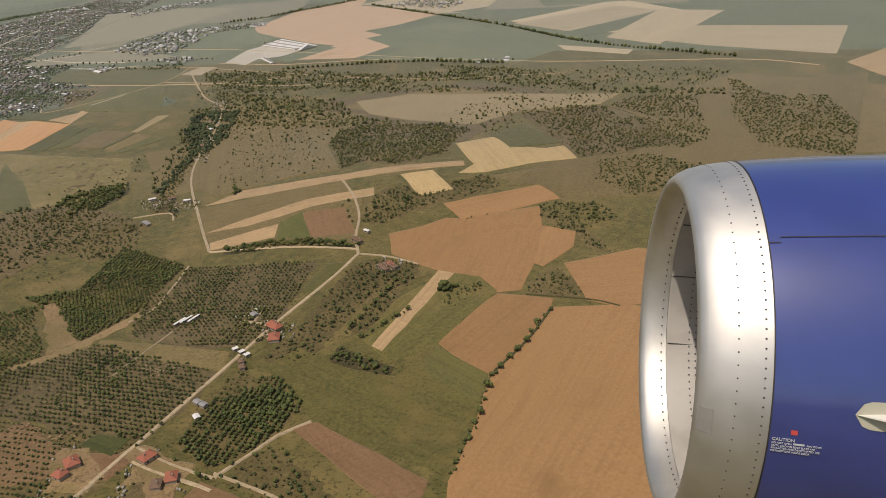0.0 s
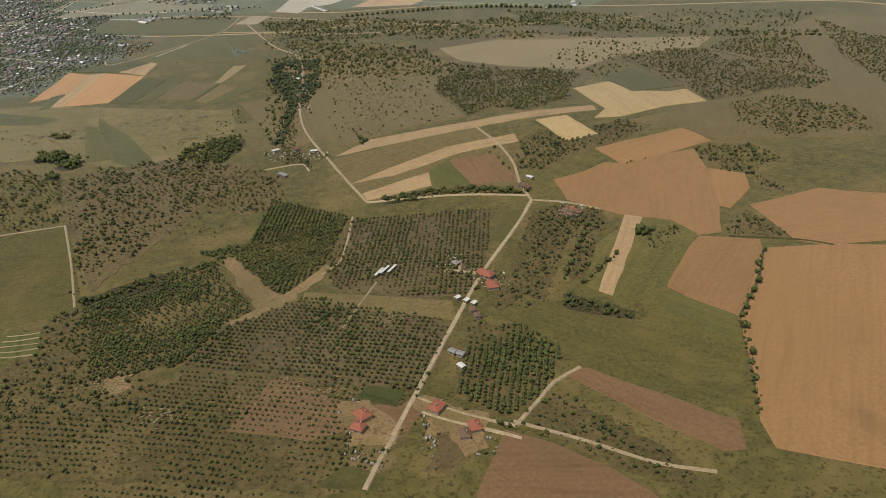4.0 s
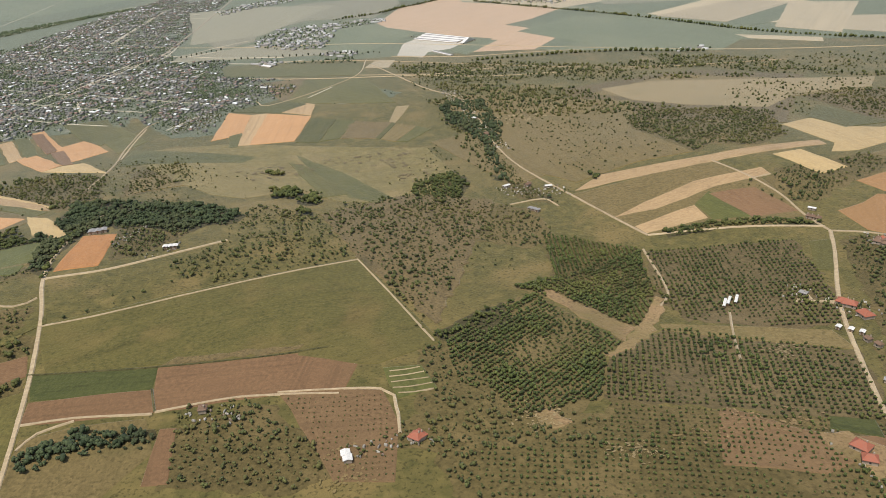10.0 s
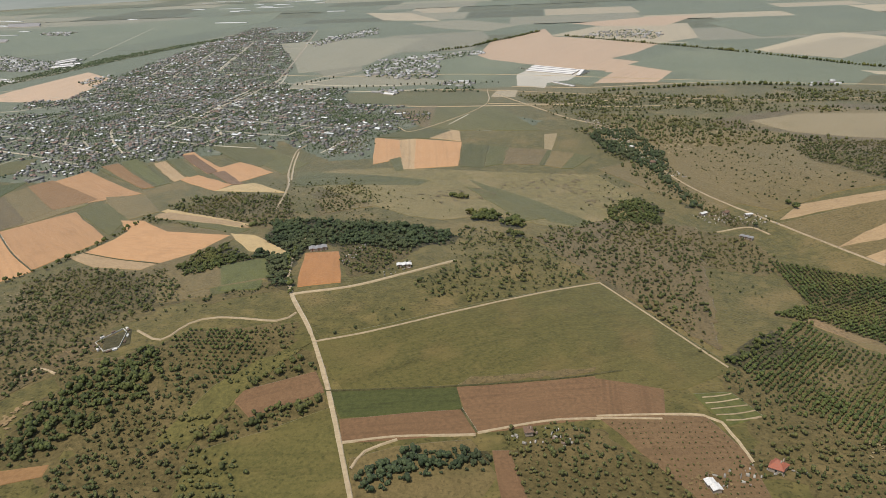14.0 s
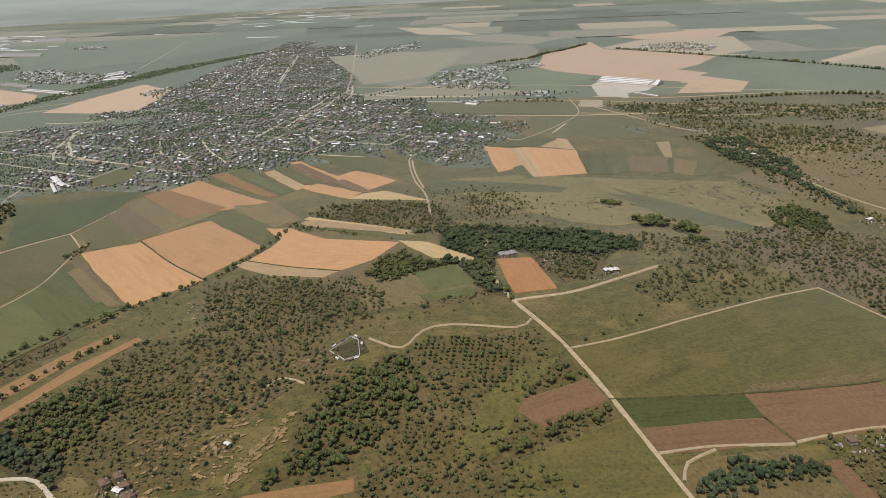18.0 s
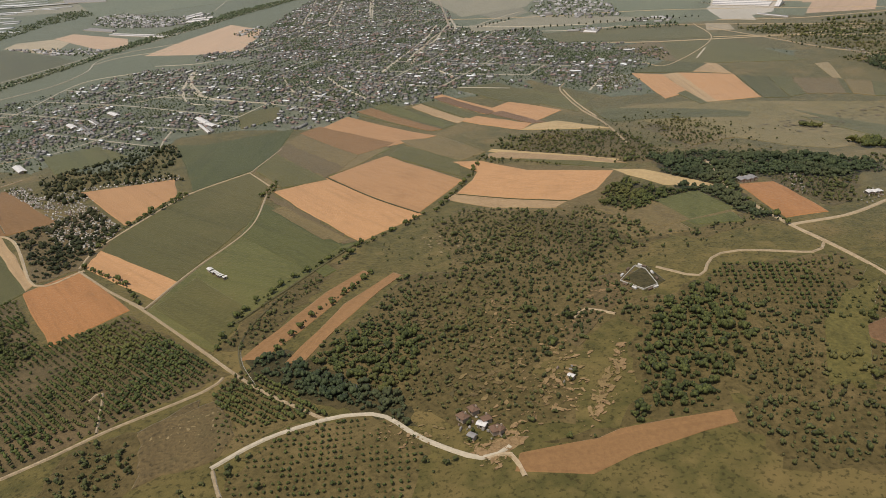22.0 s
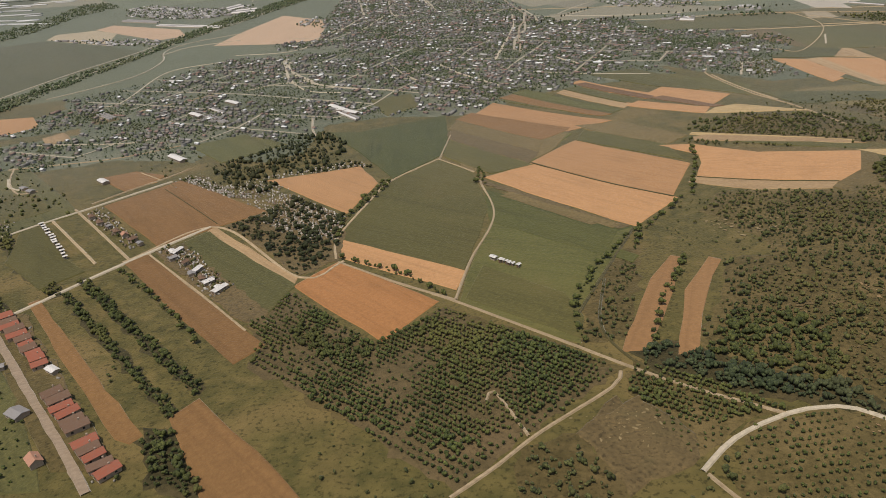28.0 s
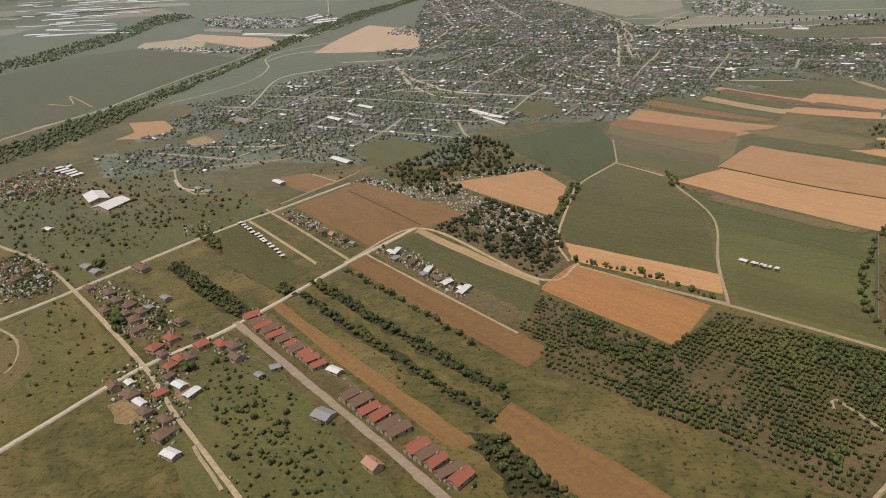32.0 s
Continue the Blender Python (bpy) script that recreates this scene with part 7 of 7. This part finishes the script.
house_row("red", (-1071, 650), (-1067, 644), 1, 6.3, 5.2, 0)
house_row("brown", (-1074, 635), (-1070, 630), 1, 4.9, 3.5, 0)
house_row("red", (-1055, 636), (-1052, 638), 1, 6.3, 5.6, 0)
house_row("brown", (-1041, 633), (-1038, 628), 1, 7.0, 5.9, 0)
house_row("brown", (-1039, 622), (-1036, 617), 1, 6.3, 4.2, 0)
house_row("red", (-1068, 620), (-1066, 622), 1, 5.6, 4.5, 0)
house_row("red", (-1065, 628), (-1061, 623), 1, 5.6, 4.2, 0)
house_row("brown", (-1060, 629), (-1057, 624), 1, 5.6, 4.2, 0)
house_row("brown", (-1066, 611), (-1064, 613), 1, 4.9, 3.5, 0)
house_row("brown", (-1082, 605), (-1079, 601), 1, 7.0, 5.6, 0)
house_row("white", (-1062, 606), (-1059, 601), 1, 6.3, 3.8, 0)
house_row("white", (-1056, 595), (-1054, 597), 1, 7.0, 3.5, 0)
house_row("white", (-1078, 597), (-1074, 593), 1, 6.3, 3.1, 0)
house_row("brown", (-1074, 589), (-1071, 585), 1, 5.6, 4.5, 0)
house_row("brown", (-1064, 567), (-1062, 569), 1, 7.0, 5.6, 0)
house_row("white", (-1060, 557), (-1057, 554), 1, 6.3, 4.2, 0)
house_row("grey", (-1029, 603), (-1026, 598), 1, 3.5, 2.8, 0)
house_row("grey", (-1022, 604), (-1019, 605), 1, 4.2, 3.5, 0)
house_row("brown", (-1012, 791), (-1007, 782), 1, 4.2, 3.5, 0)
house_row("brown", (-1004, 780), (-1000, 770), 1, 4.9, 3.5, 0)
house_row("grey", (-999, 764), (-994, 769), 1, 3.5, 2.8, 0)
house_row("brown", (-992, 761), (-988, 752), 1, 4.9, 3.5, 0)
house_row("orange", (-986, 754), (-982, 745), 1, 4.2, 3.5, 0)
house_row("brown", (-981, 738), (-977, 742), 1, 4.9, 3.5, 0)
house_row("grey", (-976, 738), (-972, 730), 1, 3.5, 2.8, 0)
house_row("white", (-955, 719), (-952, 712), 1, 4.2, 2.8, 0)
house_row("grey", (-954, 705), (-949, 709), 1, 4.9, 3.5, 0)
house_row("grey", (-941, 685), (-939, 678), 1, 4.2, 3.5, 0)
house_row("white", (-933, 667), (-928, 670), 1, 6.3, 3.8, 0)
house_row("brown", (-935, 677), (-933, 670), 1, 4.2, 3.1, 0)
house_row("white", (-926, 661), (-924, 655), 1, 3.5, 2.8, 0)
house_row("brown", (-1179, 770), (-1176, 774), 1, 5.6, 4.2, 0)
house_row("brown", (-1166, 764), (-1160, 755), 1, 5.6, 4.2, 0)
house_row("grey", (-1154, 751), (-1149, 743), 1, 4.9, 3.5, 0)
house_row("brown", (-1168, 747), (-1165, 751), 1, 5.6, 4.2, 0)
house_row("brown", (-1152, 764), (-1146, 755), 1, 4.9, 3.5, 0)
house_row("white", (-1155, 905), (-1146, 888), 1, 23.4, 14.4, 0)
house_row("white", (-1137, 867), (-1133, 873), 1, 21.6, 16.2, 0)
house_row("brown", (-1244, 991), (-1234, 975), 1, 6.3, 4.9, 0)
house_row("orange", (-1227, 963), (-1217, 948), 1, 6.3, 4.9, 0)
house_row("brown", (-1210, 931), (-1206, 938), 1, 6.3, 4.2, 0)
house_row("grey", (-1218, 997), (-1208, 979), 1, 6.3, 4.2, 0)
house_row("brown", (-1212, 1008), (-1201, 989), 1, 6.3, 4.2, 0)
house_row("white", (-1198, 999), (-1194, 1008), 1, 7.0, 3.5, 0)
house_row("grey", (-1230, 950), (-1220, 934), 1, 6.3, 4.9, 0)
house_row("brown", (-1197, 978), (-1188, 960), 1, 5.6, 4.2, 0)
house_row("brown", (-653, 455), (-651, 451), 1, 3.8, 3.1, 0)
house_row("brown", (-650, 446), (-647, 447), 1, 3.5, 2.8, 0)
house_row("brown", (-648, 441), (-647, 437), 1, 3.5, 2.8, 0)
yards([(-1106, 704), (-1098, 708), (-1078, 682), (-1081, 650), (-1096, 664)])
yards([(-1079, 647), (-1065, 654), (-1056, 625), (-1058, 608), (-1068, 614)])
yards([(-1044, 637), (-1035, 639), (-1032, 614), (-1039, 614)])
yards([(-1066, 573), (-1057, 572), (-1054, 550), (-1063, 554)])
yards([(-956, 722), (-949, 725), (-919, 658), (-927, 649)])
yards([(-1025, 658), (-1017, 647), (-985, 578), (-990, 576), (-1025, 641)])
yards([(-986, 574), (-965, 534), (-952, 510), (-957, 506), (-987, 566)])
yards([(-1041, 537), (-1034, 536), (-1032, 525), (-1040, 527)])
yards([(-1197, 787), (-1176, 795), (-1146, 756), (-1141, 725), (-1163, 726), (-1182, 741)])
house_row("white", (-609, 463), (-607, 461), 1, 2.4, 1.5, 0)
house_row("white", (-652, 445), (-650, 443), 1, 3.5, 2.4, 0)
house_row("brown", (-646, 440), (-644, 438), 1, 3.5, 2.8, 0)
house_row("grey", (-656, 440), (-654, 438), 1, 2.8, 2.1, 0)
yards([(-659, 446), (-643, 446), (-641, 431), (-657, 434)])
yards([(-611, 473), (-601, 471), (-605, 456), (-612, 458)])
yards([(-45, 290), (-32, 281), (-28, 259), (-40, 258)])
yards([(-1007, 1022), (-976, 1017), (-964, 976), (-999, 977)])
house_row("white", (-953, 712), (-949, 719), 1, 9.1, 2.8, 0)
house_row("white", (-940, 683), (-936, 689), 1, 9.1, 3.1, 0)
house_row("white", (-926, 654), (-922, 659), 1, 9.8, 3.5, 0)
house_row("brown", (-945, 695), (-943, 698), 1, 4.2, 2.8, 0)
house_row("grey", (-930, 668), (-929, 671), 1, 4.9, 2.8, 0)
gravestones([(-939, 821), (-909, 832), (-876, 796), (-846, 741), (-853, 708), (-879, 713), (-898, 749)])
gravestones([(-960, 847), (-939, 858), (-915, 802), (-933, 800)])
house_row("brown", (-1108, 690), (-1105, 686), 1, 5.6, 4.2, 0)
house_row("brown", (-1109, 710), (-1106, 706), 1, 5.6, 4.2, 0)
house_row("grey", (-1078, 695), (-1075, 691), 1, 4.9, 3.5, 0)
house_row("brown", (-1067, 665), (-1064, 661), 1, 5.6, 4.2, 0)
house_row("brown", (-1090, 613), (-1087, 609), 1, 6.3, 4.2, 0)
house_row("red", (-1069, 598), (-1066, 600), 1, 5.6, 4.2, 0)
house_row("brown", (-1058, 647), (-1056, 648), 1, 4.9, 3.5, 0)
house_row("brown", (-1065, 581), (-1062, 577), 1, 5.6, 4.2, 0)
house_row("white", (-1084, 614), (-1081, 610), 1, 4.2, 2.8, 0)
house_row("red", (-1046, 636), (-1043, 632), 1, 6.3, 4.9, 0)
house_row("brown", (-1121, 721), (-1118, 717), 1, 4.9, 3.5, 0)
yards([(-1125, 733), (-1104, 725), (-1071, 678), (-1063, 651), (-1080, 652), (-1100, 670)])
yards([(-1098, 626), (-1084, 635), (-1057, 613), (-1051, 586), (-1062, 574), (-1084, 589)])
yards([(-1055, 643), (-1037, 642), (-1030, 619), (-1041, 616)])
greenhouse_land([(-1588, 2241), (-1959, 3494), (-1806, 3677), (-1440, 3505), (-1359, 2683), (-1344, 2246), (-1410, 2094)], 40)
yards([(-408, 995), (-374, 1030), (-353, 1002), (-364, 955), (-393, 939), (-407, 939)])
yards([(-90, 288), (-86, 307), (-73, 304), (-63, 283), (-69, 272), (-86, 275)])
yards([(-54, 285), (-50, 299), (-41, 297), (-44, 270), (-55, 269)])
yards([(-42, 276), (-36, 287), (-23, 279), (-31, 261)])
yards([(73, 467), (83, 483), (99, 473), (90, 454)])
yards([(-18, 431), (-6, 446), (3, 434), (6, 406), (-12, 415)])
house_row("grey", (-6, 428), (-4, 424), 1, 4.2, 3.5, 0)
house_row("red", (85, 470), (86, 466), 1, 5.6, 4.2, 0)
house_row("white", (73, 527), (76, 523), 1, 5.0, 2.4, 0)
district([(-1043, 982), (-1015, 990), (-961, 951), (-894, 878), (-863, 899), (-836, 979), (-780, 988), (-707, 967), (-674, 1011), (-621, 1015), (-566, 1042), (-510, 1059), (-440, 1036), (-356, 1030), (-286, 1114), (-339, 1285), (-505, 1490), (-646, 1520), (-757, 1421), (-791, 1361), (-936, 1378), (-1028, 1273), (-1116, 1230)])
district([(-872, 1463), (-786, 1617), (-670, 2115), (-538, 2557), (-348, 2491), (-449, 1483), (-346, 1353), (-382, 1216), (-555, 1195), (-658, 1273), (-756, 1363), (-859, 1392)])
district([(-443, 1009), (-403, 923), (-356, 917), (-347, 1007), (-274, 1066), (-221, 1004), (-159, 1000), (-136, 1030), (-167, 1077), (-248, 1134), (-366, 1185), (-435, 1197), (-470, 1122)])
district([(-689, 933), (-668, 978), (-638, 1015), (-569, 1014), (-464, 1005), (-458, 1169), (-574, 1292), (-726, 1288), (-792, 1253)])
district([(-1218, 991), (-1177, 1033), (-1150, 1070), (-1087, 1069), (-1023, 1121), (-1082, 1198), (-1125, 1151), (-1168, 1038), (-1222, 1006)])
district([(-1182, 1036), (-1068, 1049), (-994, 1010), (-930, 949), (-953, 901), (-1017, 936), (-1097, 927), (-1156, 959)])
district([(-775, 1516), (-773, 1682), (-670, 2115), (-539, 2516), (-512, 1926), (-649, 1598), (-658, 1273), (-740, 1357)])
district([(-467, 1208), (-436, 1306), (-331, 1236), (-261, 1159), (-336, 1174), (-434, 1161)])
yards([(-89, 1032), (-70, 1014), (-73, 767), (-87, 788)])
yards([(-120, 677), (-65, 658), (-64, 634), (-117, 655)])
house_row("brown", (-80, 964), (-77, 953), 1, 5.6, 4.2, 0)
house_row("white", (-82, 892), (-78, 883), 1, 5.6, 3.5, 0)
house_row("brown", (-84, 833), (-81, 823), 1, 5.6, 4.2, 0)
house_row("white", (-113, 674), (-107, 676), 1, 6.3, 2.8, 0)
house_row("brown", (-94, 669), (-90, 671), 1, 5.6, 3.5, 0)
house_row("white", (-79, 661), (-74, 661), 1, 5.6, 2.8, 0)
settle()

# ---- the aircraft's engine ----
POLISHED, _nt, _b = plain("polished_aluminium", 0.36, 1.0)
_where = _nt.nodes.new("ShaderNodeTexCoord").outputs["Object"]
_nt.links.new(blend(_nt, (0.68, 0.64, 0.57), (0.60, 0.56, 0.50), ramp(_nt, noisy(_nt, _where, 5.0, 5.0), 0.4, 0.75)), _b.inputs["Base Color"])
_nt.links.new(ramp(_nt, noisy(_nt, _where, 9.0, 4.0), -2.6, 2.9), _b.inputs["Roughness"])
BLUE, _nt, _b = plain("blue_gloss_paint", 0.28)
_where = _nt.nodes.new("ShaderNodeTexCoord").outputs["Object"]
_nt.links.new(blend(_nt, (0.028, 0.042, 0.19), (0.022, 0.034, 0.155), ramp(_nt, noisy(_nt, _where, 3.0, 5.0), 0.4, 0.7)), _b.inputs["Base Color"])
_b.inputs["Coat Weight"].default_value, _b.inputs["Coat Roughness"].default_value, _b.inputs["Coat IOR"].default_value = 1.0, 0.12, 1.9
LINER = coat("inlet_liner", [(0.40, 0.36, 0.31)], 0.5, 4.0)
DARK = coat("dark_fastener", [(0.06, 0.055, 0.05)], 0.6)
CREAM = coat("cream_paint", [(0.68, 0.64, 0.54)], 0.45)
WHITE = coat("white_lettering", [(0.5, 0.5, 0.5)], 0.5)
RED = coat("red_marking", [(0.55, 0.06, 0.05)], 0.5)
GREYPATCH = coat("grey_patch", [(0.24, 0.22, 0.19)], 0.55)

ENGINE_POSE = pose(56.976, -7.833, 222.831, 0.09, -2.89, 163.40)
SEAM, STRAKE = 60.0, 17.0          # degrees round the axis, up from the cabin side
PLATE = coat("dull_cream_paint", [(0.44, 0.41, 0.30)], 0.5)
TEXT, PATCH, REDMARK = (-0.300, 8.6), (-0.012, -0.07, 14.0, 7.0), (-0.37, -0.395, 10.4, 11.6)
OUTER = [(0.0, 0.865), (-0.012, 0.888), (-0.04, 0.912), (-0.085, 0.935), (-0.14, 0.952), (-0.21, 0.966), (-0.285, 0.978)]
COWL = [(-0.287, 0.979), (-0.4, 0.992), (-0.7, 1.02), (-1.1, 1.043), (-1.6, 1.055), (-2.2, 1.045), (-2.9, 0.99), (-3.3, 0.92)]
INNER = [(0.0, 0.865), (-0.012, 0.842), (-0.04, 0.822), (-0.09, 0.808), (-0.16, 0.80)]
BARREL = [(-0.162, 0.799), (-0.35, 0.79), (-0.6, 0.785), (-0.9, 0.80)]


def turned(profile, segments=120, thick=0.012, flip=False):
    """A shell of the profile turned round the engine's axis."""
    bm = bmesh.new()
    rows = [[bm.verts.new((x, r * math.cos(a), r * math.sin(a))) for a in (2 * math.pi * i / segments for i in range(segments))] for x, r in profile]
    for a, b in zip(rows, rows[1:]):
        for i in range(segments):
            j = (i + 1) % segments
            bm.faces.new((a[i], a[j], b[j], b[i]) if flip else (a[i], b[i], b[j], a[j]))
    for f in bm.faces:
        f.smooth = True
    return bm


def radius_at(x):
    pts = COWL if x < -0.286 else OUTER
    for (x1, r1), (x2, r2) in zip(pts, pts[1:]):
        if x2 <= x <= x1:
            return r1 + (r2 - r1) * (x - x1) / (x2 - x1)
    return pts[-1][1]


def on_skin(x, angle, lift=0.0, inner=None):
    r = (inner if inner else radius_at(x)) + lift
    return Vector((x, r * math.cos(radians(angle)), r * math.sin(radians(angle))))


def strip(a, b, wide, lift=0.004):
    """A narrow band on the cowl from (x, angle) a to b."""
    bm = bmesh.new()
    prev = None
    n = max(24, int(abs(b[1] - a[1])))
    for i in range(n + 1):
        k = i / n
        x, g = a[0] + (b[0] - a[0]) * k, a[1] + (b[1] - a[1]) * k
        if abs(b[0] - a[0]) > 0.01 * abs(b[1] - a[1]):
            pair = (on_skin(x, g - math.degrees(wide / 2), lift), on_skin(x, g + math.degrees(wide / 2), lift))
        else:
            pair = (on_skin(x - wide / 2, g, lift), on_skin(x + wide / 2, g, lift))
        now = [bm.verts.new(p) for p in pair]
        if prev:
            bm.faces.new((prev[0], prev[1], now[1], now[0]))
        prev = now
    bmesh.ops.solidify(bm, geom=bm.faces[:], thickness=0.002)
    return bm


def rivets(x, inner, count, lo, hi, size):
    bm = bmesh.new()
    for i in range(count):
        g = lo + (hi - lo) * i / (count - 1)
        p = on_skin(x, g, 0.0, inner)
        m = Matrix.Translation(p) @ Vector((0, p.y, p.z)).to_track_quat("Z", "Y").to_matrix().to_4x4()
        bmesh.ops.create_cone(bm, cap_ends=True, segments=8, radius1=size, radius2=size * 0.7, depth=0.005, matrix=m)
    return bm


engine = tagged(new("jet_engine"), "aircraft jet engine with polished inlet lip and glossy blue cowl", "jet engine")
engine.matrix_world = ENGINE_POSE
lip = part("inlet_lip", turned(INNER[::-1] + OUTER[1:]), POLISHED, engine, "polished bare metal inlet lip")
part("fan_cowl", turned(COWL), BLUE, engine, "glossy blue painted fan cowl")
barrel = part("inlet_barrel", turned(BARREL, flip=True), LINER, engine, "pale riveted inlet barrel")
bm = bmesh.new()
bmesh.ops.create_circle(bm, cap_ends=True, segments=64, radius=0.80, matrix=Matrix.Translation((-0.9, 0, 0)) @ Euler((0, radians(90), 0)).to_matrix().to_4x4())
bmesh.ops.solidify(bm, geom=bm.faces[:], thickness=0.03)
part("fan_face", bm, DARK, engine, "dark fan face deep in the inlet")
for x, n, s in ((-0.15, 110, 0.0045), (-0.255, 150, 0.0055)):
    part("rivet_row", rivets(x, None, n, -180, 177, s), DARK, lip, "row of dark rivets")
for x, r, n in ((-0.13, 0.801, 90), (-0.30, 0.791, 110), (-0.34, 0.789, 110)):
    part("rivet_row", rivets(x, r - 0.003, n, -180, 177, 0.005), DARK, barrel, "row of dark rivets")
for g in (150, 180, 212):
    bm = bmesh.new()
    a, b = on_skin(-0.17, g, -0.004, 0.80), on_skin(-0.88, g, -0.004, 0.795)
    box_m = Matrix.Translation((a + b) / 2) @ (b - a).to_track_quat("X", "Z").to_matrix().to_4x4() @ Matrix.Diagonal(((b - a).length, 0.006, 0.006, 1))
    bmesh.ops.create_cube(bm, size=1, matrix=box_m)
    part("panel_joint", bm, DARK, barrel)
part("cowl_joint", strip((-0.287, -180), (-0.287, 180), 0.005), DARK, engine, "thin dark joint between lip and cowl")
part("cowl_joint", strip((-0.335, SEAM), (-2.6, SEAM), 0.0045), DARK, engine, "thin dark cowl seam")
part("cowl_joint", strip((-0.287, SEAM - 1.6), (-0.337, SEAM - 1.6), 0.0045), DARK, engine, "thin dark cowl seam")
part("top_joint", strip((-0.30, 96), (-2.6, 99), 0.004), DARK, engine, "thin dark cowl seam")

# strake: a tapered fin on the cowl's side
bm = bmesh.new()
base = [(-0.605, 0.0), (-0.70, 0.012), (-1.3, 0.014), (-1.3, -0.014), (-0.70, -0.012)]
low = [bm.verts.new(on_skin(x, STRAKE + math.degrees(o), 0.003)) for x, o in base]
top = [bm.verts.new(on_skin(x, STRAKE + math.degrees(o * 0.4), h)) for (x, o), h in zip(base, (0.008, 0.05, 0.2, 0.2, 0.05))]
bm.faces.new(top)
for i in range(5):
    bm.faces.new((low[i], low[(i + 1) % 5], top[(i + 1) % 5], top[i]))
bmesh.ops.recalc_face_normals(bm, faces=bm.faces)
strake = part("strake", bm, CREAM, engine, "cream painted fin on the cowl")
bm = bmesh.new()
prev = None
for i in range(25):
    k = i / 24
    x = -0.60 - 0.70 * k
    half = 3.3 * math.sqrt(max(0.0, 1 - max(0.0, 1 - k * 9) ** 2)) + 0.05
    now = [bm.verts.new(on_skin(x, STRAKE + half * o, 0.004)) for o in (-1, -0.5, 0, 0.5, 1)]
    if prev:
        for n in range(4):
            bm.faces.new((prev[n], prev[n + 1], now[n + 1], now[n]))
    prev = now
bmesh.ops.recalc_face_normals(bm, faces=bm.faces)
bmesh.ops.solidify(bm, geom=bm.faces[:], thickness=0.002)
part("strake_base", bm, PLATE, strake, "rounded dull cream base plate")


def decal(name, x0, x1, g0, g1, material, label):
    bm = bmesh.new()
    n = 6
    rows = [[bm.verts.new(on_skin(x0 + (x1 - x0) * i / n, g0 + (g1 - g0) * k, 0.003)) for k in (0, 0.5, 1)] for i in range(n + 1)]
    for a, b in zip(rows, rows[1:]):
        for k in (0, 1):
            bm.faces.new((a[k], b[k], b[k + 1], a[k + 1]))
    bmesh.ops.recalc_face_normals(bm, faces=bm.faces)
    bmesh.ops.solidify(bm, geom=bm.faces[:], thickness=0.001)
    return part(name, bm, material, engine, label)


decal("patch", *PATCH, GREYPATCH, "dull grey patch on the lip")
decal("red_mark", *REDMARK, RED, "small red marking")


def lettering(text, size, x, g, label):
    """One line of raised lettering laid on the cowl."""
    words = bpy.data.curves.new("lettering", "FONT")
    words.body, words.size, words.extrude, words.align_x = text, size, 0.001, "LEFT"
    holder = bpy.data.objects.new("lettering", words)
    scene.collection.objects.link(holder)
    made = bpy.data.meshes.new_from_object(holder.evaluated_get(bpy.context.evaluated_depsgraph_get()))
    bpy.data.objects.remove(holder)
    made.materials.clear()
    made.materials.append(WHITE)
    ob = tagged(new("lettering", made), label)
    ob.parent = engine
    spot = on_skin(x, g, 0.006)
    outward = Vector((0, spot.y, spot.z)).normalized()
    along = (on_skin(x - 0.15, g) - on_skin(x, g)).normalized()
    outward = (outward - along * outward.dot(along)).normalized()
    ob.matrix_basis = Matrix.Translation(spot) @ Matrix(((*along,), (*outward.cross(along),), (*outward,))).transposed().to_4x4()


lettering("CAUTION", 0.0195, TEXT[0], TEXT[1], "white caution lettering")
for i, text in enumerate(("DO NOT OPEN", "UNTIL LEADING EDGE SLATS ARE", "RETRACTED AND DEACTIVATED. SEE", "INSTRUCTIONS INSIDE DOOR")):
    lettering(text, 0.0112, TEXT[0], TEXT[1] - 0.85 - i * 0.72, "small white lettering")
decal("text_word", TEXT[0] - 0.085, TEXT[0] - 0.128, TEXT[1] - 0.37, TEXT[1] - 0.85, WHITE, "small white lettering")
lettering("FAN COWL", 0.0112, TEXT[0] - 0.135, TEXT[1] - 0.85, "small white lettering")
